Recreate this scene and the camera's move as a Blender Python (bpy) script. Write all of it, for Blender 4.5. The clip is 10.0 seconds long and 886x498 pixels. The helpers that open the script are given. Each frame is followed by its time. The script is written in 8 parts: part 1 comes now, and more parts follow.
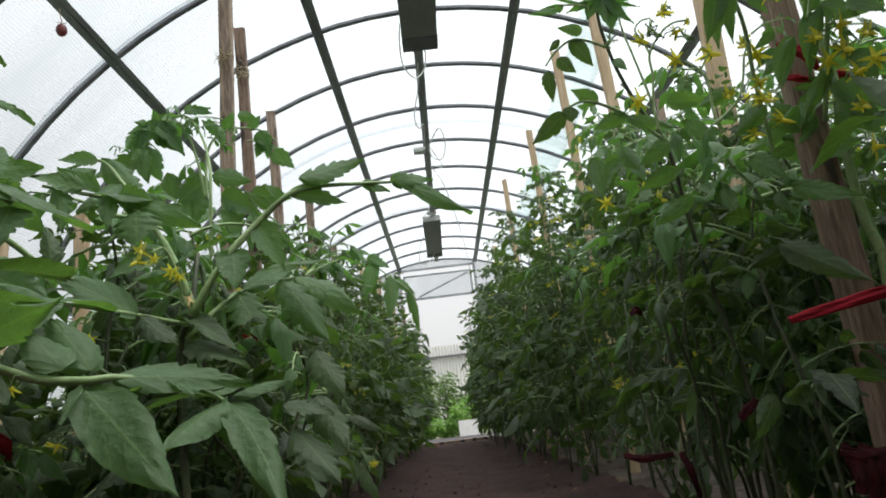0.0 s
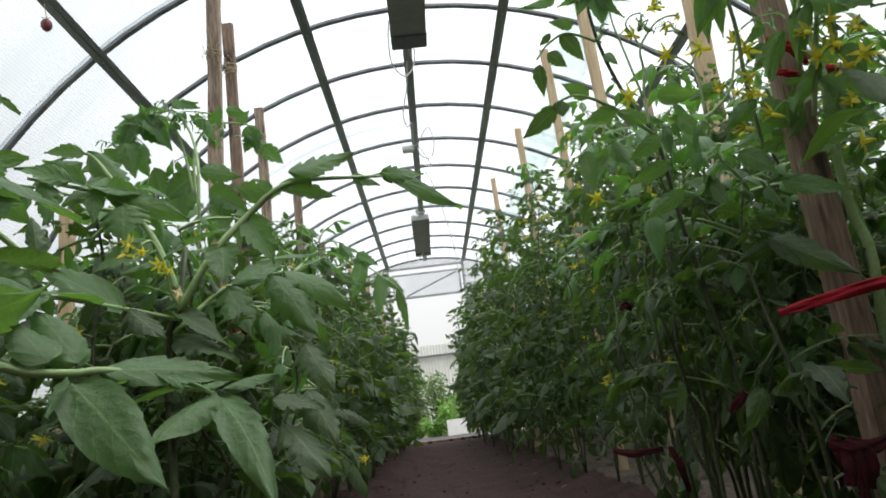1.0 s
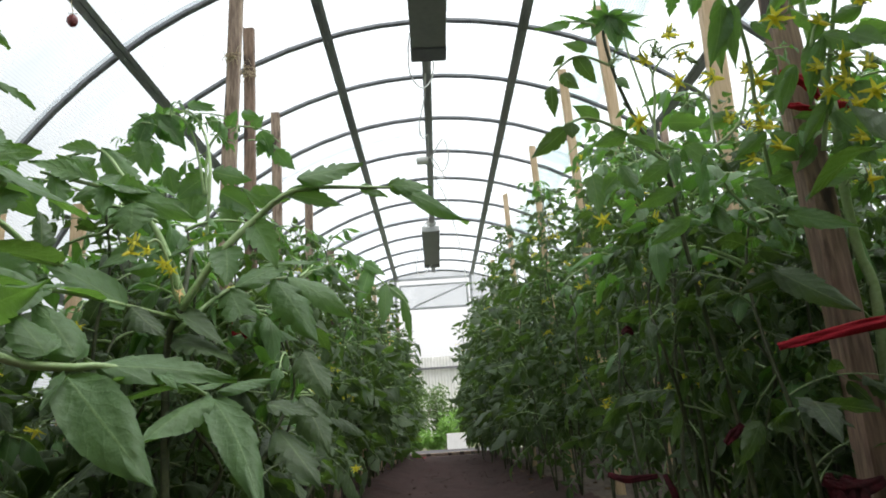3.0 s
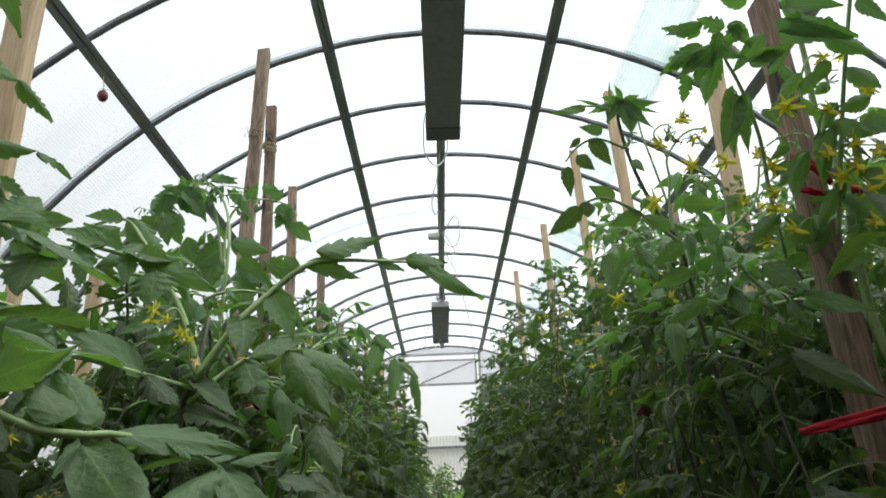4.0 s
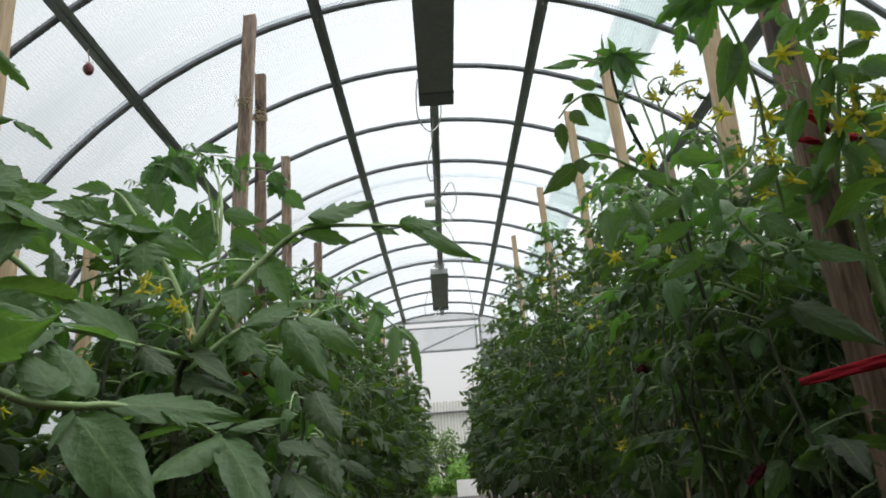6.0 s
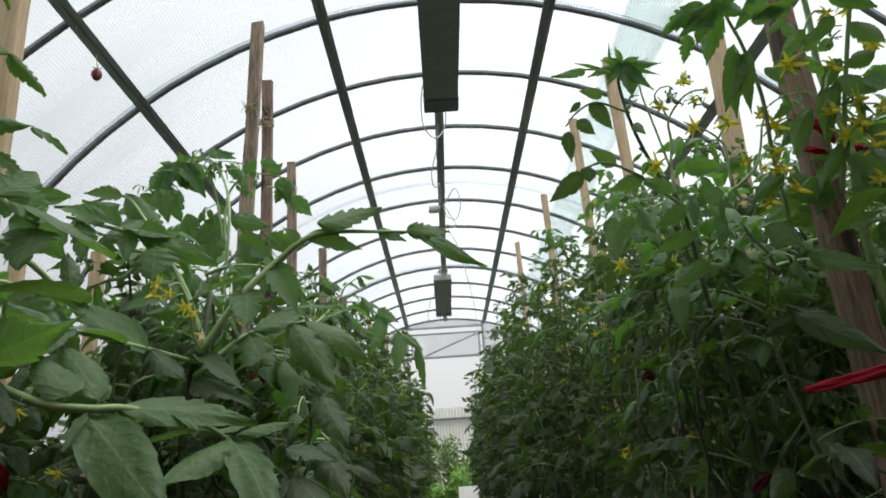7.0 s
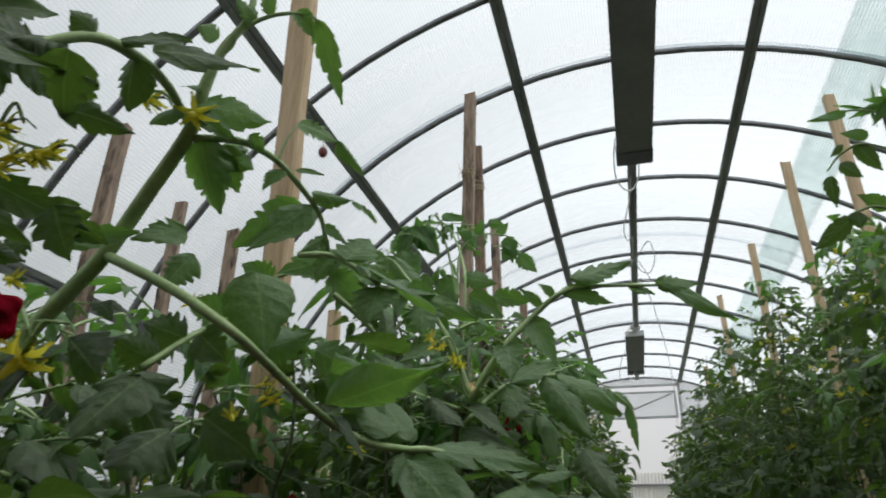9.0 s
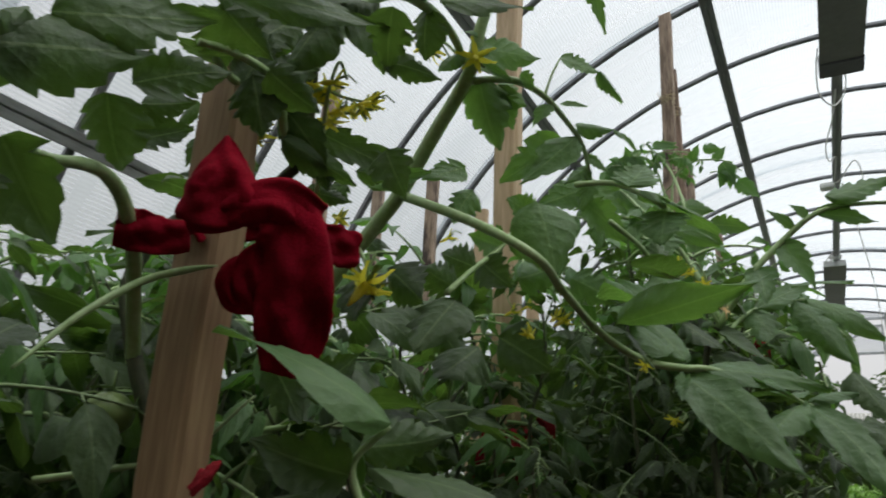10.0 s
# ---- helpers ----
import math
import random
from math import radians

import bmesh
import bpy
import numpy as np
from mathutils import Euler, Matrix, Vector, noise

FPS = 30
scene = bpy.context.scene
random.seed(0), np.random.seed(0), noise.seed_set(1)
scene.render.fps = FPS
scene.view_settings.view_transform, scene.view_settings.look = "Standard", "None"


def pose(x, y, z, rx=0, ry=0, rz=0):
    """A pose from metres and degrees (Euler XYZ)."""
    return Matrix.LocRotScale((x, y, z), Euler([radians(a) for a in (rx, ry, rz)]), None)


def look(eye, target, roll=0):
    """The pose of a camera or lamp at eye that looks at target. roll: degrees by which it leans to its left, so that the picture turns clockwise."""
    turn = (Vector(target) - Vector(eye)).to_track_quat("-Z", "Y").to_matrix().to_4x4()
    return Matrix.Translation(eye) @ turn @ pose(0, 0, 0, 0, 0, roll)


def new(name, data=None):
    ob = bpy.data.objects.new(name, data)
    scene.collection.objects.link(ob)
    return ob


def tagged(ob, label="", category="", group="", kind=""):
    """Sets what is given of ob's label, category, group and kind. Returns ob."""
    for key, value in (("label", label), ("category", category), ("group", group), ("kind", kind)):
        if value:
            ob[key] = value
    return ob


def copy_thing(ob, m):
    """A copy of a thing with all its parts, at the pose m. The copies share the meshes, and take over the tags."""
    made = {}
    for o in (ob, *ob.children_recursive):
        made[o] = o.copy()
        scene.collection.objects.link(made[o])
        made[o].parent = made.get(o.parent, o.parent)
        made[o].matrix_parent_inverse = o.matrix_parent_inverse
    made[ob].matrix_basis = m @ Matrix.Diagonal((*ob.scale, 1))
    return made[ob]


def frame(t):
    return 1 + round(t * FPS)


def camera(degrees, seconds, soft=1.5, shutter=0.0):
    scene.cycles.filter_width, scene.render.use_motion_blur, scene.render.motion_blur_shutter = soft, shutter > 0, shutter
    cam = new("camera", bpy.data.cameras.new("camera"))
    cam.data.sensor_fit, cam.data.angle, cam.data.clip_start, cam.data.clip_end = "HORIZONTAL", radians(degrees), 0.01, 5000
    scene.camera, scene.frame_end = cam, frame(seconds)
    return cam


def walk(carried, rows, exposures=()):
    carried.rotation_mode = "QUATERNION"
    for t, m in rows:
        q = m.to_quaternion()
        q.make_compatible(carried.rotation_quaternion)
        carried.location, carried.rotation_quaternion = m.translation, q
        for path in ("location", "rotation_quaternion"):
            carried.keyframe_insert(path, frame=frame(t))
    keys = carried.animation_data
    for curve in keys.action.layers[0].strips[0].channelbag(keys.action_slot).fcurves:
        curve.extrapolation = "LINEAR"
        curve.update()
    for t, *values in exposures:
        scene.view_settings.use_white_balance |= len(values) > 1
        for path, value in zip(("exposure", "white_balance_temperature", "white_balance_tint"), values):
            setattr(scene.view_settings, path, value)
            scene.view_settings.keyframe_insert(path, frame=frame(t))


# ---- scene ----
cam = camera(66.1, 10.0, soft=1.8, shutter=0.2)
PATH = [
    (0, (-0.079, -2.086, 0.323), (-0.042, -0.146, 0.804), -7.0),
    (0.5, (-0.078, -2.085, 0.321), (-0.006, -0.145, 0.803), -6.8),
    (1, (-0.083, -2.081, 0.317), (-0.012, -0.14, 0.793), -7.2),
    (1.5, (-0.075, -2.083, 0.319), (-0.01, -0.14, 0.786), -8.1),
    (2, (-0.073, -2.083, 0.319), (-0.013, -0.139, 0.786), -7.6),
    (3.3, (-0.074, -2.086, 0.318), (-0.036, -0.168, 0.884), -3.3),
    (3.5, (-0.074, -2.087, 0.318), (-0.039, -0.191, 0.955), -3.2),
    (4, (-0.084, -2.091, 0.316), (-0.055, -0.227, 1.041), -2.5),
    (4.5, (-0.087, -2.09, 0.314), (-0.09, -0.225, 1.035), -2.8),
    (5, (-0.073, -2.079, 0.318), (-0.076, -0.192, 0.982), -4.9),
    (5.5, (-0.075, -2.077, 0.315), (-0.051, -0.18, 0.949), -4.5),
    (7, (-0.085, -2.085, 0.311), (-0.063, -0.195, 0.964), -3.8),
    (7.5, (-0.083, -2.089, 0.313), (-0.087, -0.209, 0.997), -3.9),
    (8, (-0.092, -2.095, 0.321), (-0.167, -0.249, 1.085), -3.8),
    (8.2, (-0.11, -2.103, 0.316), (-0.229, -0.269, 1.105), -2.9),
    (8.5, (-0.138, -2.116, 0.309), (-0.403, -0.308, 1.123), -0.7),
    (8.8, (-0.165, -2.125, 0.303), (-0.557, -0.343, 1.123), 0.4),
    (9, (-0.183, -2.131, 0.299), (-0.659, -0.371, 1.12), 0.6),
    (9.3, (-0.212, -2.142, 0.295), (-0.82, -0.389, 1.043), 3.4),
    (9.5, (-0.231, -2.149, 0.293), (-0.918, -0.425, 1.038), -0.3),
    (9.7, (-0.249, -2.167, 0.285), (-1.036, -0.463, 0.974), 1.7),
    (10, (-0.276, -2.195, 0.273), (-1.206, -0.545, 0.918), 3.1),
]
walk(cam, [(t, look(eye, target, roll)) for t, eye, target, roll in PATH],
     exposures=[(0, 0.50), (1, 0.64), (2, 0.74), (3.5, 0.77), (4, 0.61), (4.5, 0.53), (5, 0.34), (5.5, 0.28), (7, 0.37), (7.5, 0.35), (8, 0.32), (8.5, 0.19), (9, 0.15), (9.5, 0.15), (10, 0.22)])

# ---- light ----
world = bpy.data.worlds.new("overcast_sky")
scene.world = world
world.use_nodes = True
wn, wl = world.node_tree.nodes, world.node_tree.links
sky = wn.new("ShaderNodeTexSky")
sky.sky_type = "NISHITA"
sky.sun_disc = False
sky.sun_elevation, sky.sun_rotation = radians(68), radians(100)
sky.air_density, sky.dust_density, sky.ozone_density = 1.0, 6.0, 1.0
grey = wn.new("ShaderNodeHueSaturation")
grey.inputs["Saturation"].default_value = 0.22
wl.new(sky.outputs[0], grey.inputs["Color"])
cloud = wn.new("ShaderNodeMix")  # an even cloud layer over the clear sky
cloud.data_type = "RGBA"
cloud.inputs[0].default_value = 0.65
height, lift = wn.new("ShaderNodeSeparateXYZ"), wn.new("ShaderNodeMapRange")  # an overcast sky is three times brighter overhead than at the horizon
wl.new(wn.new("ShaderNodeTexCoord").outputs["Generated"], height.inputs[0])
wl.new(height.outputs[2], lift.inputs[0])
lift.inputs[3].default_value, lift.inputs[4].default_value = 6.2, 10.2
tone = wn.new("ShaderNodeCombineColor")
for k in range(3):
    wl.new(lift.outputs[0], tone.inputs[k])
wl.new(tone.outputs[0], cloud.inputs[7])
wl.new(grey.outputs[0], cloud.inputs[6])
wl.new(cloud.outputs[2], wn["Background"].inputs["Color"])
wn["Background"].inputs["Strength"].default_value = 0.115
sun_data = bpy.data.lights.new("sun", "SUN")
sun_data.energy, sun_data.angle, sun_data.color = 3.5, radians(60), (1.0, 0.97, 0.93)
sun = new("sun", sun_data)
sun.rotation_euler = (radians(22), 0, radians(80))
scene.view_settings.exposure = 0.2


# ---- materials ----
def material(name, rough=0.6, metal=0.0):
    m = bpy.data.materials.new(name)
    m.use_nodes = True
    n, l = m.node_tree.nodes, m.node_tree.links
    b = n["Principled BSDF"]
    b.inputs["Roughness"].default_value, b.inputs["Metallic"].default_value = rough, metal
    return m, n, l, b


def ramp(n, stops):
    r = n.new("ShaderNodeValToRGB")
    while len(r.color_ramp.elements) < len(stops):
        r.color_ramp.elements.new(0.5)
    for e, (p, c) in zip(r.color_ramp.elements, stops):
        e.position, e.color = p, (*c, 1)
    return r


def noise_tex(n, l, scale, detail=4, coords="Object", stretch=(1, 1, 1)):
    tc, mp, nz = n.new("ShaderNodeTexCoord"), n.new("ShaderNodeMapping"), n.new("ShaderNodeTexNoise")
    mp.inputs["Scale"].default_value = stretch
    nz.inputs["Scale"].default_value, nz.inputs["Detail"].default_value = scale, detail
    l.new(tc.outputs[coords], mp.inputs[0])
    l.new(mp.outputs[0], nz.inputs["Vector"])
    return nz


def mottled(name, dark, light, scale, rough=0.7, metal=0.0, bump=0.3, stretch=(1, 1, 1), fine=6.0, dist=0.004):
    """Two scales of colour variation and a fine relief."""
    m, n, l, b = material(name, rough, metal)
    big, small = noise_tex(n, l, scale, 3, stretch=stretch), noise_tex(n, l, scale * fine, 6, stretch=stretch)
    mix = n.new("ShaderNodeMix")
    mix.inputs[0].default_value = 0.5
    l.new(big.outputs[0], mix.inputs[2])
    l.new(small.outputs[0], mix.inputs[3])
    r = ramp(n, [(0.36, dark), (0.64, light)])
    l.new(mix.outputs[0], r.inputs[0])
    l.new(r.outputs[0], b.inputs["Base Color"])
    bp = n.new("ShaderNodeBump")
    bp.inputs["Strength"].default_value, bp.inputs["Distance"].default_value = bump, dist
    l.new(small.outputs[0], bp.inputs["Height"])
    l.new(bp.outputs[0], b.inputs["Normal"])
    return m


CLOTH_SPEC = 0.1


def leaf_material(name, dark, light, glow, vein, share=0.3):
    """Leaf tissue: veins along the blade, a hue of its own for every leaf, light that comes through."""
    m, n, l, b = material(name, 0.48)
    b.inputs["Specular IOR Level"].default_value = 0.45
    b.inputs["Sheen Weight"].default_value, b.inputs["Sheen Roughness"].default_value = 0.10, 0.5
    b.inputs["Sheen Tint"].default_value = (0.8, 0.9, 0.8, 1)
    info, uv, sep = n.new("ShaderNodeObjectInfo"), n.new("ShaderNodeUVMap"), n.new("ShaderNodeSeparateXYZ")
    l.new(uv.outputs[0], sep.inputs[0])
    nz = noise_tex(n, l, 110, 4)
    tone = n.new("ShaderNodeMath")
    tone.operation = "MULTIPLY_ADD"
    tone.inputs[1].default_value = 0.55
    l.new(info.outputs["Random"], tone.inputs[0])
    half = n.new("ShaderNodeMath")
    half.operation = "MULTIPLY"
    half.inputs[1].default_value = 0.5
    l.new(nz.outputs[0], half.inputs[0])
    geo = n.new("ShaderNodeNewGeometry")
    isl = n.new("ShaderNodeMath")
    isl.operation = "MULTIPLY_ADD"
    isl.inputs[1].default_value = 0.3
    l.new(geo.outputs["Random Per Island"], isl.inputs[0])
    l.new(half.outputs[0], isl.inputs[2])
    l.new(isl.outputs[0], tone.inputs[2])
    r = ramp(n, [(0.2, dark), (1.0, light)])
    l.new(tone.outputs[0], r.inputs[0])

    def op(kind, a, bval=None, c=None):
        q = n.new("ShaderNodeMath")
        q.operation = kind
        for i, v in enumerate((a, bval, c)):
            if v is None:
                continue
            if isinstance(v, (int, float)):
                q.inputs[i].default_value = v
            else:
                l.new(v, q.inputs[i])
        return q.outputs[0]

    across = op("ABSOLUTE", op("SUBTRACT", sep.outputs[0], 0.5))
    mid = op("LESS_THAN", across, 0.022)
    warp = noise_tex(n, l, 28, 2)
    phase = op("FRACT", op("ADD", op("MULTIPLY", op("SUBTRACT", sep.outputs[1], op("MULTIPLY", across, 0.6)), 5.5), op("MULTIPLY", warp.outputs[0], 0.9)))
    side = op("MULTIPLY", op("LESS_THAN", phase, 0.09), 0.14)
    veins = op("MAXIMUM", mid, side)
    cm = n.new("ShaderNodeMix")
    cm.data_type = "RGBA"
    l.new(op("MULTIPLY", veins, 0.75), cm.inputs[0])
    l.new(r.outputs[0], cm.inputs[6])
    cm.inputs[7].default_value = (*vein, 1)
    l.new(cm.outputs[2], b.inputs["Base Color"])
    bp = n.new("ShaderNodeBump")
    bp.inputs["Strength"].default_value, bp.inputs["Distance"].default_value = 0.7, 0.003
    bulge = op("MULTIPLY", op("SINE", op("MULTIPLY", phase, math.pi)), op("MINIMUM", op("MULTIPLY", across, 6.0), 1.0))
    l.new(op("ADD", op("SUBTRACT", op("MULTIPLY", nz.outputs[0], 1.2), op("MULTIPLY", veins, 0.9)), op("MULTIPLY", bulge, 0.22)), bp.inputs["Height"])
    l.new(bp.outputs[0], b.inputs["Normal"])
    tr, ms = n.new("ShaderNodeBsdfTranslucent"), n.new("ShaderNodeMixShader")
    tr.inputs[0].default_value = (*glow, 1)
    ms.inputs[0].default_value = share
    l.new(b.outputs[0], ms.inputs[1])
    l.new(tr.outputs[0], ms.inputs[2])
    l.new(ms.outputs[0], n["Material Output"].inputs[0])
    return m


def sheet_material(name, tint, clear, ribs):
    """Cellular plastic: part of the light goes straight through, the rest is scattered by the ribs."""
    m, n, l, b = material(name, 0.35)
    tp, tl, ms = n.new("ShaderNodeBsdfTransparent"), n.new("ShaderNodeBsdfTranslucent"), n.new("ShaderNodeMixShader")
    tp.inputs[0].default_value = (0.97, 0.98, 0.99, 1)
    tl.inputs[0].default_value = (*tint, 1)
    uv, wave = n.new("ShaderNodeUVMap"), n.new("ShaderNodeTexWave")
    wave.bands_direction = "X"
    wave.inputs["Scale"].default_value = ribs
    l.new(uv.outputs[0], wave.inputs["Vector"])
    nz = noise_tex(n, l, 1.6, 7, stretch=(1, 3.0, 1))
    add = n.new("ShaderNodeMath")
    add.operation = "MULTIPLY_ADD"
    add.inputs[1].default_value = 0.09
    l.new(wave.outputs["Fac"], add.inputs[0])
    dirt = n.new("ShaderNodeMapRange")
    dirt.inputs[1].default_value, dirt.inputs[2].default_value = 0.3, 0.75
    dirt.inputs[3].default_value, dirt.inputs[4].default_value = 1 - clear - 0.105, 1 - clear + 0.165
    l.new(nz.outputs[0], dirt.inputs[0])
    l.new(dirt.outputs[0], add.inputs[2])
    l.new(add.outputs[0], ms.inputs[0])
    l.new(tp.outputs[0], ms.inputs[1])
    l.new(tl.outputs[0], ms.inputs[2])
    l.new(ms.outputs[0], n["Material Output"].inputs[0])
    return m


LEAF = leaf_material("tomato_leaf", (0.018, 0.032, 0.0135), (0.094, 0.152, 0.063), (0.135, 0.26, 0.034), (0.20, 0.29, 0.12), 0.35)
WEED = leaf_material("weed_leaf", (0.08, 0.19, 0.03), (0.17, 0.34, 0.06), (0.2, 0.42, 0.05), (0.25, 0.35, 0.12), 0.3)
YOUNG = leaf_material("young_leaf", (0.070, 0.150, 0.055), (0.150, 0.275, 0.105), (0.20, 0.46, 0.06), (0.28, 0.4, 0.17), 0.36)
# lighter copy of the tomato leaf, with the fall of light in its colour
LIT_LEAF = leaf_material("lit_leaf", (0.075, 0.150, 0.058), (0.145, 0.255, 0.100), (0.21, 0.42, 0.06), (0.22, 0.34, 0.13), 0.35)
STEM = mottled("tomato_stem", (0.28, 0.42, 0.16), (0.44, 0.58, 0.29), 30, 0.5, bump=0.2, dist=0.001)
STALK = mottled("leaf_stalk", (0.17, 0.26, 0.10), (0.30, 0.40, 0.19), 30, 0.5, bump=0.2, dist=0.001)
# dark olive-brown stem colour, used along the whole stem of most plants
DARK_STEM = mottled("dark_stem", (0.042, 0.054, 0.026), (0.10, 0.115, 0.052), 30, 0.6, bump=0.3, dist=0.001)
PETAL = leaf_material("yellow_petal", (0.76, 0.64, 0.03), (0.86, 0.80, 0.08), (0.90, 0.84, 0.08), (0.92, 0.82, 0.16), 0.55)
DRY_LEAF = mottled("dry_leaf", (0.10, 0.06, 0.035), (0.30, 0.20, 0.12), 40, 0.9)
SPENT = mottled("wilted_petal", (0.62, 0.38, 0.14), (0.78, 0.58, 0.28), 60, 0.7)
FRUIT = mottled("unripe_tomato", (0.16, 0.24, 0.07), (0.27, 0.36, 0.13), 25, 0.3, bump=0.05)
FUR = mottled("calyx_green", (0.17, 0.27, 0.09), (0.25, 0.37, 0.13), 60, 0.6)


def aged(m, patch, amount, scale=5.0):
    """Dark bark and damp patches with ragged edges over the grain of a wood."""
    n, l = m.node_tree.nodes, m.node_tree.links
    b = n["Principled BSDF"]
    grain = b.inputs["Base Color"].links[0].from_socket
    spots = ramp(n, [(0.62 - amount, (0, 0, 0)), (0.66 - amount, (1, 1, 1))])
    l.new(noise_tex(n, l, scale, 7, stretch=(2.2, 2.2, 0.8)).outputs[0], spots.inputs[0])
    mix = n.new("ShaderNodeMix")
    mix.data_type = "RGBA"
    l.new(spots.outputs[0], mix.inputs[0])
    l.new(grain, mix.inputs[6])
    mix.inputs[7].default_value = (*patch, 1)
    l.new(mix.outputs[2], b.inputs["Base Color"])
    return m


OLD_WOOD = aged(mottled("weathered_wood", (0.18, 0.125, 0.092), (0.47, 0.355, 0.265), 9, 0.8, bump=0.5, stretch=(6, 6, 0.7), fine=4, dist=0.002), (0.065, 0.045, 0.036), 0.07)
DARK_WOOD = aged(mottled("dark_old_wood", (0.145, 0.094, 0.068), (0.35, 0.24, 0.175), 9, 0.85, bump=0.5, stretch=(6, 6, 0.7), fine=4, dist=0.002), (0.065, 0.045, 0.036), 0.07)
NEW_WOOD = mottled("fresh_pine", (0.50, 0.35, 0.20), (0.70, 0.53, 0.35), 7, 0.7, bump=0.3, stretch=(7, 7, 0.6), fine=4, dist=0.001)
# aged pine with the shade round the rag stake put into its colour
SHADED_PINE = aged(mottled("aged_shaded_pine", (0.23, 0.14, 0.070), (0.40, 0.265, 0.145), 7, 0.75, bump=0.35, stretch=(7, 7, 0.6), fine=4, dist=0.001), (0.20, 0.12, 0.07), 0.03)
STEEL = mottled("dark_painted_steel", (0.12, 0.124, 0.132), (0.23, 0.236, 0.246), 14, 0.34, 0.45, bump=0.15, dist=0.001)
PURLIN_STEEL = mottled("worn_grey_steel", (0.22, 0.225, 0.23), (0.42, 0.425, 0.43), 14, 0.34, 0.45, bump=0.15, dist=0.001, stretch=(1, 0.15, 1))
ZINC = mottled("galvanised_steel", (0.33, 0.34, 0.35), (0.5, 0.51, 0.52), 18, 0.4, 0.6, bump=0.1, dist=0.001)
HEATER = mottled("heater_paint", (0.155, 0.155, 0.145), (0.195, 0.195, 0.182), 5, 0.5, 0.2, bump=0.05, dist=0.001)
HEATER_DARK = mottled("heater_band", (0.085, 0.085, 0.088), (0.12, 0.12, 0.122), 8, 0.5, 0.2, bump=0.05, dist=0.001)
HEATER_END = mottled("heater_cap", (0.42, 0.43, 0.42), (0.5, 0.51, 0.5), 12, 0.5, 0.2, bump=0.05)
CABLE = mottled("white_cable", (0.62, 0.63, 0.6), (0.75, 0.75, 0.72), 20, 0.5)
CLOTH = mottled("red_cloth", (0.17, 0.002, 0.009), (0.29, 0.004, 0.018), 38, 0.95, bump=0.4, fine=14, dist=0.0015)
CLOTH.node_tree.nodes["Principled BSDF"].inputs["Specular IOR Level"].default_value = CLOTH_SPEC
TIE_CLOTH = mottled("bright_red_cloth", (0.24, 0.004, 0.012), (0.46, 0.012, 0.03), 38, 0.95, bump=0.8, fine=14, dist=0.0015)
# maroon cloth, its colour darkened for the shade low in the east bed
SHADED_CLOTH = mottled("shaded_maroon_cloth", (0.030, 0.003, 0.006), (0.10, 0.006, 0.014), 60, 0.95, bump=0.9, fine=10, dist=0.002)
TWINE = mottled("jute_twine", (0.45, 0.36, 0.23), (0.68, 0.57, 0.40), 60, 0.9)
BERRY = mottled("dried_red_fruit", (0.09, 0.012, 0.012), (0.2, 0.03, 0.025), 40, 0.45, bump=0.3)
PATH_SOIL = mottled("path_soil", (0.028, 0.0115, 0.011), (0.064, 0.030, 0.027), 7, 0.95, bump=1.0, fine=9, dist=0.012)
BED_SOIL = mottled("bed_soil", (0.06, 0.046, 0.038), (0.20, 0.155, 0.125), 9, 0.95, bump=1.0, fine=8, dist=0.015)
GROUND = mottled("yard_ground", (0.07, 0.085, 0.04), (0.15, 0.15, 0.08), 0.8, 0.95, bump=0.8, fine=12, dist=0.02)
FENCE = mottled("white_fence_sheet", (0.68, 0.69, 0.68), (0.8, 0.8, 0.79), 2, 0.5, bump=0.05)
BUCKET = mottled("white_foam", (0.74, 0.74, 0.72), (0.84, 0.84, 0.82), 10, 0.6, bump=0.1)
FILM = mottled("dark_ground_film", (0.020, 0.019, 0.021), (0.05, 0.047, 0.052), 4, 0.85, bump=0.8, dist=0.01)
BOARD = mottled("pale_board", (0.45, 0.42, 0.38), (0.65, 0.61, 0.56), 6, 0.8, bump=0.3, stretch=(1, 6, 6))
BARK = mottled("bark", (0.05, 0.035, 0.025), (0.12, 0.09, 0.06), 20, 0.9, bump=0.6)
SHEET = sheet_material("cellular_polycarbonate", (0.570, 0.615, 0.640), 0.68, 23)
GABLE_SHEET = sheet_material("gable_polycarbonate", (0.62, 0.65, 0.68), 0.80, 30)
FILM_STRIP = sheet_material("greenish_film", (0.50, 0.57, 0.55), 0.50, 4)


# ---- mesh helpers ----
def mesh_of(name, verts, faces, mats, uvs=None, slots=None, smooth=True):
    me = bpy.data.meshes.new(name)
    me.from_pydata([tuple(v) for v in verts], [], faces)
    for m in (mats if isinstance(mats, (list, tuple)) else [mats]):
        me.materials.append(m)
    if uvs is not None:
        layer = me.uv_layers.new(name="UVMap")
        idx = np.empty(len(me.loops), dtype=np.int32)
        me.loops.foreach_get("vertex_index", idx)
        layer.data.foreach_set("uv", np.asarray(uvs, dtype=np.float32)[idx].ravel())
    if slots is not None:
        me.polygons.foreach_set("material_index", np.asarray(slots, dtype=np.int32))
    if smooth:
        me.polygons.foreach_set("use_smooth", np.ones(len(me.polygons), dtype=bool))
    me.update()
    return me


def empty(name, m=None):
    ob = new(name)
    ob.empty_display_size = 0.05
    if m is not None:
        ob.matrix_basis = m
    return ob


def child(name, me, parent, m=None, label=""):
    """One mesh object under its thing; m is its pose in the thing's own frame."""
    ob = new(name, me)
    ob.parent = parent
    if m is not None:
        ob.matrix_basis = m
    return tagged(ob, label)


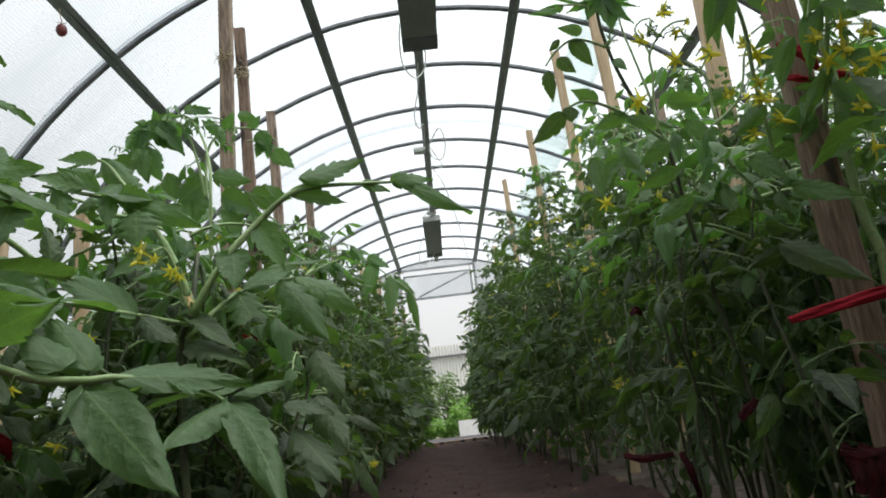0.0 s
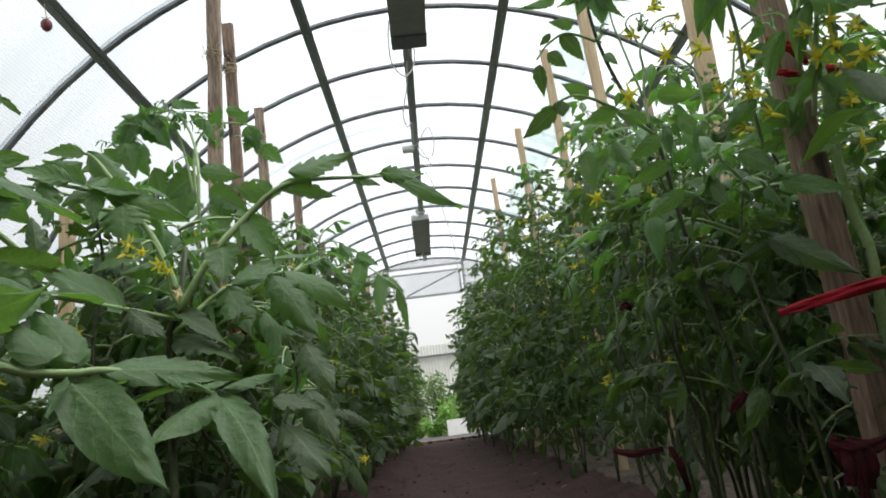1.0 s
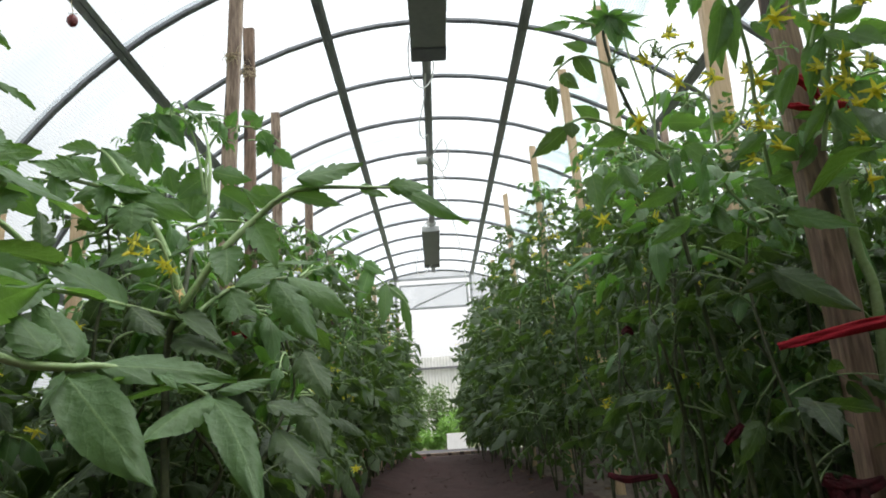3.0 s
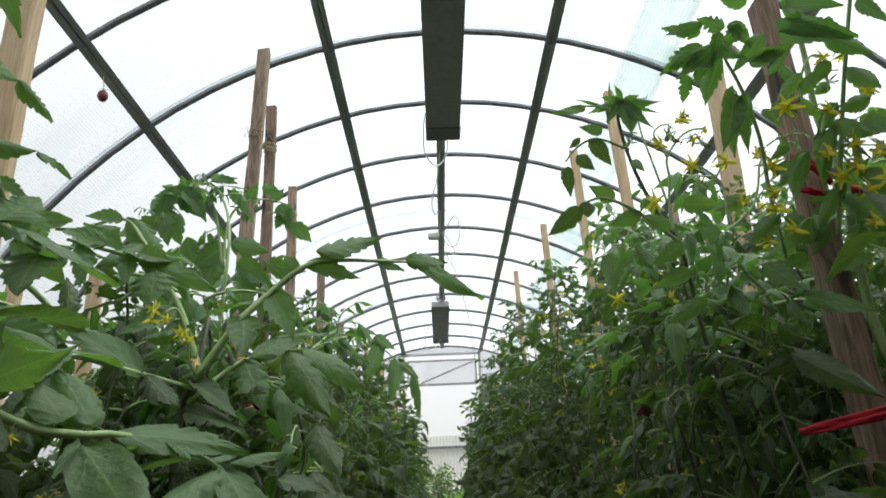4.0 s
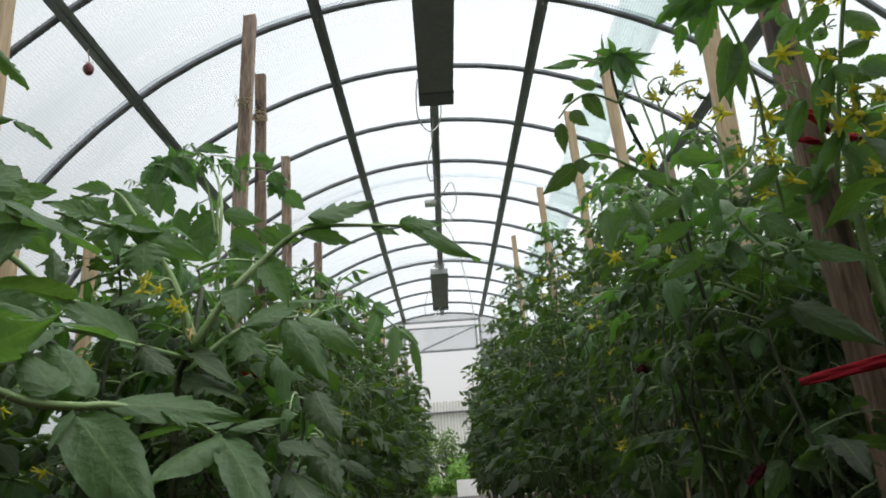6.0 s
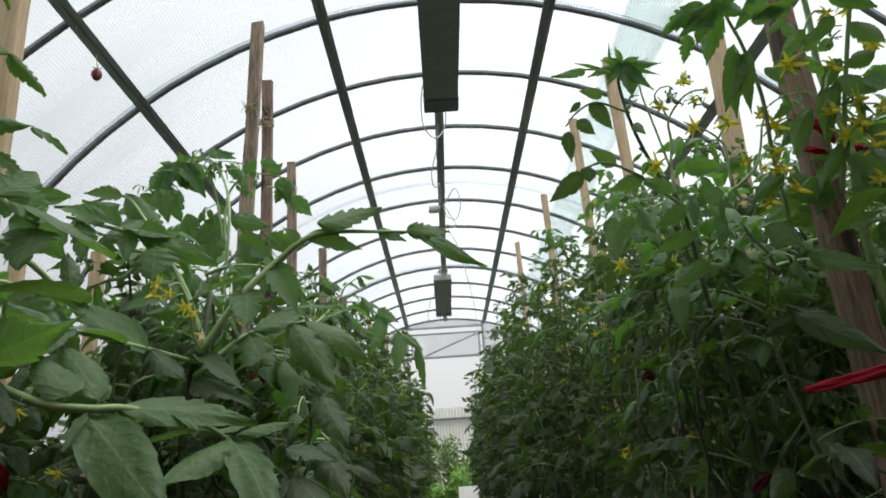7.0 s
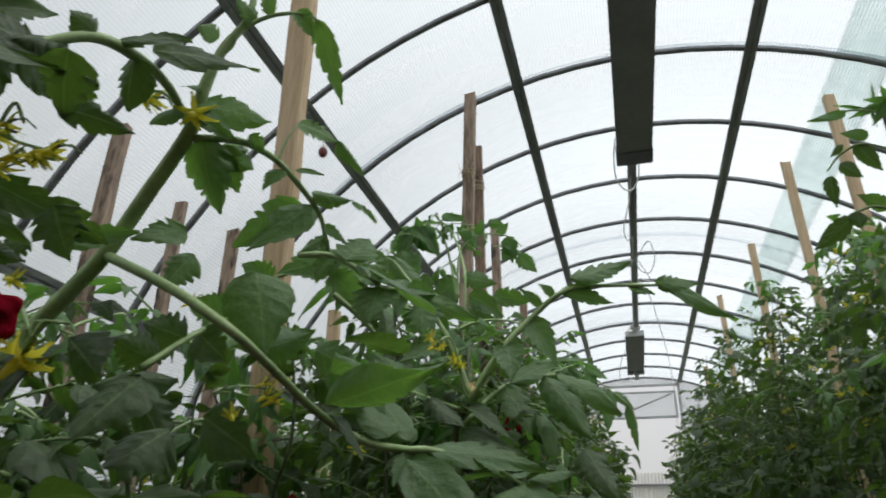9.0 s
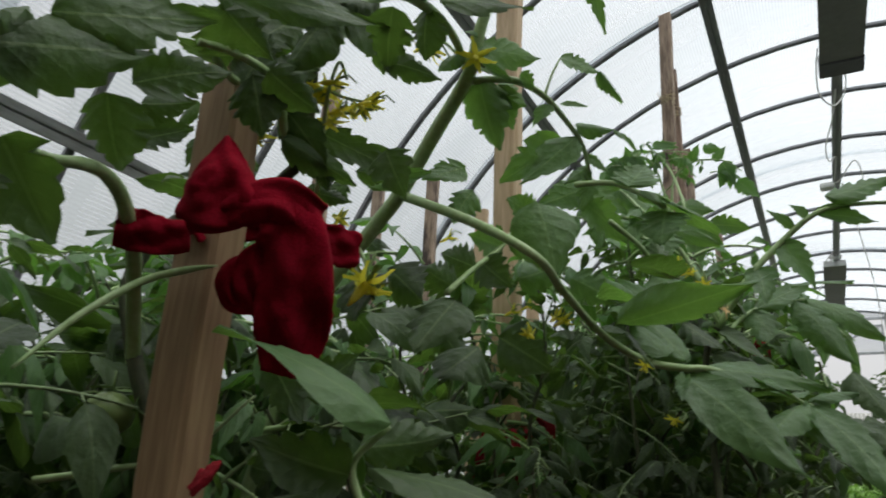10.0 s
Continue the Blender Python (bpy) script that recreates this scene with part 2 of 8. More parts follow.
def part(name, bm, mat, parent=None, label=""):
    me = bpy.data.meshes.new(name)
    bm.normal_update()
    bm.to_mesh(me)
    bm.free()
    me.materials.append(mat)
    ob = new(name, me)
    if parent is not None:
        ob.parent = parent
    return tagged(ob, label)


def box(x0, x1, y0, y1, z0, z1, bevel=0.0):
    bm = bmesh.new()
    bmesh.ops.create_cube(bm, size=1, matrix=Matrix.LocRotScale(((x0 + x1) / 2, (y0 + y1) / 2, (z0 + z1) / 2), None, (x1 - x0, y1 - y0, z1 - z0)))
    if bevel:
        bmesh.ops.bevel(bm, geom=bm.edges[:], offset=bevel, segments=2, affect="EDGES")
    return bm


def tube_data(points, radii, sides=6, closed_ends=True):
    """Vertices and faces of a tapered tube through the points."""
    pts = [Vector(p) for p in points]
    if not isinstance(radii, (list, tuple)):
        radii = [radii] * len(pts)
    V, Fc = [], []
    ref = Vector((0.3, 0.9, 0.2)).normalized()
    for i, p in enumerate(pts):
        d = (pts[min(i + 1, len(pts) - 1)] - pts[max(i - 1, 0)]).normalized()
        a = d.cross(ref)
        if a.length < 1e-3:
            a = d.orthogonal()
        a.normalize()
        b = d.cross(a)
        ref = a.cross(d)
        for k in range(sides):
            t = 2 * math.pi * k / sides
            V.append(p + radii[i] * (math.cos(t) * a + math.sin(t) * b))
    for i in range(len(pts) - 1):
        for k in range(sides):
            q, r = i * sides + k, i * sides + (k + 1) % sides
            Fc.append((q, r, r + sides, q + sides))
    if closed_ends:
        Fc.append(tuple(range(sides))[::-1])
        Fc.append(tuple(range(len(V) - sides, len(V))))
    return V, Fc


def smooth_line(points, n=6):
    """A Catmull-Rom line through the points."""
    p = [Vector(q) for q in points]
    p = [2 * p[0] - p[1]] + p + [2 * p[-1] - p[-2]]
    out = []
    for i in range(1, len(p) - 2):
        for j in range(n):
            t = j / n
            out.append(0.5 * (2 * p[i] + (p[i + 1] - p[i - 1]) * t + (2 * p[i - 1] - 5 * p[i] + 4 * p[i + 1] - p[i + 2]) * t * t
                              + (3 * p[i] - p[i - 1] - 3 * p[i + 1] + p[i + 2]) * t ** 3))
    out.append(p[-2])
    return out


def tube(name, points, radii, mat, parent=None, label="", sides=8, n=6):
    line = smooth_line(points, n)
    if isinstance(radii, (list, tuple)):
        r = [float(np.interp(i / (len(line) - 1), np.linspace(0, 1, len(radii)), radii)) for i in range(len(line))]
    else:
        r = radii
    V, Fc = tube_data(line, r, sides)
    ob = new(name, mesh_of(name, V, Fc, mat))
    if parent is not None:
        ob.parent = parent
    return tagged(ob, label)


# ---- greenhouse ----
R_ARCH, Z_MID, Y_BACK, Y_FRONT, STEP, Y_BOW = 2.19, 0.297, -3.62, 7.2, 0.602, -0.006


def arch_line(r, n=40):
    """The bow from the ground on one side over the ridge to the ground on the other, in the plane of x and z."""
    low = math.asin(Z_MID / r)
    side = [(-r, 0.0)] + [(-r * math.cos(a), Z_MID + r * math.sin(a)) for a in np.linspace(0, math.pi, n)] + [(r, 0.0)]
    return side


def sweep_arch(r, wide, tall, y):
    """A square tube bent along the bow."""
    line = arch_line(r)
    V, Fc = [], []
    for i, (x, z) in enumerate(line):
        x0, z0 = line[max(i - 1, 0)]
        x1, z1 = line[min(i + 1, len(line) - 1)]
        d = Vector((x1 - x0, 0, z1 - z0)).normalized()
        nrm = Vector((-d.z, 0, d.x))
        for a, b in ((-1, -0.5), (-0.5, -1), (0.5, -1), (1, -0.5), (1, 0.5), (0.5, 1), (-0.5, 1), (-1, 0.5)):
            V.append(Vector((x, y + a * wide / 2, z)) + nrm * (b * tall / 2))
    for i in range(len(line) - 1):
        for k in range(8):
            q, s = i * 8 + k, i * 8 + (k + 1) % 8
            Fc.append((q, s, s + 8, q + 8))
    Fc += [tuple(range(8))[::-1], tuple(len(V) - 8 + k for k in range(8))]
    return V, Fc


frame_thing = tagged(empty("greenhouse_frame"), "dark grey painted steel greenhouse frame of bows and purlins", "greenhouse frame", kind="structure")
V, Fc = sweep_arch(R_ARCH, 0.026, 0.026, 0.0)
bow_mesh = mesh_of("arch", V, Fc, STEEL, smooth=False)
for k in range(-6, 13):
    child("arch", bow_mesh, frame_thing, pose(0, Y_BOW + STEP * k, 0))


def purlin_mesh():
    """Two slim tubes side by side with a joint between them."""
    bm = bmesh.new()
    length = Y_FRONT - Y_BACK
    for a, b in ((-0.027, -0.002), (0.002, 0.027)):
        bmesh.ops.create_cube(bm, size=1, matrix=Matrix.LocRotScale(((a + b) / 2, 0, 0), None, (b - a, length, 0.022)))
    bmesh.ops.create_cube(bm, size=1, matrix=Matrix.LocRotScale((0, 0, 0.006), None, (0.006, length - 0.01, 0.006)))
    bmesh.ops.bevel(bm, geom=[e for e in bm.edges if abs(e.verts[0].co.y - e.verts[1].co.y) > 1], offset=0.003, segments=2, affect="EDGES")
    me = bpy.data.meshes.new("purlin")
    bm.to_mesh(me)
    bm.free()
    me.materials.append(PURLIN_STEEL)
    return me


p_mesh = purlin_mesh()
r_in = R_ARCH - 0.0245
PURLINS = (-2.03, -1.364, -0.550, -0.012, 0.522, 1.36, 2.03)
for x in PURLINS:
    a = math.asin(max(-1, min(1, x / R_ARCH)))
    child("purlin", p_mesh, frame_thing, pose(r_in * math.sin(a), (Y_FRONT + Y_BACK) / 2, Z_MID + r_in * math.cos(a), 0, math.degrees(a), 0))
bolt_bm = bmesh.new()
bmesh.ops.create_cone(bolt_bm, cap_ends=True, segments=6, radius1=0.007, radius2=0.006, depth=0.006)
bolt_me = bpy.data.meshes.new("bolt")
bolt_bm.to_mesh(bolt_me)
bolt_bm.free()
bolt_me.materials.append(ZINC)
for k in range(-2, 8):
    for x in (-1.37, -0.553, 0.525, 1.36):
        a = math.asin(x / R_ARCH)
        r_b = R_ARCH - 0.0385
        child("bolt", bolt_me, frame_thing, pose(r_b * math.sin(a), Y_BOW + STEP * k, Z_MID + r_b * math.cos(a), 0, math.degrees(a), 0))
for sx in (-1, 1):
    part("ground_rail", box(sx * R_ARCH - 0.03, sx * R_ARCH + 0.03, Y_BACK, Y_FRONT, 0.0, 0.05), STEEL, frame_thing)

# cover: overlapping sheets of cellular plastic
cover = tagged(empty("greenhouse_cover"), "translucent milky cellular polycarbonate cover bent over the bows", "greenhouse cover", kind="structure")


def shell(r, thick, y0, y1, a0=None, a1=None, n=44):
    """A bent sheet with a thickness; u of its map runs round the bow."""
    if a0 is None:
        line = arch_line(r, n)
        outer = arch_line(r + thick, n)
    else:
        angles = np.linspace(a0, a1, n)
        line = [(-r * math.cos(a), Z_MID + r * math.sin(a)) for a in angles]
        outer = [(-(r + thick) * math.cos(a), Z_MID + (r + thick) * math.sin(a)) for a in angles]
    V, U, Fc, run = [], [], [], 0.0
    m = len(line)
    for i in range(m):
        if i:
            run += math.dist(line[i], line[i - 1])
        for (x, z), y in ((line[i], y0), (line[i], y1), (outer[i], y1), (outer[i], y0)):
            V.append((x, y, z))
            U.append((run, y))
    for i in range(m - 1):
        for k in range(4):
            q, s = i * 4 + k, i * 4 + (k + 1) % 4
            Fc.append((q, s, s + 4, q + 4))
    Fc += [(3, 2, 1, 0), tuple(len(V) - 4 + k for k in range(4))]
    return V, Fc, U


SHEET_ENDS = (-3.68, -1.5, 0.6, 2.7, 4.8, 7.26)
for i in range(5):
    V, Fc, U = shell(R_ARCH + 0.016 + 0.007 * (i % 2), 0.006, SHEET_ENDS[i] - 0.02, SHEET_ENDS[i + 1] + 0.02)
    child("cover_sheet", mesh_of("cover_sheet", V, Fc, SHEET, U), cover)
film = tagged(new("film_strip", mesh_of("film_strip", *shell(R_ARCH + 0.036, 0.002, Y_BACK, 7.0, math.pi / 2 + 0.40, math.pi / 2 + 0.50, 6)[:2], FILM_STRIP, shell(R_ARCH + 0.036, 0.002, Y_BACK, 7.0, math.pi / 2 + 0.40, math.pi / 2 + 0.50, 6)[2])),
              "strip of pale greenish translucent film lying along the roof", "plastic film", kind="structure")

# gables
def gable_sheet(y, x0, x1, z0, n=14):
    """A flat sheet between x0 and x1 from z0 up to the bow."""
    V, U, Fc = [], [], []
    xs = np.linspace(x0, x1, n)
    for x in xs:
        top = Z_MID + math.sqrt(max(R_ARCH ** 2 - x * x, 0.0001)) if abs(x) < R_ARCH else Z_MID
        for yy in (y - 0.003, y + 0.003):
            V += [(x, yy, z0), (x, yy, max(top, z0 + 0.02))]
            U += [(x, z0), (x, top)]
    for i in range(n - 1):
        q, s = i * 4, i * 4 + 4
        Fc += [(q, s, s + 1, q + 1), (q + 2, q + 3, s + 3, s + 2), (q + 1, s + 1, s + 3, q + 3), (q, q + 2, s + 2, s)]
    Fc += [(0, 1, 3, 2), (len(V) - 4, len(V) - 2, len(V) - 1, len(V) - 3)]
    return mesh_of("gable_sheet", V, Fc, GABLE_SHEET, U, smooth=False)


gable = tagged(empty("gable_front"), "polycarbonate end wall with a steel door frame, door open", "end wall", kind="structure")
for x0, x1, z0 in ((-2.18, -0.56, 0.0), (0.50, 2.18, 0.0), (-0.56, 0.50, 2.37)):
    child("gable_sheet", gable_sheet(7.2, x0, x1, z0), gable)
part("door_post", box(-0.57, -0.535, 7.165, 7.195, 0, 2.42, 0.003), ZINC, gable)
part("door_post", box(0.475, 0.51, 7.165, 7.195, 0, 2.42, 0.003), ZINC, gable)
part("lintel", box(-0.535, 0.475, 7.165, 7.195, 2.352, 2.38, 0.003), ZINC, gable)
for sx in (-1.35, 1.30):
    part("mullion", box(sx - 0.014, sx + 0.014, 7.165, 7.193, 0, 1.95, 0.002), ZINC, gable)
part("threshold", box(-0.535, 0.475, 7.12, 7.24, 0.0, 0.035, 0.004), OLD_WOOD, gable, "worn wooden threshold board")
# transom window above the doorway
transom = tagged(empty("transom_window"), "polycarbonate transom panel with a diagonal steel brace above the doorway", "window", kind="structure")
part("window_frame", box(-0.50, 0.45, 7.150, 7.172, 2.262, 2.286, 0.003), ZINC, transom)
part("window_frame", box(-0.50, 0.45, 7.150, 7.172, 1.935, 1.965, 0.003), ZINC, transom)
part("window_frame", box(-0.50, -0.476, 7.150, 7.172, 1.965, 2.262, 0.003), ZINC, transom)
part("window_frame", box(0.426, 0.45, 7.150, 7.172, 1.965, 2.262, 0.003), ZINC, transom)
brace = box(-0.385, 0.385, -0.009, 0.009, -0.011, 0.011, 0.002)
bmesh.ops.transform(brace, matrix=pose(0.045, 7.160, 2.112, 0, -21.0, 0), verts=brace.verts[:])
part("brace", brace, ZINC, transom)
part("pane", box(-0.476, 0.426, 7.174, 7.180, 1.965, 2.262), GABLE_SHEET, transom)
# opaque wall out of view, added to keep light from coming in behind
back = tagged(empty("gable_back"), "unseen opaque wooden end wall added to block light from behind", "end wall", kind="structure")
child("board_wall", gable_sheet(-3.6, -2.18, 2.18, 0.0, n=26), back).data.materials[0] = OLD_WOOD


# ---- ground ----
def rough_sheet(name, x0, x1, y0, y1, step, z_of, mat):
    nx, ny = max(2, int((x1 - x0) / step) + 1), max(2, int((y1 - y0) / step) + 1)
    V = [(x, y, z_of(x, y)) for y in np.linspace(y0, y1, ny) for x in np.linspace(x0, x1, nx)]
    Fc = [(j * nx + i, j * nx + i + 1, (j + 1) * nx + i + 1, (j + 1) * nx + i) for j in range(ny - 1) for i in range(nx - 1)]
    return mesh_of(name, V, Fc, mat)


def hump(x, y, s, a):
    return a * noise.noise((x * s, y * s, 1.7))


ground = tagged(new("ground", rough_sheet("ground", -400, 400, -400, 400, 50, lambda x, y: -0.035, GROUND)), "patchy grassy ground of a garden yard", "ground", kind="structure")


def floor_z(x, y):
    edge = min(1.0, max(0.0, (abs(x - 0.03) - 0.36) / 0.12))
    return 0.0 + hump(x, y, 9, 0.008) + edge * (0.035 + hump(x, y, 5, 0.02) + hump(x, y, 17, 0.012))


tagged(new("path", rough_sheet("path", -0.46, 0.52, -3.58, 7.12, 0.035, floor_z, PATH_SOIL)), "trodden dark reddish brown soil path", "path", kind="structure")
# the west bed takes the darker, redder soil colour of the path
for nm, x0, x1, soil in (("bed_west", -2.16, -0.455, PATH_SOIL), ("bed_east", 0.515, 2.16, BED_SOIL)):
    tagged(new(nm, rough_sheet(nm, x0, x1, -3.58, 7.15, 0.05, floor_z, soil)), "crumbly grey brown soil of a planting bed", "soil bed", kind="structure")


# ---- leaves and flowers ----
def blade(V, Fc, U, S, m, length, width, rng, stations=9, across=5, slot=0, lobes=0.3, fold=0.36, droop=0.35, wave=0.06, wild=1.0):
    """One leaflet from the origin of m along its x axis, its face up along z: deep lobes near the stalk, small teeth towards a drawn-out tip."""
    first = len(V)
    us = np.linspace(-1, 1, across)
    twist = rng.uniform(-0.9, 0.9) * wild
    fold *= rng.uniform(-0.5, 1.7)
    curl = rng.uniform(-1.5, 0.40) * wild
    bend = rng.uniform(-0.28, 0.28) * wild
    rows = [(0.0, None, 0)]
    teeth = max(1, (stations - 2) // 3 - rng.choice((0, 0, 1))) if lobes > 0.02 else 0
    if teeth:
        marks = [0.07 + 0.80 * (k / teeth) ** 0.85 for k in range(teeth + 1)]
        marks = [q + (rng.uniform(-0.28, 0.28) / teeth * 0.8 if 0 < k < teeth else 0.0) for k, q in enumerate(marks)]
        for k in range(teeth):
            a, b = marks[k], marks[k + 1]
            deep = {q: lobes * rng.choice((0.3, 0.6, 0.9, 1.3)) * (1.2 - 0.8 * a) for q in (-1, 1)}
            rows += [(a, {q: 1 - deep[q] * (0.35 if k == 0 else 0.95) for q in (-1, 1)}, -0.012), (a + 0.40 * (b - a), {q: 1 - 0.22 * deep[q] for q in (-1, 1)}, 0.0),
                     (a + 0.80 * (b - a), {q: 1 + 0.12 * deep[q] for q in (-1, 1)}, 0.04)]
        rows += [(0.93, None, 0), (1.0, None, 0)]
    else:
        rows += [(k / stations, None, 0) for k in range(1, stations + 1)]
    for s, edge, push in rows:
        h = 0.5 * width * max(0.03, s ** 0.55 * (1.0 - s) ** 1.12 / 0.372) if s < 1 else 0.0012
        for u in us:
            side = edge[1 if u > 0 else -1] if edge else 1.0
            y = u * h * (1 + (side - 1) * u * u) + bend * length * s * s
            x = s * length + push * length * abs(u) ** 3 * (1 - s)
            z = fold * abs(u) * h + curl * u * u * h - droop * length * s * s + wave * length * math.sin(5.3 * s + 2.4 * u + twist * 9) * abs(u) + twist * u * h * s
            V.append(m @ Vector((x, y, z)))
            U.append((0.5 + 0.5 * u, s))
    for i in range(len(rows) - 1):
        for k in range(across - 1):
            q = first + i * across + k
            Fc.append((q, q + 1, q + across + 1, q + across))
            S.append(slot)


def turn(a, b, c):
    return Euler((radians(a), radians(b), radians(c))).to_matrix().to_4x4()


def rachis_point(x, length, sag):
    return Vector((x, 0, 0.12 * x - sag * x * x / max(length, 1e-4)))


def leaf_mesh(seed, length, detail=2, wide=(0.36, 0.54), hang=(0.15, 0.85), pairs=0, lobes=0.32):
    """A compound tomato leaf along x: a winding stalk, pairs of stalked leaflets, a few small ones between, and one at the tip."""
    rng = random.Random(seed)
    V, Fc, U, S = [], [], [], []
    sag = rng.uniform(0.15, 0.65)
    curve, sway = rng.uniform(-0.35, 0.35), rng.uniform(-0.05, 0.05)

    def at(x):
        p = rachis_point(x, length, sag)
        p.y = curve * x * x / length + sway * length * math.sin(7 * x / length)
        return p

    def stalk(points, r0, r1, sides):
        k = len(points) - 1
        tv, tf = tube_data(points, [r0 + (r1 - r0) * i / k for i in range(k + 1)], sides, False)
        off = len(V)
        V.extend(tv)
        U.extend([(0.5, 0.5)] * len(tv))
        Fc.extend(tuple(i + off for i in f) for f in tf)
        S.extend([1] * len(tf))

    stalk([at(length * t) for t in np.linspace(0, 0.80, (4, 6, 8)[detail])], 0.0026, 0.0012, (3, 4, 5)[detail])
    st, ac = ((4, 3), (5, 3), (11, 5))[detail]
    pairs = pairs or rng.choice((2, 3, 3, 3))
    for j in range(pairs):
        x = length * (0.30 + 0.36 * j / max(pairs - 1, 1))
        slope = math.degrees(math.atan(0.12 - 2 * sag * x / length))
        for side in (-1, 1):
            p = at(x + rng.uniform(-0.03, 0.03) * length)
            big = length * rng.uniform(0.22, 0.36) * (0.85 + 0.25 * j / pairs)
            m = Matrix.Translation(p) @ turn(0, -slope + rng.uniform(-30, 25), side * rng.uniform(45, 85))
            foot = m @ Vector((big * rng.uniform(0.16, 0.34), 0, big * rng.uniform(-0.05, 0.08)))
            if detail:
                stalk([p, p.lerp(foot, 0.5) + Vector((0, 0, 0.03 * big)), foot], 0.0015, 0.0009, 3)
            m = Matrix.Translation(foot) @ m.to_3x3().to_4x4() @ turn(rng.uniform(-32, 32), rng.uniform(-6, 30), 0)
            blade(V, Fc, U, S, m, big, big * rng.uniform(*wide), rng, st, ac, 0, lobes if detail else 0.0, droop=rng.uniform(*hang), wave=0.08)
        if j and detail == 2:
            for side in rng.choice(((-1,), (1,), (-1, 1))):
                sm = length * rng.uniform(0.07, 0.13)
                m = Matrix.Translation(at(x - 0.10 * length)) @ turn(rng.uniform(-25, 25), -slope, side * rng.uniform(55, 85))
                blade(V, Fc, U, S, m, sm, sm * 0.6, rng, 4, 3, 0, 0.0)
    slope = math.degrees(math.atan(0.12 - 2 * sag * 0.78))
    end = length * rng.uniform(0.30, 0.44)
    blade(V, Fc, U, S, Matrix.Translation(at(length * 0.79)) @ turn(rng.uniform(-25, 25), -slope, rng.uniform(-18, 18)), end, end * rng.uniform(wide[0] + 0.04, wide[1] + 0.04), rng, st + (3 if detail else 0), ac, 0, lobes if detail else 0.0, droop=rng.uniform(*hang), wave=0.08)
    return V, Fc, U, S


def small_flower_mesh(seed):
    """A far flower: five pointed petals and a short cone."""
    rng = random.Random(seed)
    V, Fc, U, S = [], [], [], []
    head = turn(rng.uniform(-30, 30), 50, 0)
    for k in range(5):
        m = head @ turn(0, 0, 72 * k) @ turn(0, rng.uniform(-25, 10), 0)
        off = len(V)
        V += [m @ Vector(p) for p in ((0.001, 0, 0), (0.007, 0.003, 0.001), (0.016, 0, 0), (0.007, -0.003, 0.001))]
        U += [(0.5, 0.0), (0.9, 0.5), (0.5, 1.0), (0.1, 0.5)]
        Fc += [(off, off + 1, off + 2), (off, off + 2, off + 3)]
        S += [0, 0]
    off = len(V)
    tv, tf = tube_data([head @ Vector((0, 0, -q)) for q in (0.0, 0.007, 0.014)], [0.002, 0.0024, 0.0006], 4, False)
    V += tv
    U += [(0.5, 0.5)] * len(tv)
    Fc += [tuple(i + off for i in f) for f in tf]
    S += [0] * len(tf)
    return V, Fc, U, S


def flower_mesh(seed, open_=1.0):
    """A nodding yellow star with a cone of anthers and a green calyx, hanging from a bent stalk at the origin."""
    rng = random.Random(seed)
    V, Fc, U, S = [], [], [], []
    tv, tf = tube_data([(0, 0, 0), (0.010, 0, 0.004), (0.018, 0, -0.003), (0.021, 0, -0.010)], 0.0009, 5)
    V += tv; U += [(0.5, 0.5)] * len(tv); Fc += tf; S += [1] * len(tf)
    head = Matrix.Translation((0.021, 0, -0.010)) @ turn(0, -58, 0)
    cone_v, cone_f = tube_data([head @ Vector((0, 0, -q)) for q in (0.0, 0.005, 0.011, 0.0155)], [0.0022, 0.0028, 0.0020, 0.0006], 6)
    off = len(V)
    V += cone_v; U += [(0.5, 0.5)] * len(cone_v); Fc += [tuple(i + off for i in f) for f in cone_f]; S += [0] * len(cone_f)
    for k in range(6):
        m = head @ turn(0, 0, 60 * k + rng.uniform(-8, 8)) @ turn(0, 55 - 85 * open_ + rng.uniform(-12, 12), 0)
        blade(V, Fc, U, S, m, rng.uniform(0.013, 0.018), 0.0054, rng, 5, 3, 0, 0.0, 0.3, -0.25, 0.0)
    for k in range(5):
        m = head @ turn(0, 0, 72 * k + 20) @ turn(0, -35 + rng.uniform(-10, 10), 0)
        blade(V, Fc, U, S, m, 0.012, 0.0028, rng, 3, 3, 1, 0.0, 0.2, -0.1, 0.0)
    return V, Fc, U, S


def fruit_mesh(r):
    V, Fc, U, S = [], [], [], []
    rings, seg = 8, 12
    for i in range(rings + 1):
        a = math.pi * i / rings
        for k in range(seg):
            b = 2 * math.pi * k / seg
            rr = r * math.sin(a) * (1 + 0.04 * math.cos(5 * b) * (1 - i / rings))
            V.append(Vector((rr * math.cos(b), rr * math.sin(b), -0.012 - r + 0.88 * r * math.cos(a))))
            U.append((0.5, 0.3))
    for i in range(rings):
        for k in range(seg):
            q, s = i * seg + k, i * seg + (k + 1) % seg
            Fc.append((q, q + seg, s + seg, s)); S.append(0)
    tv, tf = tube_data([(0, 0, 0), (0, 0, -0.014)], 0.0013, 5)
    off = len(V)
    V += tv; U += [(0.5, 0.5)] * len(tv); Fc += [tuple(i + off for i in f) for f in tf]; S += [1] * len(tf)
    rng = random.Random(3)
    for k in range(5):
        blade(V, Fc, U, S, Matrix.Translation((0, 0, -0.012)) @ turn(0, 0, 72 * k) @ turn(0, -12, 0), 0.016, 0.004, rng, 3, 3, 1, 0.0, 0.1, 0.2, 0.0)
    return V, Fc, U, S


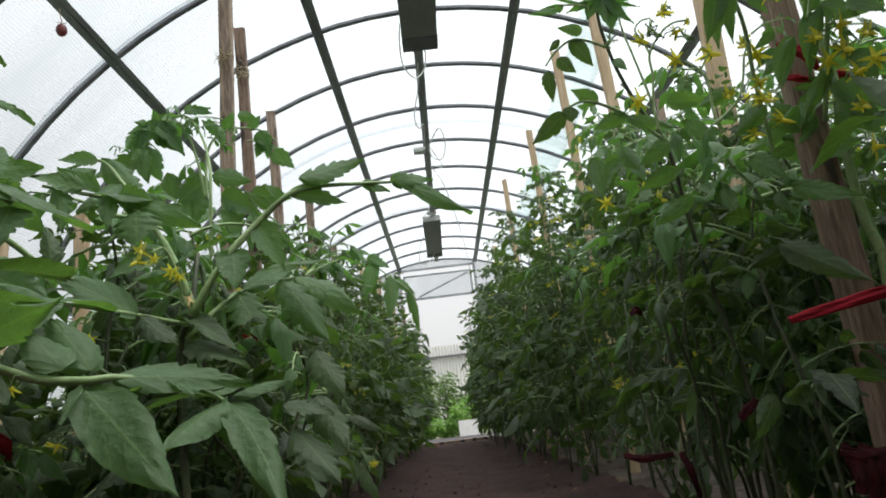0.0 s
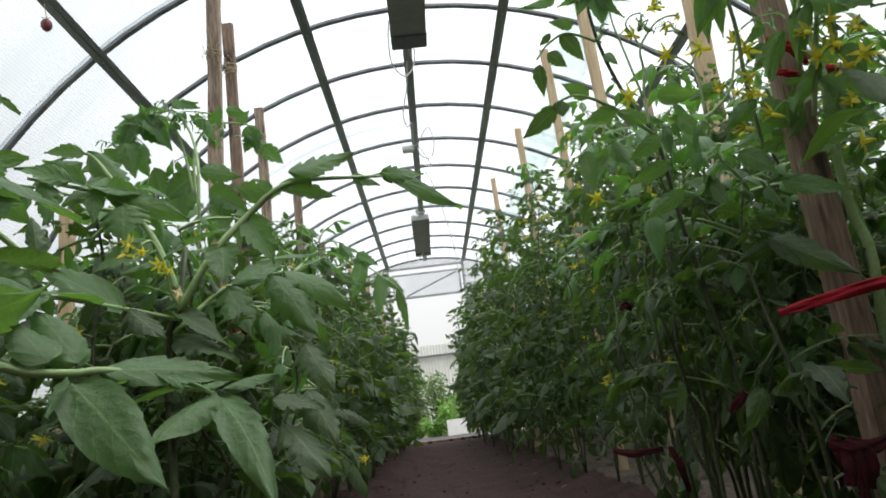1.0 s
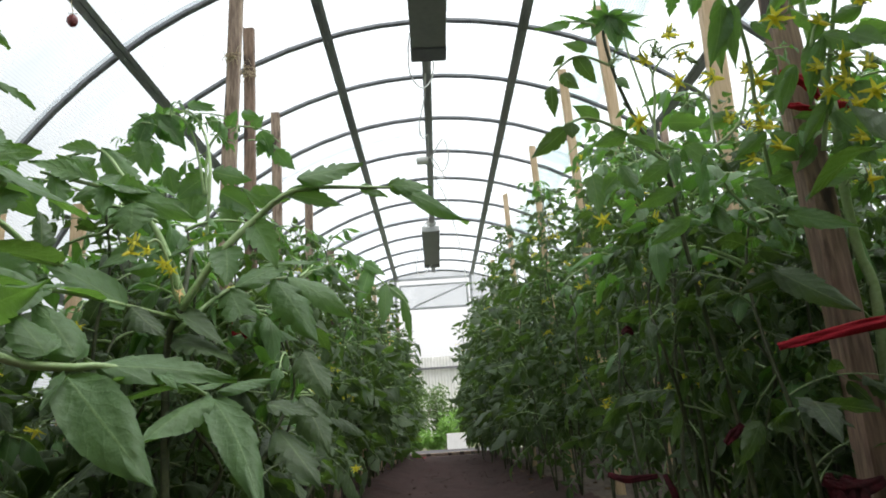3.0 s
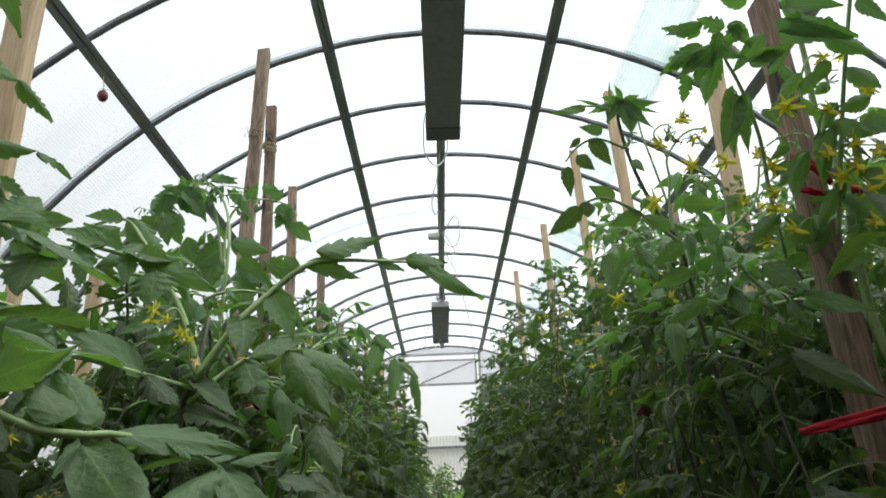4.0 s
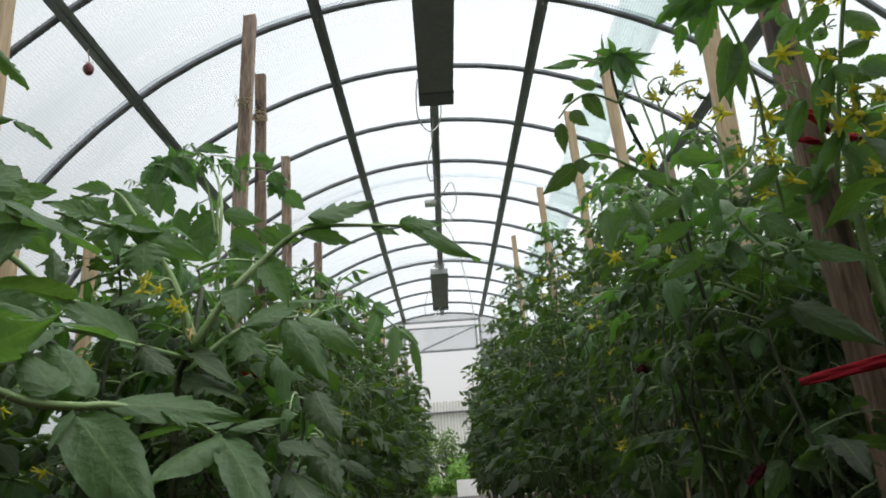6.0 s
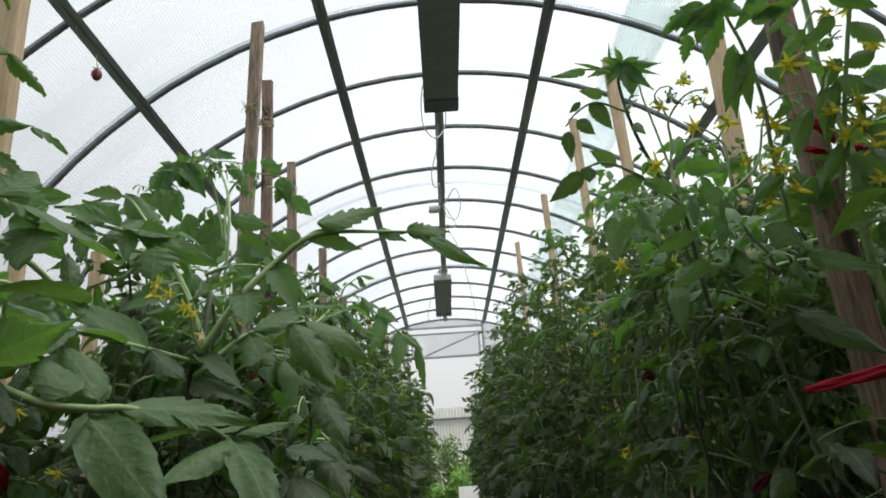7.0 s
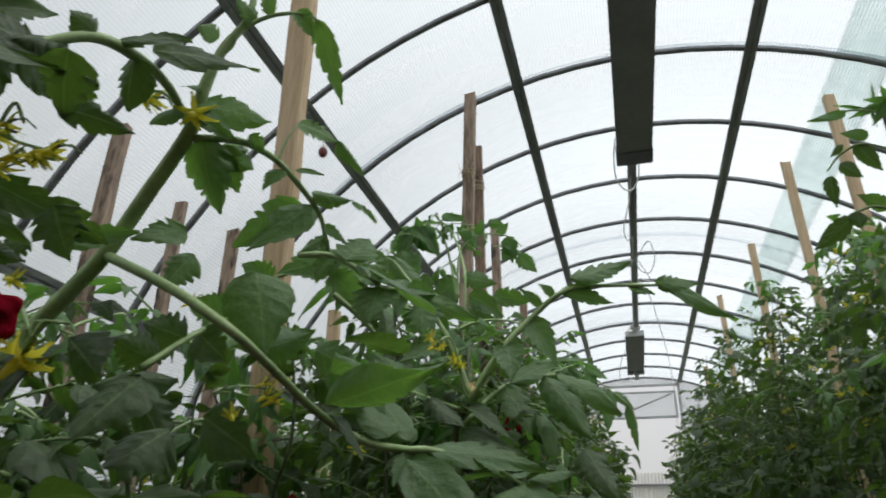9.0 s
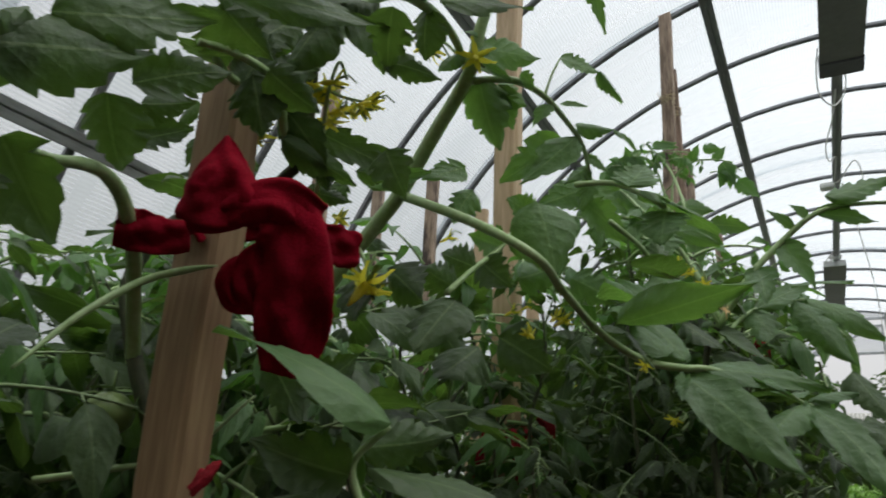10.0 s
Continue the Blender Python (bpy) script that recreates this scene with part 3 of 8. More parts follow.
FINE = [leaf_mesh(100 + i, 0.23, 2, (0.42, 0.62), (0.08, 0.75)) for i in range(16)]
MIDDLE = [leaf_mesh(150 + i, 0.225, 1, (0.48, 0.72), (0.05, 0.65)) for i in range(16)]
COARSE = [leaf_mesh(200 + i, 0.225, 0, (0.48, 0.72), (0.05, 0.65)) for i in range(12)]
TIPS = [leaf_mesh(300 + i, 0.10, 1, (0.55, 0.75), (0.5, 1.3), 2) for i in range(6)]
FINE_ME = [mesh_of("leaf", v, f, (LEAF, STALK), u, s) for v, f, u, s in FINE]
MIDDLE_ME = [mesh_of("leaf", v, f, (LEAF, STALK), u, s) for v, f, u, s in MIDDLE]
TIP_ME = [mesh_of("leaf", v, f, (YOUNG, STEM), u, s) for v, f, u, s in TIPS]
FLOWERS = [flower_mesh(10 + i, (1.0, 0.7, 1.1, 0.4)[i]) for i in range(4)]
SMALL_FLOWERS = [small_flower_mesh(20 + i) for i in range(4)]
BUD_ME = mesh_of("bud", *(lambda q: (q[0], q[1], (FUR, FUR), q[2], q[3]))(flower_mesh(77, -0.35)))
FLOWER_ME = [mesh_of("flower", v, f, (PETAL, FUR), u, s) for v, f, u, s in FLOWERS]
FRUIT_ME = [mesh_of("tomato", v, f, (FRUIT, FUR), u, s) for v, f, u, s in (fruit_mesh(0.012), fruit_mesh(0.017))]


# ---- tomato plants ----
def plant_plan(seed, height, bare=0.16, bush=1.0, leafy=1.0):
    """The stem's line and the poses of leaves, young tips, flower stalks and flowers, in the plant's own frame."""
    rng = random.Random(seed)
    stems, leaves, tips, trusses = [], [], [], []
    lines = [(0.0, 0.0, height)]
    for _ in range(rng.choice((1, 2)) if bush > 0.8 else 1):
        lines.append((rng.uniform(-0.14, 0.14), rng.uniform(-0.14, 0.14), height * rng.uniform(0.6, 0.92)))
    for n_line, (dx, dy, h) in enumerate(lines):
        w = [rng.uniform(-0.03, 0.03) for _ in range(8)]
        pts = []
        for i in range(8):
            t = i / 7
            pts.append(Vector((dx * min(1, t * 1.6) + w[i] * t * 1.2, dy * min(1, t * 1.6) + w[-i] * t * 1.2, h * t)))
        line = smooth_line(pts, 3)
        stems.append((line, [0.0042 - 0.0026 * i / len(line) for i in range(len(line))]))
        az = rng.uniform(0, 360)
        z = bare + rng.uniform(0, 0.08) + (0.1 if n_line else 0)
        while z < h - 0.02:
            i = min(len(line) - 1, int(z / h * (len(line) - 1)))
            up = z / h
            size = (0.75 + 0.55 * math.sin(math.pi * min(1, 0.25 + 0.7 * up))) * rng.uniform(0.8, 1.15) * leafy
            if up > 0.86:
                size *= 0.8
            lift = rng.uniform(-50, 40) + 20 * up
            m = Matrix.Translation(line[i]) @ turn(0, 0, az) @ turn(rng.uniform(-40, 40), -lift, 0) @ Matrix.Scale(size, 4)
            leaves.append((rng.randrange(1000), m))
            if rng.random() < 0.09 and z > 0.3:
                trusses.append((line[i].copy(), az + 70, rng.randrange(1000)))
            az += 137.5 + rng.uniform(-25, 25)
            z += rng.uniform(0.038, 0.060) / bush
        for _ in range(5):
            m = Matrix.Translation(line[-1] - Vector((0, 0, rng.uniform(0, 0.05)))) @ turn(0, 0, rng.uniform(0, 360)) @ turn(0, -rng.uniform(-15, 45), 0) @ Matrix.Scale(rng.uniform(0.8, 1.3), 4)
            tips.append((rng.randrange(1000), m))
    return stems, leaves, tips, trusses


def truss_plan(origin, az, seed):
    """A flower stalk with three to six flowers: its line and the flowers' poses."""
    rng = random.Random(seed)
    d = Vector((math.cos(radians(az)), math.sin(radians(az)), 0))
    n = rng.choice((3, 4, 5, 6))
    line = [origin + d * (0.10 * t) + Vector((0, 0, 0.05 * t - 0.05 * t * t)) for t in np.linspace(0, 1, 6)]
    heads = []
    for k in range(n):
        p = line[min(5, 2 + k % 4)]
        heads.append((rng.randrange(1000), Matrix.Translation(p) @ turn(0, 0, az + rng.uniform(-90, 90)) @ turn(rng.uniform(-30, 30), rng.uniform(-40, 25), 0) @ Matrix.Scale(rng.uniform(0.65, 0.9), 4)))
    return line, heads


def gather(blocks):
    """Joins (vertices, faces, uv, slots, matrix) blocks into one."""
    V, Fc, U, S = [], [], [], []
    for v, f, u, s, m in blocks:
        off = len(V)
        a = np.array([tuple(q) for q in v])
        mm = np.array(m)
        V += (a @ mm[:3, :3].T + mm[:3, 3]).tolist()
        Fc += [tuple(i + off for i in q) for q in f]
        U += u
        S += s
    return V, Fc, U, S


def stems_mesh(stems):
    V, Fc = [], []
    for line, r in stems:
        v, f = tube_data(line, r, 7)
        off = len(V)
        V += v
        Fc += [tuple(i + off for i in q) for q in f]
    return mesh_of("stem", V, Fc, DARK_STEM)


PLANT_LABEL = "bushy green tomato plant with toothed leaves and yellow flowers"


def far_plant(seed, height, bush, leafy=0.85):
    """A plant whose leaves are too small to be told apart: stem, foliage and flowers as joined meshes."""
    stems, leaves, tips, trusses = plant_plan(seed, height, 0.24, bush, leafy)
    thing = tagged(empty("tomato_plant"), PLANT_LABEL, "plant", "tomato plants in the beds")
    child("stem", stems_mesh(stems), thing)
    v, f, u, s = gather([(*COARSE[i % len(COARSE)], m) for i, m in leaves] + [(*COARSE[i % len(COARSE)], m @ Matrix.Scale(0.42, 4)) for i, m in tips])
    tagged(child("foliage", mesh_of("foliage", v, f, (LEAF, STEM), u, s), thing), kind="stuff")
    blocks = []
    for o, az, sd in trusses[::2]:
        line, heads = truss_plan(o, az, sd)
        tv, tf = tube_data(line[::2], 0.0016, 3, False)
        blocks.append((tv, tf, [(0.5, 0.5)] * len(tv), [1] * len(tf), Matrix.Identity(4)))
        blocks += [(*SMALL_FLOWERS[i % 4], m) for i, m in heads]
    if blocks:
        v, f, u, s = gather(blocks)
        tagged(child("blossom", mesh_of("blossom", v, f, (PETAL, FUR), u, s), thing), kind="stuff")
    return thing


CLEAR_WAY = [Vector(p) for p in ((-0.08, -2.09, 0.32), (-0.10, -2.10, 0.32), (-0.16, -2.12, 0.31), (-0.23, -2.15, 0.30), (-0.28, -2.20, 0.28))]


def near_plant(seed, x, y, height, bare, bush, keep=None, lean=(0, 0), leafy=1.0, gap=0.40):
    """A plant with every leaf, flower stalk and flower a part of its own; keep says which leaves grow there."""
    stems, leaves, tips, trusses = plant_plan(seed, height, bare, bush, leafy)
    base = pose(x, y, floor_z(x, y) - 0.01, lean[0], lean[1], 0)
    thing = tagged(empty("tomato_plant", base), PLANT_LABEL, "plant", "tomato plants in the beds")
    child("stem", stems_mesh(stems), thing)

    def fits(m, reach):
        w = base @ m
        for d in (0.0, 0.5, 1.0):
            p = w @ Vector((reach * d, 0, 0))
            if keep is not None and not keep(p):
                return False
            if min((p - q).length for q in CLEAR_WAY) < gap:
                return False
        return True

    for i, m in leaves:
        if fits(m, 0.26):
            close = min((base @ m.translation - q).length for q in CLEAR_WAY) < 1.25
            child("leaf", (FINE_ME if close else MIDDLE_ME)[i % 16], thing, m)
    for i, m in tips:
        if fits(m, 0.11):
            child("leaf", TIP_ME[i % len(TIP_ME)], thing, m)
    for o, az, sd in trusses:
        line, heads = truss_plan(o, az, sd)
        w_end = base @ line[-1]
        if not fits(Matrix.Translation(line[-1]), 0.01) or min((w_end - q).length for q in CLEAR_WAY) < 1.25:
            continue
        tv, tf = tube_data(line, 0.0016, 5)
        stalk = child("flower_stalk", mesh_of("flower_stalk", tv, tf, FUR), thing)
        for i, m in heads:
            if sd % 17 == 0:
                child("tomato", FRUIT_ME[i % 2], stalk, Matrix.Translation(m.translation))
            else:
                child("flower", FLOWER_ME[i % 4], stalk, m)
    return thing


# heights of the canopy along the beds
def left_height(y):
    return float(np.interp(y, (-2.5, -1.4, -0.9, -0.6, 0.0, 1.0, 3.0, 7.0), (0.60, 0.62, 0.70, 0.88, 1.00, 1.10, 1.28, 1.43)))


def left_back_height(y):
    return float(np.interp(y, (-2.5, -0.9, -0.4, 0.2, 1.0, 3.0, 7.0), (0.50, 0.54, 0.60, 0.76, 1.00, 1.26, 1.42)))


def right_height(y):
    return float(np.interp(y, (-2.5, -1.2, -0.8, -0.2, 0.9, 2.0, 7.0), (0.70, 0.78, 0.94, 1.15, 1.44, 1.58, 1.64)))


FAR = [[far_plant(500 + 10 * b + i, (1.0, 1.2, 1.4, 1.6)[b], 1.1 if i < 3 else 0.5, 0.85 if i < 3 else 1.15) for i in range(5)] for b in range(4)]
used = set()


def set_far(x, y, h, rng, thin=False):
    b = min(range(4), key=lambda q: abs((1.0, 1.2, 1.4, 1.6)[q] - h))
    i = 3 + rng.randrange(2) if thin else rng.randrange(3)
    z = floor_z(x, y) - 0.01
    m = pose(x, y, z, rng.uniform(-4, 4), rng.uniform(-4, 4), rng.uniform(0, 360))
    src = FAR[b][i]
    k = h / (1.0, 1.2, 1.4, 1.6)[b]
    if (b, i) in used:
        ob = copy_thing(src, m)
    else:
        used.add((b, i))
        ob = src
        ob.matrix_basis = m
    ob.scale = (1.0, 1.0, k)
    return ob


def keep_left(p):
    return p.x < -0.16 - 0.10 * max(0.0, -p.y - 0.6) and not (p.y < -1.15 and p.x > -0.52) and p.z > 0.16 + 0.12 * max(0.0, -0.4 - p.y)


def keep_right(p):
    return p.x > 0.20 + 0.40 * max(0.0, 0.55 - p.z)


rng = random.Random(7)
n_seed = 1000
y = -1.35
while y < 6.95:
    for side, rows in ((-1, (0.50, 0.92, 1.40, 1.80)), (1, (0.50, 0.92, 1.40, 1.80))):
        for j, x in enumerate(rows):
            h = ((left_height(y) if j == 0 else left_back_height(y)) if side < 0 else right_height(y)) * rng.uniform(0.90, 1.04) + (0.05 if j == 1 and side > 0 else 0.0) - (0.12 if j == 3 else 0)
            xx, yy = side * (x + rng.uniform(-0.05, 0.05)), y + rng.uniform(-0.07, 0.07) + (0.18 if j % 2 else 0)
            if side > 0 and j == 0:
                xx -= float(np.interp(yy, (1.0, 4.5), (0.0, 0.09)))
            n_seed += 1
            if (side < 0 and j == 0 and yy < -0.80) or (side > 0 and j == 0 and yy < -1.0):
                continue
            if j < 2 and yy < 0.9:
                near_plant(n_seed, xx, yy, h, 0.10 if side < 0 else 0.15, (0.95 if j == 0 else 0.85) * (2.5 if side > 0 else 2.0), keep_left if side < 0 else keep_right, (rng.uniform(-3, 3), rng.uniform(-3, 3)), 0.52 if side > 0 else 0.66)
            else:
                set_far(xx, yy, h, rng, j > 1)
    y += 0.36
for x, y, h in ((-0.86, -1.62, 0.50), (-1.00, -1.95, 0.46), (-0.78, -1.42, 0.54), (-1.3, -1.75, 0.56), (-1.35, -2.15, 0.55), (-1.7, -1.6, 0.58), (-1.75, -2.1, 0.58), (-0.52, -1.05, 0.54)):
    n_seed += 1
    near_plant(n_seed, x, y, h, 0.08, 0.9, lambda p: not (p.x > -0.60 and p.y < -1.2) and p.x < -0.22 and (p.z > 0.24 or p.x < -0.80))
for x, y, h in ((-1.12, -1.42, 0.52), (-1.22, -1.62, 0.50), (-1.06, -1.80, 0.48), (-1.30, -1.45, 0.56)):
    n_seed += 1
    near_plant(n_seed, x, y, h, 0.10, 1.8, lambda p: p.x < -0.80 and p.z < 0.60, (0, 0), 0.60, 0.60)
for x, y, h in ((-0.80, -1.74, 0.42), (-0.94, -1.90, 0.42)):
    n_seed += 1
    near_plant(n_seed, x, y, h, 0.08, 1.1, lambda p: p.x < -0.56 and not (p.y < -1.85 and p.x > -0.68) and p.z > 0.20, (0, 0), 0.9, 0.44)
for x, y, h in ((-0.98, -1.32, 0.61), (-0.82, -0.98, 0.64), (-1.20, -1.08, 0.64), (-1.05, -1.66, 0.47), (-1.45, -1.30, 0.68), (-0.74, -1.30, 0.48), (-0.90, -1.50, 0.55)):
    n_seed += 1
    near_plant(n_seed, x, y, h, 0.06, 1.3, lambda p: p.x < -0.58 and (p.z > 0.24 or p.x < -0.80), (0, 0), 0.75, 0.50)
for x, y, h in ((0.60, -1.25, 0.50), (0.75, -1.38, 0.55), (0.90, -1.0, 0.7), (0.58, -0.95, 0.62), (0.52, -0.62, 0.70), (0.46, -0.40, 0.75)):
    n_seed += 1
    near_plant(n_seed, x, y, h, 0.16, 1.5, lambda p: keep_right(p) and p.x > 0.30 and p.z < 0.6, (0, 0), 0.60, 0.62)
for y in (-1.85, -2.15, -2.5, -2.85, -3.2):  # the beds carried on, unseen, behind the path's near end to block light
    for x, h in ((0.60, 1.4), (0.95, 1.5), (1.35, 1.5), (1.75, 1.4), (-0.75, 0.8), (-1.15, 0.85), (-1.55, 0.9), (-1.9, 0.9)):
        if y < -2.3 or x > 0.5:
            set_far(x + rng.uniform(-0.05, 0.05), y + rng.uniform(-0.08, 0.08), h, rng)
# tall dense plants out of view, added to shade the east bed
for x, y, h in ((0.62, -1.58, 1.25), (0.80, -1.72, 1.3), (1.05, -1.50, 1.2), (1.30, -1.62, 1.3)):
    set_far(x, y, h, rng)
near_plant(2001, -0.60, -0.72, 0.86, 0.1, 1.1, lambda p: keep_left(p) and not (p.z > 0.72 and p.x < -0.74))
near_plant(2002, -0.66, -0.90, 0.58, 0.1, 1.6, keep_left, (0, 0), 0.7)
for x, y, h in ((-0.42, -1.10, 0.62), (-0.52, -1.18, 0.62), (-0.36, -1.00, 0.56), (-0.56, -1.02, 0.70), (-0.62, -1.30, 0.58)):  # small shoots round the thick stems
    n_seed += 1
    near_plant(n_seed, x, y, h, 0.14, 1.9, lambda p: p.x < -0.24 and p.y > -1.42 and p.z > 0.22, (0, 0), 0.48, 0.60)
for x, y, h in ((0.50, -1.06, 0.66), (0.66, -1.15, 0.74), (0.80, -1.12, 0.80), (0.46, -0.78, 0.84), (0.98, -1.62, 0.8), (0.72, -0.86, 0.96), (1.2, -1.3, 0.8), (0.37, -1.22, 0.60), (0.33, -1.00, 0.74)):
    n_seed += 1
    near_plant(n_seed, x, y, h, 0.16, 2.5, keep_right, (0, 0), 0.50, 0.62)

for x, y, h in ((0.34, -0.95, 0.78), (0.38, -0.72, 0.88), (0.45, -0.48, 0.98), (0.48, -0.22, 1.10), (0.56, 0.05, 1.22)):
    n_seed += 3
    near_plant(n_seed, x, y, h, 0.5, 2.2, lambda p: p.x > 0.17 + 0.12 * max(0.0, p.y + 0.9) and p.z > 0.55, (0, 0), 0.55, 0.62)

# ---- stakes ----
def stake(x, y, top, mat, label, width=0.032, lean=(0.0, 0.0), depth=None):
    """A sawn bar driven into the bed, its edges worn and its head a little split."""
    depth = depth or width * 0.7
    bm = bmesh.new()
    n = 9
    r = random.Random(int(1000 * (x + 7 * y)))
    rings = []
    for i in range(n + 1):
        t = i / n
        ox, oy = lean[0] * t + r.uniform(-0.0015, 0.0015), lean[1] * t + r.uniform(-0.0015, 0.0015)
        kx = 1 + r.uniform(-0.05, 0.05)
        ring = [bm.verts.new((ox + a * width / 2 * kx, oy + b * depth / 2 * kx, -0.05 + (top + 0.05) * t + (r.uniform(-0.006, 0.006) if i == n else 0)))
                for a, b in ((-1, -0.8), (-0.8, -1), (0.8, -1), (1, -0.8), (1, 0.8), (0.8, 1), (-0.8, 1), (-1, 0.8))]
        rings.append(ring)
    for a, b in zip(rings, rings[1:]):
        for k in range(8):
            bm.faces.new((a[k], a[(k + 1) % 8], b[(k + 1) % 8], b[k]))
    bm.faces.new(rings[-1])
    bm.faces.new(rings[0][::-1])
    ob = part("stake", bm, mat)
    ob.location = (x, y, 0)
    return tagged(ob, label, "stake", "stakes in the beds")


OLD, FRESH = "weathered grey brown wooden stake in the tomato bed", "pale fresh pine stake in the tomato bed"
for x, y, top, mat, lean, wdt in (
        (-0.60, -0.43, 1.61, OLD_WOOD, (0.04, 0.0), 0.034), (-0.565, -0.20, 1.57, DARK_WOOD, (-0.025, 0.0), 0.032),
        (-0.625, 0.40, 1.58, OLD_WOOD, (-0.02, 0.0), 0.034), (-0.60, 0.85, 1.36, OLD_WOOD, (0.0, 0.0), 0.034),
        (-0.60, 1.5, 1.30, OLD_WOOD, (0.0, 0.0), 0.034), (-0.58, 2.6, 1.45, NEW_WOOD, (0.0, 0.0), 0.034),
        (-0.55, 3.6, 1.55, NEW_WOOD, (0, 0), 0.034), (-0.52, 4.8, 1.6, NEW_WOOD, (0, 0), 0.036), (-0.50, 6.2, 1.7, OLD_WOOD, (0, 0), 0.04),
        (-1.08, -0.55, 1.02, NEW_WOOD, (0, 0), 0.034),
        (0.62, 0.72, 1.88, NEW_WOOD, (-0.03, 0), 0.036), (0.62, 1.72, 1.93, NEW_WOOD, (-0.03, 0), 0.036),
        (0.58, 2.9, 2.05, NEW_WOOD, (-0.03, 0), 0.036), (0.62, 0.02, 1.72, NEW_WOOD, (-0.045, 0), 0.036),
        (0.55, 4.4, 1.9, NEW_WOOD, (0, 0), 0.036), (1.2, 1.2, 1.8, OLD_WOOD, (0, 0), 0.036)):
    stake(x, y, top, mat, OLD if mat is OLD_WOOD else FRESH, wdt, lean)

# ---- heaters on the ridge ----
def heater(y0, y1, x=0.0, z=2.39):
    thing = tagged(empty("infrared_heater", pose(x, 0, 0)), "long flat grey metal heater hung under the ridge", "heater", "heaters on the ridge")
    part("body", box(-0.092, 0.092, y0 + 0.02, y1 - 0.02, z + 0.004, z + 0.05, 0.006), HEATER, thing)
    part("end_band", box(-0.101, 0.101, y1 - 0.13, y1 + 0.004, z - 0.010, z + 0.056, 0.004), HEATER_DARK, thing)
    part("radiant_plate", box(-0.098, 0.098, y0 + 0.012, y1 - 0.012, z, z + 0.008, 0.002), HEATER, thing)
    for ya, yb in ((y0, y0 + 0.02), (y1 - 0.02, y1)):
        part("end_cap", box(-0.094, 0.094, ya, yb, z - 0.004, z + 0.054, 0.004), HEATER_END if ya == y0 else HEATER, thing)
    for yh in (y0 + 0.25, y1 - 0.25):
        part("hanger", box(-0.05, 0.05, yh - 0.01, yh + 0.01, z + 0.045, z + 0.052), ZINC, thing)
        for xs in (-0.03, 0.03):
            v, f = tube_data([(xs, yh, z + 0.05), (xs * 0.4, yh, z + 0.082)], 0.002, 5)
            child("hook", mesh_of("hook", v, f, ZINC), thing)
    return thing


heater(-0.22, 1.44)
heater(4.93, 6.60, -0.03)


# ---- cables and box on the ridge ----
def cable(points, r=0.004):
    return tagged(tube("cable", points, r, CABLE, sides=6, n=8), "thin white electric cable hanging loosely from the ridge", "cable", "cables on the ridge")


cable([(-0.10, 1.25, 2.45), (-0.115, 1.32, 2.38), (-0.11, 1.48, 2.32), (-0.05, 1.62, 2.31), (0.01, 1.66, 2.38), (0.03, 1.6, 2.46), (0.0, 1.55, 2.47)])
cable([(-0.02, 1.7, 2.45), (-0.035, 2.0, 2.44), (-0.08, 2.3, 2.39), (-0.06, 2.55, 2.40), (-0.02, 2.6, 2.445), (-0.025, 3.0, 2.45)])
cable([(-0.06, 3.0, 2.44), (0.0, 2.95, 2.42), (0.09, 2.7, 2.45), (0.13, 2.8, 2.36), (0.10, 3.05, 2.34), (0.03, 3.1, 2.38), (0.0, 3.05, 2.44)])
cable([(0.02, 3.05, 2.44), (0.10, 3.2, 2.33), (0.02, 3.4, 2.42), (0.10, 3.6, 2.33), (0.17, 4.2, 2.34), (0.30, 5.4, 2.30), (0.40, 6.6, 2.2), (0.42, 7.1, 2.1), (0.42, 7.12, 1.5)])
cable([(-0.03, 4.95, 2.44), (-0.1, 4.8, 2.40), (-0.02, 4.6, 2.45)])
cable([(-0.12, 5.6, 2.45), (-0.2, 5.7, 2.3), (-0.22, 6.0, 2.2), (-0.13, 6.2, 2.22), (-0.03, 6.4, 2.38)])
jb = tagged(empty("junction_box"), "small white plastic junction box on the ridge purlin", "junction box")
part("box_body", box(-0.12, -0.025, 2.98, 3.06, 2.405, 2.435, 0.005), CABLE, jb)
part("lid", box(-0.117, -0.028, 2.983, 3.057, 2.398, 2.405, 0.003), CABLE, jb)
thermo = tagged(empty("thermostat_box"), "small white plastic thermostat box above the far heater", "thermostat")
part("box_body", box(-0.07, 0.03, 4.84, 4.87, 2.43, 2.475, 0.004), CABLE, thermo)
part("dial", box(-0.03, -0.01, 4.833, 4.84, 2.44, 2.46, 0.002), CABLE, thermo)

# dried fruit on a string below the left purlin
hang = tagged(empty("hanging_fruit", pose(-1.345, 0.16, 1.93)), "dried dark red fruit hanging on a short string from the purlin", "dried fruit")
v, f, u, s = fruit_mesh(0.020)
v = [Vector((q.x, q.y, q.z * 1.45)) for q in v]
child("fruit", mesh_of("fruit", v, f, (BERRY, TWINE), u, s), hang)
child("string", mesh_of("string", *tube_data([(0.0, 0, -0.01), (-0.01, 0.0, 0.03), (-0.004, 0.0, 0.075)], 0.0018, 5), TWINE), hang)

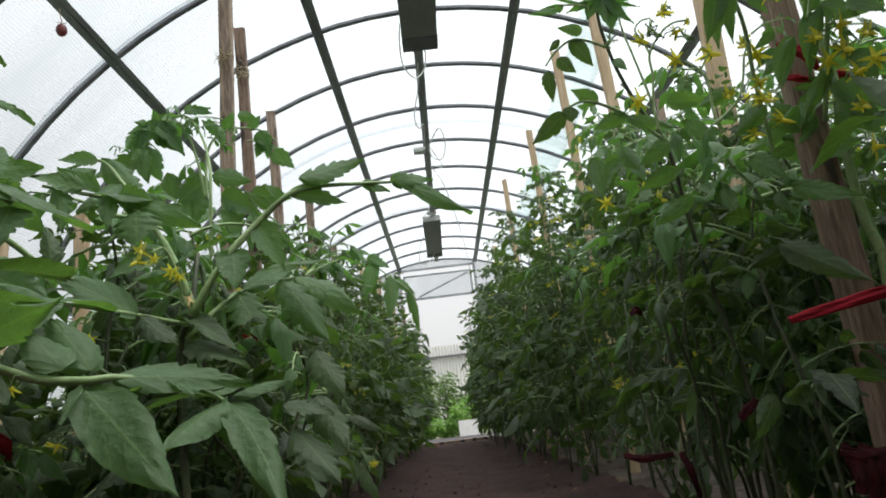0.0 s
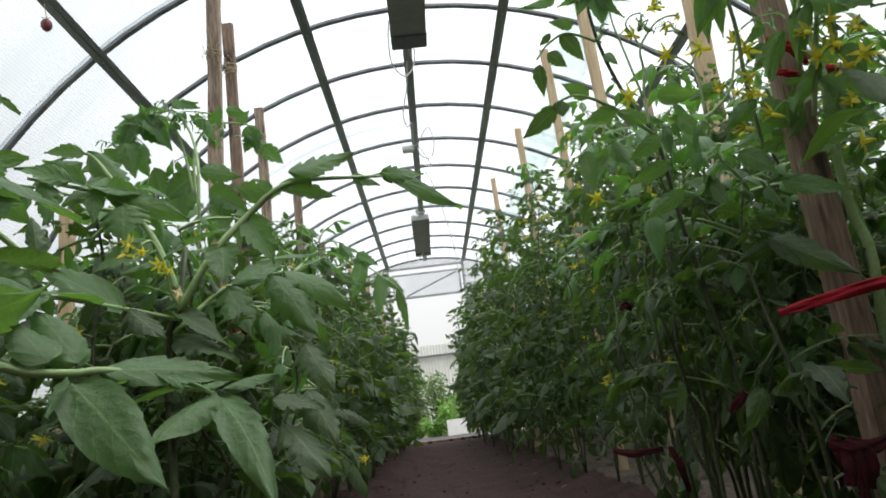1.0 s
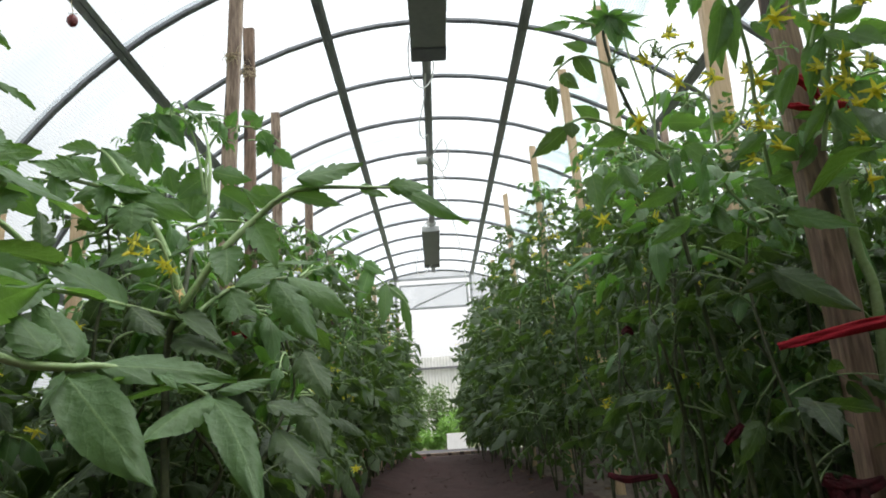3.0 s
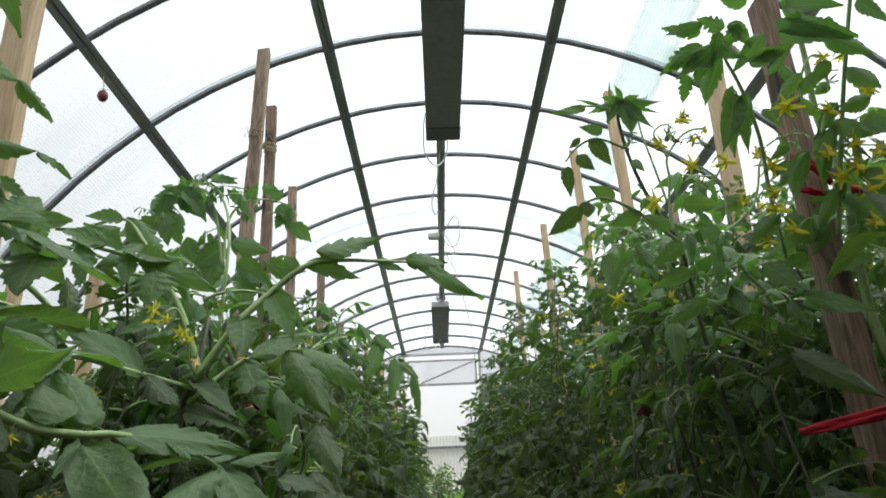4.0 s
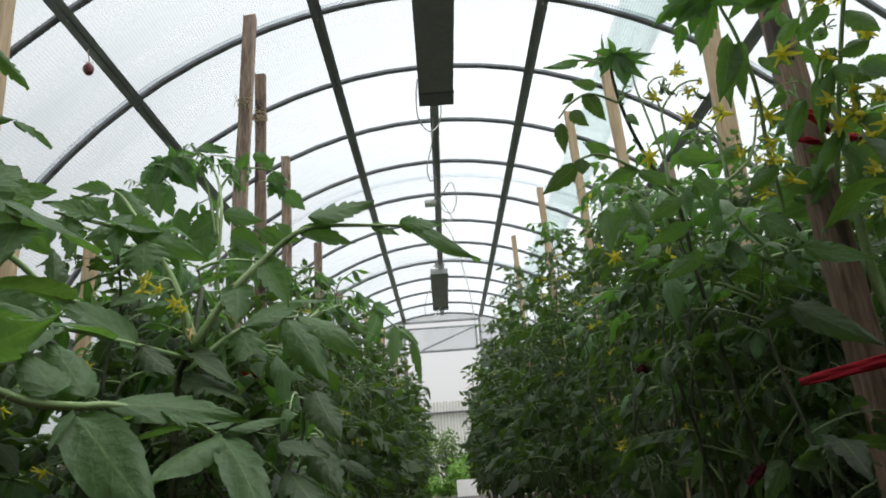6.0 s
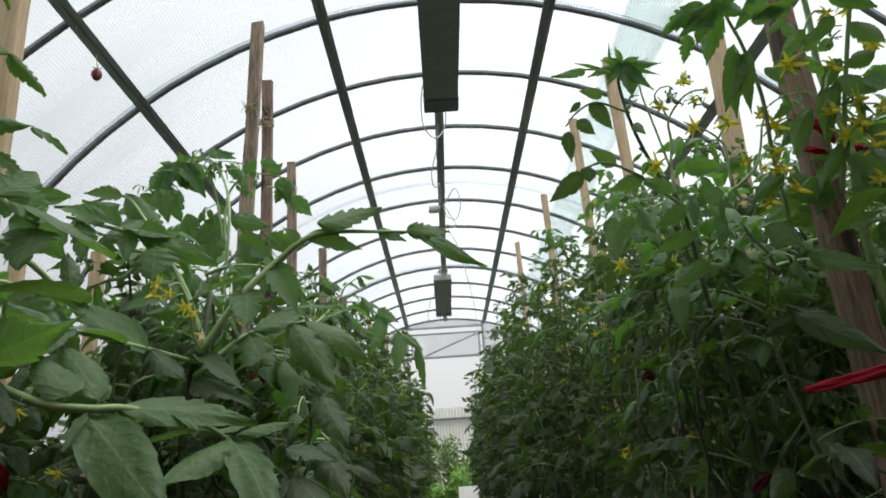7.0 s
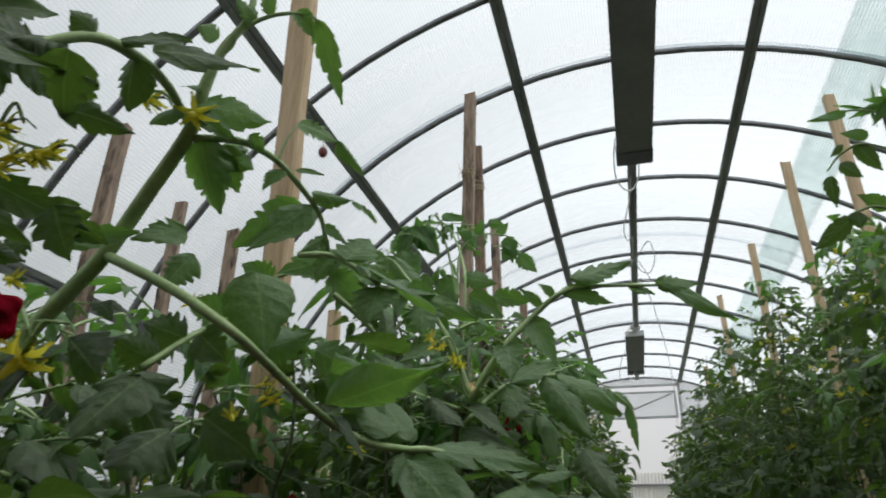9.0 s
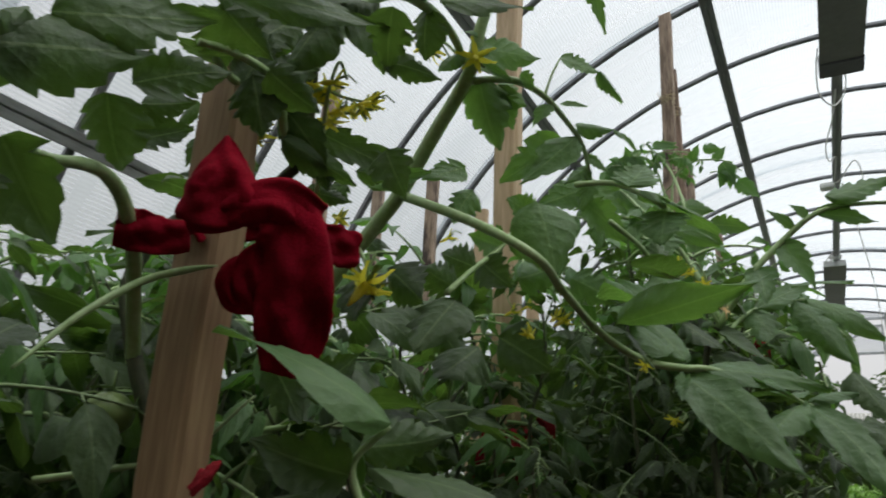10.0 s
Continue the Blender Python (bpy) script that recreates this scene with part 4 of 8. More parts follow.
# ---- yard beyond the doorway ----
fence = tagged(empty("fence", pose(0, 14.6, 0)), "white corrugated metal sheet fence with a dark rail", "fence", kind="structure")
V, Fc = [], []
n = 1440
for i in range(n + 1):
    x = -9 + 18 * i / n
    yy = 0.018 * (1 if (i // 3) % 2 else -1)
    V += [(x, yy, 0.0), (x, yy, 2.05 + 0.0)]
for i in range(n):
    Fc.append((2 * i, 2 * i + 2, 2 * i + 3, 2 * i + 1))
child("fence_sheet", mesh_of("fence_sheet", V, Fc, FENCE, smooth=False), fence)
sol = fence.children[0].modifiers.new("thickness", "SOLIDIFY")
sol.thickness = 0.004
part("rail", box(-9, 9, -0.075, -0.03, 1.75, 1.80), STEEL, fence)
for x in (-6.6, -4.4, -2.2, -0.72, 2.2, 4.4):
    part("fence_post", box(x - 0.04, x + 0.04, -0.12, -0.04, 0, 2.12, 0.004), OLD_WOOD, fence)


def bush(x, y, h, w, seed, mat, label, leaf=0.06):
    """A shrub: a few limbs from the ground and a loose crown of small leaves."""
    r = random.Random(seed)
    thing = tagged(empty("shrub", pose(x, y, -0.03)), label, "shrub")
    blocks = []
    for _ in range(9):
        a, q = r.uniform(0, 6.28), r.uniform(0.2, 1)
        end = Vector((w * q * math.cos(a), w * q * math.sin(a), h * r.uniform(0.6, 1.0)))
        line = [end * t + Vector((0, 0, 0.1 * math.sin(3 * t))) for t in np.linspace(0, 1, 5)]
        v, f = tube_data(line, [0.012, 0.010, 0.008, 0.005, 0.002], 5)
        child("branch", mesh_of("branch", v, f, BARK), thing)
        for _ in range(130):
            p = end * r.uniform(0.25, 1.05) + Vector((r.gauss(0, 0.11 * w), r.gauss(0, 0.11 * w), r.gauss(0, 0.06)))
            if p.z < 0.02:
                p.z = 0.02
            bv, bf, bu, bs = [], [], [], []
            ln = leaf * r.uniform(0.7, 1.4)
            blade(bv, bf, bu, bs, Matrix.Identity(4), ln, ln * 0.5, r, 4, 3)
            blocks.append((bv, bf, bu, bs, Matrix.Translation(p) @ turn(r.uniform(-50, 50), r.uniform(-60, 40), r.uniform(0, 360))))
    v, f, u, s = gather(blocks)
    tagged(child("foliage", mesh_of("foliage", v, f, mat, u, s), thing), kind="stuff")
    return thing


for i, (x, y, h, w) in enumerate(((-1.0, 11.6, 1.25, 0.7), (0.35, 12.0, 1.2, 0.6), (-0.45, 11.2, 1.15, 0.6), (0.0, 12.8, 1.35, 0.6), (1.5, 12.2, 1.4, 0.8), (-2.4, 12.4, 1.5, 0.9), (2.9, 12.8, 1.5, 0.9))):
    bush(x, y, h, w, 40 + i, LEAF, "dark green garden shrub in the yard", 0.075)
for i, (x, y, h, w) in enumerate(((0.22, 10.5, 0.62, 0.30), (0.46, 10.9, 0.7, 0.3), (-0.12, 10.6, 0.30, 0.34), (-0.60, 10.8, 0.34, 0.3))):
    bush(x, y, h, w, 60 + i, WEED, "fresh light green leafy plant in the yard", 0.06)
tagged(part("yard_film", box(-1.3, 0.9, 7.5, 10.1, -0.03, 0.0, 0.01), FILM), "sheet of dark wrinkled film laid on the ground outside the door", "ground film")
crate = tagged(empty("foam_box", pose(0.22, 9.9, 0.0)), "white rectangular foam box standing outside the doorway", "box")
part("box_side", box(-0.17, 0.17, -0.12, -0.10, 0, 0.26, 0.004), BUCKET, crate)
part("box_side", box(-0.17, 0.17, 0.10, 0.12, 0, 0.26, 0.004), BUCKET, crate)
part("box_end", box(-0.17, -0.15, -0.10, 0.10, 0, 0.26, 0.004), BUCKET, crate)
part("box_end", box(0.15, 0.17, -0.10, 0.10, 0, 0.26, 0.004), BUCKET, crate)
part("box_floor", box(-0.15, 0.15, -0.10, 0.10, 0, 0.02), BUCKET, crate)
tagged(part("border_board", box(-0.25, 0.75, 7.36, 7.42, -0.02, 0.02, 0.005), BOARD), "pale weathered board lying across the doorway", "board")


# small litter on the ground
def scrap(name, x, y, z, w, d, mat, label, category, seed):
    """A crumpled flat piece of litter."""
    r = random.Random(seed)
    V, Fc, n = [], [], 7
    for i in range(n):
        for k in range(n):
            u, v = i / (n - 1) - 0.5, k / (n - 1) - 0.5
            edge = 1 + r.uniform(-0.12, 0.12)
            V.append((x + u * w * edge, y + v * d * edge, z + 0.006 + 0.18 * min(w, d) * (0.5 + noise.noise((u * 4 + seed, v * 4, seed)))))
    for i in range(n - 1):
        for k in range(n - 1):
            q = i * n + k
            Fc.append((q, q + 1, q + n + 1, q + n))
    ob = new(name, mesh_of(name, V, Fc, mat))
    mod = ob.modifiers.new("thickness", "SOLIDIFY")
    mod.thickness = 0.002
    return tagged(ob, label, category)


scrap("cloth_scrap", -0.33, 6.55, 0.0, 0.16, 0.05, TIE_CLOTH, "small scrap of red cloth lying on the path", "cloth scrap", 3)
scrap("plastic_scrap", 0.50, -0.93, floor_z(0.50, -0.93), 0.09, 0.06, BUCKET, "crumpled piece of white plastic on the bed soil", "litter", 5)

# loose clods on the path and dry leaves along the beds
r = random.Random(91)
V, Fc = [], []
for _ in range(240):
    x, y = r.uniform(-0.30, 0.34), r.uniform(-1.6, 6.9)
    if r.random() < 0.45:
        x = r.choice((-0.30, 0.30)) + r.gauss(0, 0.05)
    size = r.uniform(0.003, 0.008) * (1.6 if r.random() < 0.1 else 1.0)
    z, off = floor_z(x, y), len(V)
    for a, b, c in ((1, 0, 0), (0, 1, 0), (-1, 0, 0), (0, -1, 0), (0, 0, 1), (0, 0, -1)):
        k = size * r.uniform(0.7, 1.3)
        V.append((x + a * k + r.uniform(-0.3, 0.3) * size, y + b * k, z + 0.3 * size + 0.7 * c * k))
    for i in range(4):
        Fc += [(off + i, off + (i + 1) % 4, off + 4), (off + (i + 1) % 4, off + i, off + 5)]
tagged(new("soil_clods", mesh_of("soil_clods", V, Fc, PATH_SOIL)), "loose dark soil clods scattered along the path", "soil clods", kind="stuff")
blocks = []
for _ in range(90):
    x, y = r.choice((-1, 1)) * r.uniform(0.34, 0.80), r.uniform(-1.4, 4.0)
    bv, bf, bu, bs = [], [], [], []
    ln = r.uniform(0.02, 0.05)
    blade(bv, bf, bu, bs, Matrix.Identity(4), ln, ln * 0.5, r, 4, 3)
    blocks.append((bv, bf, bu, bs, Matrix.Translation((x, y, floor_z(x, y) + 0.008)) @ turn(r.uniform(-40, 40), r.uniform(-25, 25), r.uniform(0, 360))))
v, f, u, s = gather(blocks)
tagged(new("dry_leaves", mesh_of("dry_leaves", v, f, DRY_LEAF, u, s)), "curled dry brown leaves lying on the bed soil", "dry leaves", kind="stuff")


# ---- single leaves, flowers and ties near the path ----
hero_rng = random.Random(77)


def leaflet(leaf, base, tip, width, face, roll=0, droop=0.12, lobes=0.4, mat=None):
    """One toothed leaflet from base to tip, its face turned towards the given direction."""
    b, e = Vector(base), Vector(tip)
    axis = e - b
    length = axis.length
    x = axis.normalized()
    up = Vector(face)
    z = (up - x * up.dot(x)).normalized()
    y = z.cross(x)
    m = Matrix((x, y, z)).transposed().to_4x4()
    V, Fc, U, S = [], [], [], []
    blade(V, Fc, U, S, Matrix.Rotation(radians(roll), 4, "X") @ Matrix.Rotation(-math.atan(droop * 0.6), 4, "Y"), length * 1.02, width, hero_rng, 17, 9, 0, lobes, 0.22, droop, 0.045, 0.55)
    # leaflets standing in the light take the lighter leaf copy
    ob = child("leaflet", mesh_of("leaflet", V, Fc, mat or (YOUNG if b.z > 0.90 and b.y > -1.0 or b.z > 0.83 and b.x > 0.15 else LIT_LEAF if b.x < -0.1 and b.y > -1.72 and b.z > 0.5 or b.x > 0.15 and b.z > 0.5 else LEAF), U), leaf)
    ob.matrix_basis = Matrix.Translation(b) @ m
    return ob


def flower_at(plant, p, size=1.0, az=0, tilt=0, kind=0):
    return child("flower", FLOWER_ME[kind % 4], plant, pose(*p, 0, tilt, az) @ Matrix.Translation((-0.021 * size, 0, 0.012 * size)) @ Matrix.Scale(size, 4))


def sprig(plant, p, az, lift, size, kind=0):
    """A small young leaf at a shoot's tip."""
    return child("leaf", TIP_ME[kind % len(TIP_ME)], plant, pose(*p) @ turn(0, 0, az) @ turn(0, -lift, 0) @ Matrix.Scale(size, 4))


def fruit_at(plant, p, size=1.0):
    return child("tomato", FRUIT_ME[1], plant, Matrix.Translation(Vector(p) + Vector((0, 0, 0.03 * size))) @ Matrix.Scale(size, 4))


def cloth(name, points, widths, face, parent=None, curl=0.6, label="", seed=0, mat=None):
    """A torn strip of cloth along the points, rounded across and wrinkled."""
    line = smooth_line(points, 10)
    V, Fc, n = [], [], 15
    f = Vector(face).normalized()
    for i, p in enumerate(line):
        t = i / (len(line) - 1)
        d = (line[min(i + 1, len(line) - 1)] - line[max(i - 1, 0)]).normalized()
        side = d.cross(f).normalized()
        out = side.cross(d).normalized()
        w = float(np.interp(t, np.linspace(0, 1, len(widths)), widths))
        for k in range(n):
            u = -1 + 2 * k / (n - 1)
            wr = 0.16 * w * noise.noise((u * 2.2 + seed, t * 5 + seed * 3, 0.5)) + 0.07 * w * math.sin(5 * u + 6 * t + seed) + 0.05 * w * noise.noise((u * 6 + seed, t * 11, 2.5))
            V.append(p + side * (u * w / 2) * (1 + 0.12 * noise.noise((t * 6, u * 3, seed))) + out * (curl * w * 0.5 * (1 - u * u) + wr))
    for i in range(len(line) - 1):
        for k in range(n - 1):
            q = i * n + k
            Fc.append((q, q + 1, q + n + 1, q + n))
    ob = new(name, mesh_of(name, V, Fc, mat or CLOTH))
    mod = ob.modifiers.new("thickness", "SOLIDIFY")
    mod.thickness, mod.offset = 0.0022, 0
    if parent is not None:
        ob.parent = parent
    return tagged(ob, label)


def tie(x, y, z, r, wide, seed, tail=True, tilt=0.0, mat=None):
    """A strip of red cloth wound round a stake and a stem, with a knot and two short ends."""
    thing = tagged(empty("cloth_tie", pose(x, y, z, tilt, tilt, 0)), "strip of red cloth tied round a stake and stem", "cloth tie", "red ties on the stakes")
    V, Fc, n, m = [], [], 20, 5
    for i in range(n):
        a = 2 * math.pi * i / n
        rr = r * (1 + 0.22 * noise.noise((math.cos(a) * 2, math.sin(a) * 2, seed)))
        for k in range(m):
            u = -1 + 2 * k / (m - 1)
            V.append((rr * (1 + 0.12 * (1 - u * u)) * math.cos(a), rr * (1 + 0.12 * (1 - u * u)) * math.sin(a), u * wide / 2 + 0.010 * noise.noise((a, u, seed)) + 0.008 * math.sin(a + seed)))
    for i in range(n):
        for k in range(m - 1):
            q, s = i * m + k, ((i + 1) % n) * m + k
            Fc.append((q, s, s + 1, q + 1))
    band = child("band", mesh_of("band", V, Fc, mat or TIE_CLOTH), thing)
    mod = band.modifiers.new("thickness", "SOLIDIFY")
    mod.thickness = 0.0025
    if tail:
        rr = random.Random(seed)
        for sgn in (-1, 1):
            cloth("end", [(sgn * 0.006, -r, 0), (sgn * 0.022, -r - 0.012, -0.006), (sgn * 0.03 + rr.uniform(-0.01, 0.01), -r - 0.012, -0.045 - rr.uniform(0, 0.03))], [wide * 0.6, wide, wide * 0.9], (0, -1, 0.2), thing, 0.5, seed=seed + sgn, mat=mat or TIE_CLOTH)
    return thing


# plant with the thick stem beside the path
p_s = tagged(empty("tomato_plant"), PLANT_LABEL, "plant", "tomato plants in the beds")
tube("stem", [(-0.830, -1.660, 0.000), (-0.785, -1.660, 0.250), (-0.722, -1.657, 0.440), (-0.665, -1.656, 0.514), (-0.634, -1.657, 0.549), (-0.594, -1.666, 0.601), (-0.546, -1.684, 0.651), (-0.530, -1.695, 0.690), (-0.514, -1.699, 0.728), (-0.495, -1.698, 0.758), (-0.488, -1.700, 0.796)], [0.007, 0.0075, 0.008, 0.008, 0.0078, 0.007, 0.0055, 0.004, 0.003], STEM, p_s)
lv = tube("leaf", [(-0.541, -1.683, 0.644), (-0.514, -1.653, 0.656), (-0.494, -1.621, 0.653), (-0.481, -1.589, 0.639), (-0.471, -1.558, 0.620), (-0.471, -1.534, 0.597), (-0.472, -1.514, 0.581)], [0.004, 0.003, 0.002], STEM, p_s)
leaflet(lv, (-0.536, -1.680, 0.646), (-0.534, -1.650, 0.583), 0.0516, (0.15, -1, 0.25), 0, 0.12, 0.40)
leaflet(lv, (-0.529, -1.660, 0.649), (-0.502, -1.641, 0.632), 0.043, (0.15, -1, 0.25), 0, 0.12, 0.40)
leaflet(lv, (-0.525, -1.658, 0.650), (-0.525, -1.638, 0.610), 0.0387, (0.15, -1, 0.25), 0, 0.12, 0.40)
leaflet(lv, (-0.488, -1.611, 0.645), (-0.503, -1.619, 0.619), 0.0224, (0.15, -1, 0.25), 0, 0.12, 0.40)
leaflet(lv, (-0.482, -1.598, 0.651), (-0.458, -1.582, 0.651), 0.012, (0.15, -1, 0.25), 0, 0.12, 0.40)
leaflet(lv, (-0.477, -1.613, 0.696), (-0.443, -1.584, 0.687), 0.0292, (0.15, -1, 0.25), 0, 0.12, 0.40)
leaflet(lv, (-0.444, -1.585, 0.688), (-0.426, -1.551, 0.670), 0.0189, (0.15, -1, 0.25), 0, 0.12, 0.40)
leaflet(lv, (-0.505, -1.651, 0.663), (-0.495, -1.635, 0.652), 0.0189, (0.15, -1, 0.25), 0, 0.12, 0.40)
leaflet(lv, (-0.473, -1.576, 0.636), (-0.438, -1.548, 0.634), 0.0241, (0.15, -1, 0.25), 0, 0.12, 0.40)
leaflet(lv, (-0.439, -1.549, 0.635), (-0.424, -1.513, 0.629), 0.0138, (0.15, -1, 0.25), 0, 0.12, 0.40)
leaflet(lv, (-0.474, -1.570, 0.625), (-0.516, -1.598, 0.565), 0.043, (0.15, -1, 0.25), 0, 0.12, 0.40)
leaflet(lv, (-0.472, -1.548, 0.611), (-0.451, -1.525, 0.602), 0.0172, (0.15, -1, 0.25), 0, 0.12, 0.40)
leaflet(lv, (-0.470, -1.537, 0.605), (-0.492, -1.551, 0.582), 0.0258, (0.15, -1, 0.25), 0, 0.12, 0.40)
leaflet(lv, (-0.471, -1.526, 0.594), (-0.480, -1.532, 0.556), 0.0301, (0.15, -1, 0.25), 0, 0.12, 0.40)
lv = tube("leaf", [(-0.491, -1.618, 0.653), (-0.484, -1.617, 0.676), (-0.477, -1.612, 0.696)], [0.0015, 0.001], STEM, p_s)
lv = tube("leaf", [(-0.546, -1.692, 0.661), (-0.545, -1.725, 0.673), (-0.548, -1.763, 0.674), (-0.559, -1.801, 0.665), (-0.585, -1.834, 0.631)], [0.0036, 0.005, 0.004], STEM, p_s)
leaflet(lv, (-0.542, -1.753, 0.687), (-0.476, -1.699, 0.703), 0.043, (0.15, -1, 0.25), 0, 0.12, 0.40)
leaflet(lv, (-0.548, -1.763, 0.674), (-0.561, -1.752, 0.632), 0.043, (0.15, -1, 0.25), 0, 0.12, 0.40)
leaflet(lv, (-0.568, -1.810, 0.655), (-0.584, -1.842, 0.639), 0.0344, (0.15, -1, 0.25), 0, 0.12, 0.40)
leaflet(lv, (-0.555, -1.800, 0.668), (-0.563, -1.819, 0.677), 0.0301, (0.15, -1, 0.25), 0, 0.12, 0.40)
leaflet(lv, (-0.550, -1.782, 0.674), (-0.510, -1.752, 0.698), 0.0275, (0.15, -1, 0.25), 0, 0.12, 0.40)
leaflet(lv, (-0.586, -1.832, 0.628), (-0.554, -1.791, 0.626), 0.0516, (0.15, -1, 0.25), 0, 0.12, 0.40)
leaflet(lv, (-0.577, -1.828, 0.635), (-0.599, -1.866, 0.640), 0.043, (0.15, -1, 0.25), 0, 0.12, 0.40)
leaflet(lv, (-0.595, -1.842, 0.625), (-0.614, -1.856, 0.574), 0.0516, (0.15, -1, 0.25), 0, 0.12, 0.40)
leaflet(lv, (-0.532, -1.697, 0.671), (-0.483, -1.653, 0.668), 0.0396, (0.15, -1, 0.25), 0, 0.12, 0.40)
leaflet(lv, (-0.535, -1.687, 0.656), (-0.510, -1.664, 0.655), 0.0224, (0.15, -1, 0.25), 0, 0.12, 0.40)
leaflet(lv, (-0.529, -1.694, 0.690), (-0.539, -1.712, 0.681), 0.0172, (0.15, -1, 0.25), 0, 0.12, 0.40)
leaflet(lv, (-0.515, -1.697, 0.724), (-0.503, -1.699, 0.736), 0.0172, (0.15, -1, 0.25), 0, 0.12, 0.40)
leaflet(lv, (-0.515, -1.707, 0.734), (-0.526, -1.723, 0.739), 0.0258, (0.15, -1, 0.25), 0, 0.12, 0.40)
leaflet(lv, (-0.544, -1.703, 0.665), (-0.562, -1.718, 0.642), 0.0258, (0.15, -1, 0.25), 0, 0.12, 0.40)
lv = tube("leaf", [(-0.516, -1.695, 0.733), (-0.492, -1.697, 0.753), (-0.467, -1.692, 0.765), (-0.441, -1.681, 0.769), (-0.431, -1.670, 0.764)], [0.0025, 0.002, 0.0014], STEM, p_s)
leaflet(lv, (-0.435, -1.675, 0.767), (-0.423, -1.618, 0.710), 0.0258, (0.15, -1, 0.25), 0, 0.12, 0.40)
leaflet(lv, (-0.452, -1.687, 0.769), (-0.434, -1.673, 0.751), 0.0215, (0.15, -1, 0.25), 0, 0.12, 0.40)
leaflet(lv, (-0.487, -1.697, 0.756), (-0.495, -1.717, 0.770), 0.0215, (0.15, -1, 0.25), 0, 0.12, 0.40)
leaflet(lv, (-0.472, -1.694, 0.763), (-0.474, -1.707, 0.789), 0.0172, (0.15, -1, 0.25), 0, 0.12, 0.40)
lv = tube("leaf", [(-0.634, -1.657, 0.549), (-0.546, -1.671, 0.503), (-0.478, -1.677, 0.459), (-0.475, -1.613, 0.445), (-0.459, -1.546, 0.418), (-0.429, -1.502, 0.398), (-0.396, -1.478, 0.393), (-0.373, -1.461, 0.394), (-0.325, -1.430, 0.383), (-0.291, -1.418, 0.364)], [0.005, 0.0048, 0.004, 0.004, 0.004, 0.004, 0.0034, 0.0026, 0.002], STEM, p_s)
leaflet(lv, (-0.408, -1.491, 0.403), (-0.443, -1.488, 0.446), 0.0474, (0.2, -0.6, 0.8), 0, 0.14, 0.16, LIT_LEAF)
leaflet(lv, (-0.393, -1.471, 0.401), (-0.440, -1.451, 0.463), 0.0467, (0.15, -0.6, 0.8), 0, 0.14, 0.16, LIT_LEAF)
leaflet(lv, (-0.379, -1.464, 0.393), (-0.270, -1.412, 0.393), 0.0436, (0.05, -0.9, 0.4), 0, 0.14, 0.30, LIT_LEAF)
leaflet(lv, (-0.394, -1.483, 0.385), (-0.297, -1.548, 0.294), 0.0555, (0.25, -0.75, 0.65), 0, 0.14, 0.12, LIT_LEAF)
leaflet(lv, (-0.292, -1.418, 0.365), (-0.324, -1.494, 0.328), 0.0400, (-0.1, -0.8, 0.6), 0, 0.14, 0.14, LIT_LEAF)
leaflet(lv, (-0.290, -1.418, 0.364), (-0.204, -1.498, 0.277), 0.0408, (0.2, -0.8, 0.6), 0, 0.14, 0.14, LIT_LEAF)
leaflet(lv, (-0.284, -1.416, 0.368), (-0.247, -1.364, 0.387), 0.0247, (0.1, -0.8, 0.6), 0, 0.14, 0.20, LIT_LEAF)
leaflet(lv, (-0.305, -1.412, 0.374), (-0.367, -1.448, 0.367), 0.0179, (0.0, -0.2, 1), 0, 0.14, 0.25, LIT_LEAF)
leaflet(lv, (-0.305, -1.412, 0.370), (-0.291, -1.356, 0.387), 0.0165, (0.0, -0.15, 1), 0, 0.14, 0.20, LIT_LEAF)
leaflet(lv, (-0.341, -1.436, 0.390), (-0.298, -1.463, 0.373), 0.0152, (0.1, -0.4, 0.9), 0, 0.14, 0.20, LIT_LEAF)
leaflet(lv, (-0.301, -1.421, 0.348), (-0.257, -1.450, 0.305), 0.0234, (0.1, -0.75, 0.65), 0, 0.14, 0.20, LIT_LEAF)
leaflet(lv, (-0.355, -1.442, 0.383), (-0.366, -1.491, 0.376), 0.0132, (0.1, -0.5, 0.85), 0, 0.14, 0.20, LIT_LEAF)
leaflet(lv, (-0.395, -1.484, 0.383), (-0.389, -1.525, 0.358), 0.0168, (0.1, -0.6, 0.8), 0, 0.14, 0.20, LIT_LEAF)
leaflet(lv, (-0.498, -1.620, 0.534), (-0.476, -1.625, 0.458), 0.0697, (0.4, -0.8, 0.4), 0, 0.10, 0.18, LIT_LEAF)
leaflet(lv, (-0.432, -1.585, 0.417), (-0.308, -1.688, 0.417), 0.0400, (0.15, -0.7, -0.5), 0, 0.10, 0.20, LIT_LEAF)
flower_at(p_s, (-0.583, -1.702, 0.680), 1.2, -110, -20, 0)
flower_at(p_s, (-0.590, -1.700, 0.684), 1.0, -60, -10, 2)
flower_at(p_s, (-0.529, -1.702, 0.653), 1.15, -75, 5, 1)
tube("flower_stalk", [(-0.546, -1.684, 0.651), (-0.558, -1.692, 0.676), (-0.572, -1.698, 0.690), (-0.585, -1.702, 0.690)], [0.002, 0.0014], STEM, p_s)
flower_at(p_s, (-0.641, -1.285, 0.520), 0.88, -145, 0, 0)
flower_at(p_s, (-0.660, -1.300, 0.510), 0.88, -145, 0, 0)
flower_at(p_s, (-0.700, -1.430, 0.585), 0.88, -145, 0, 0)
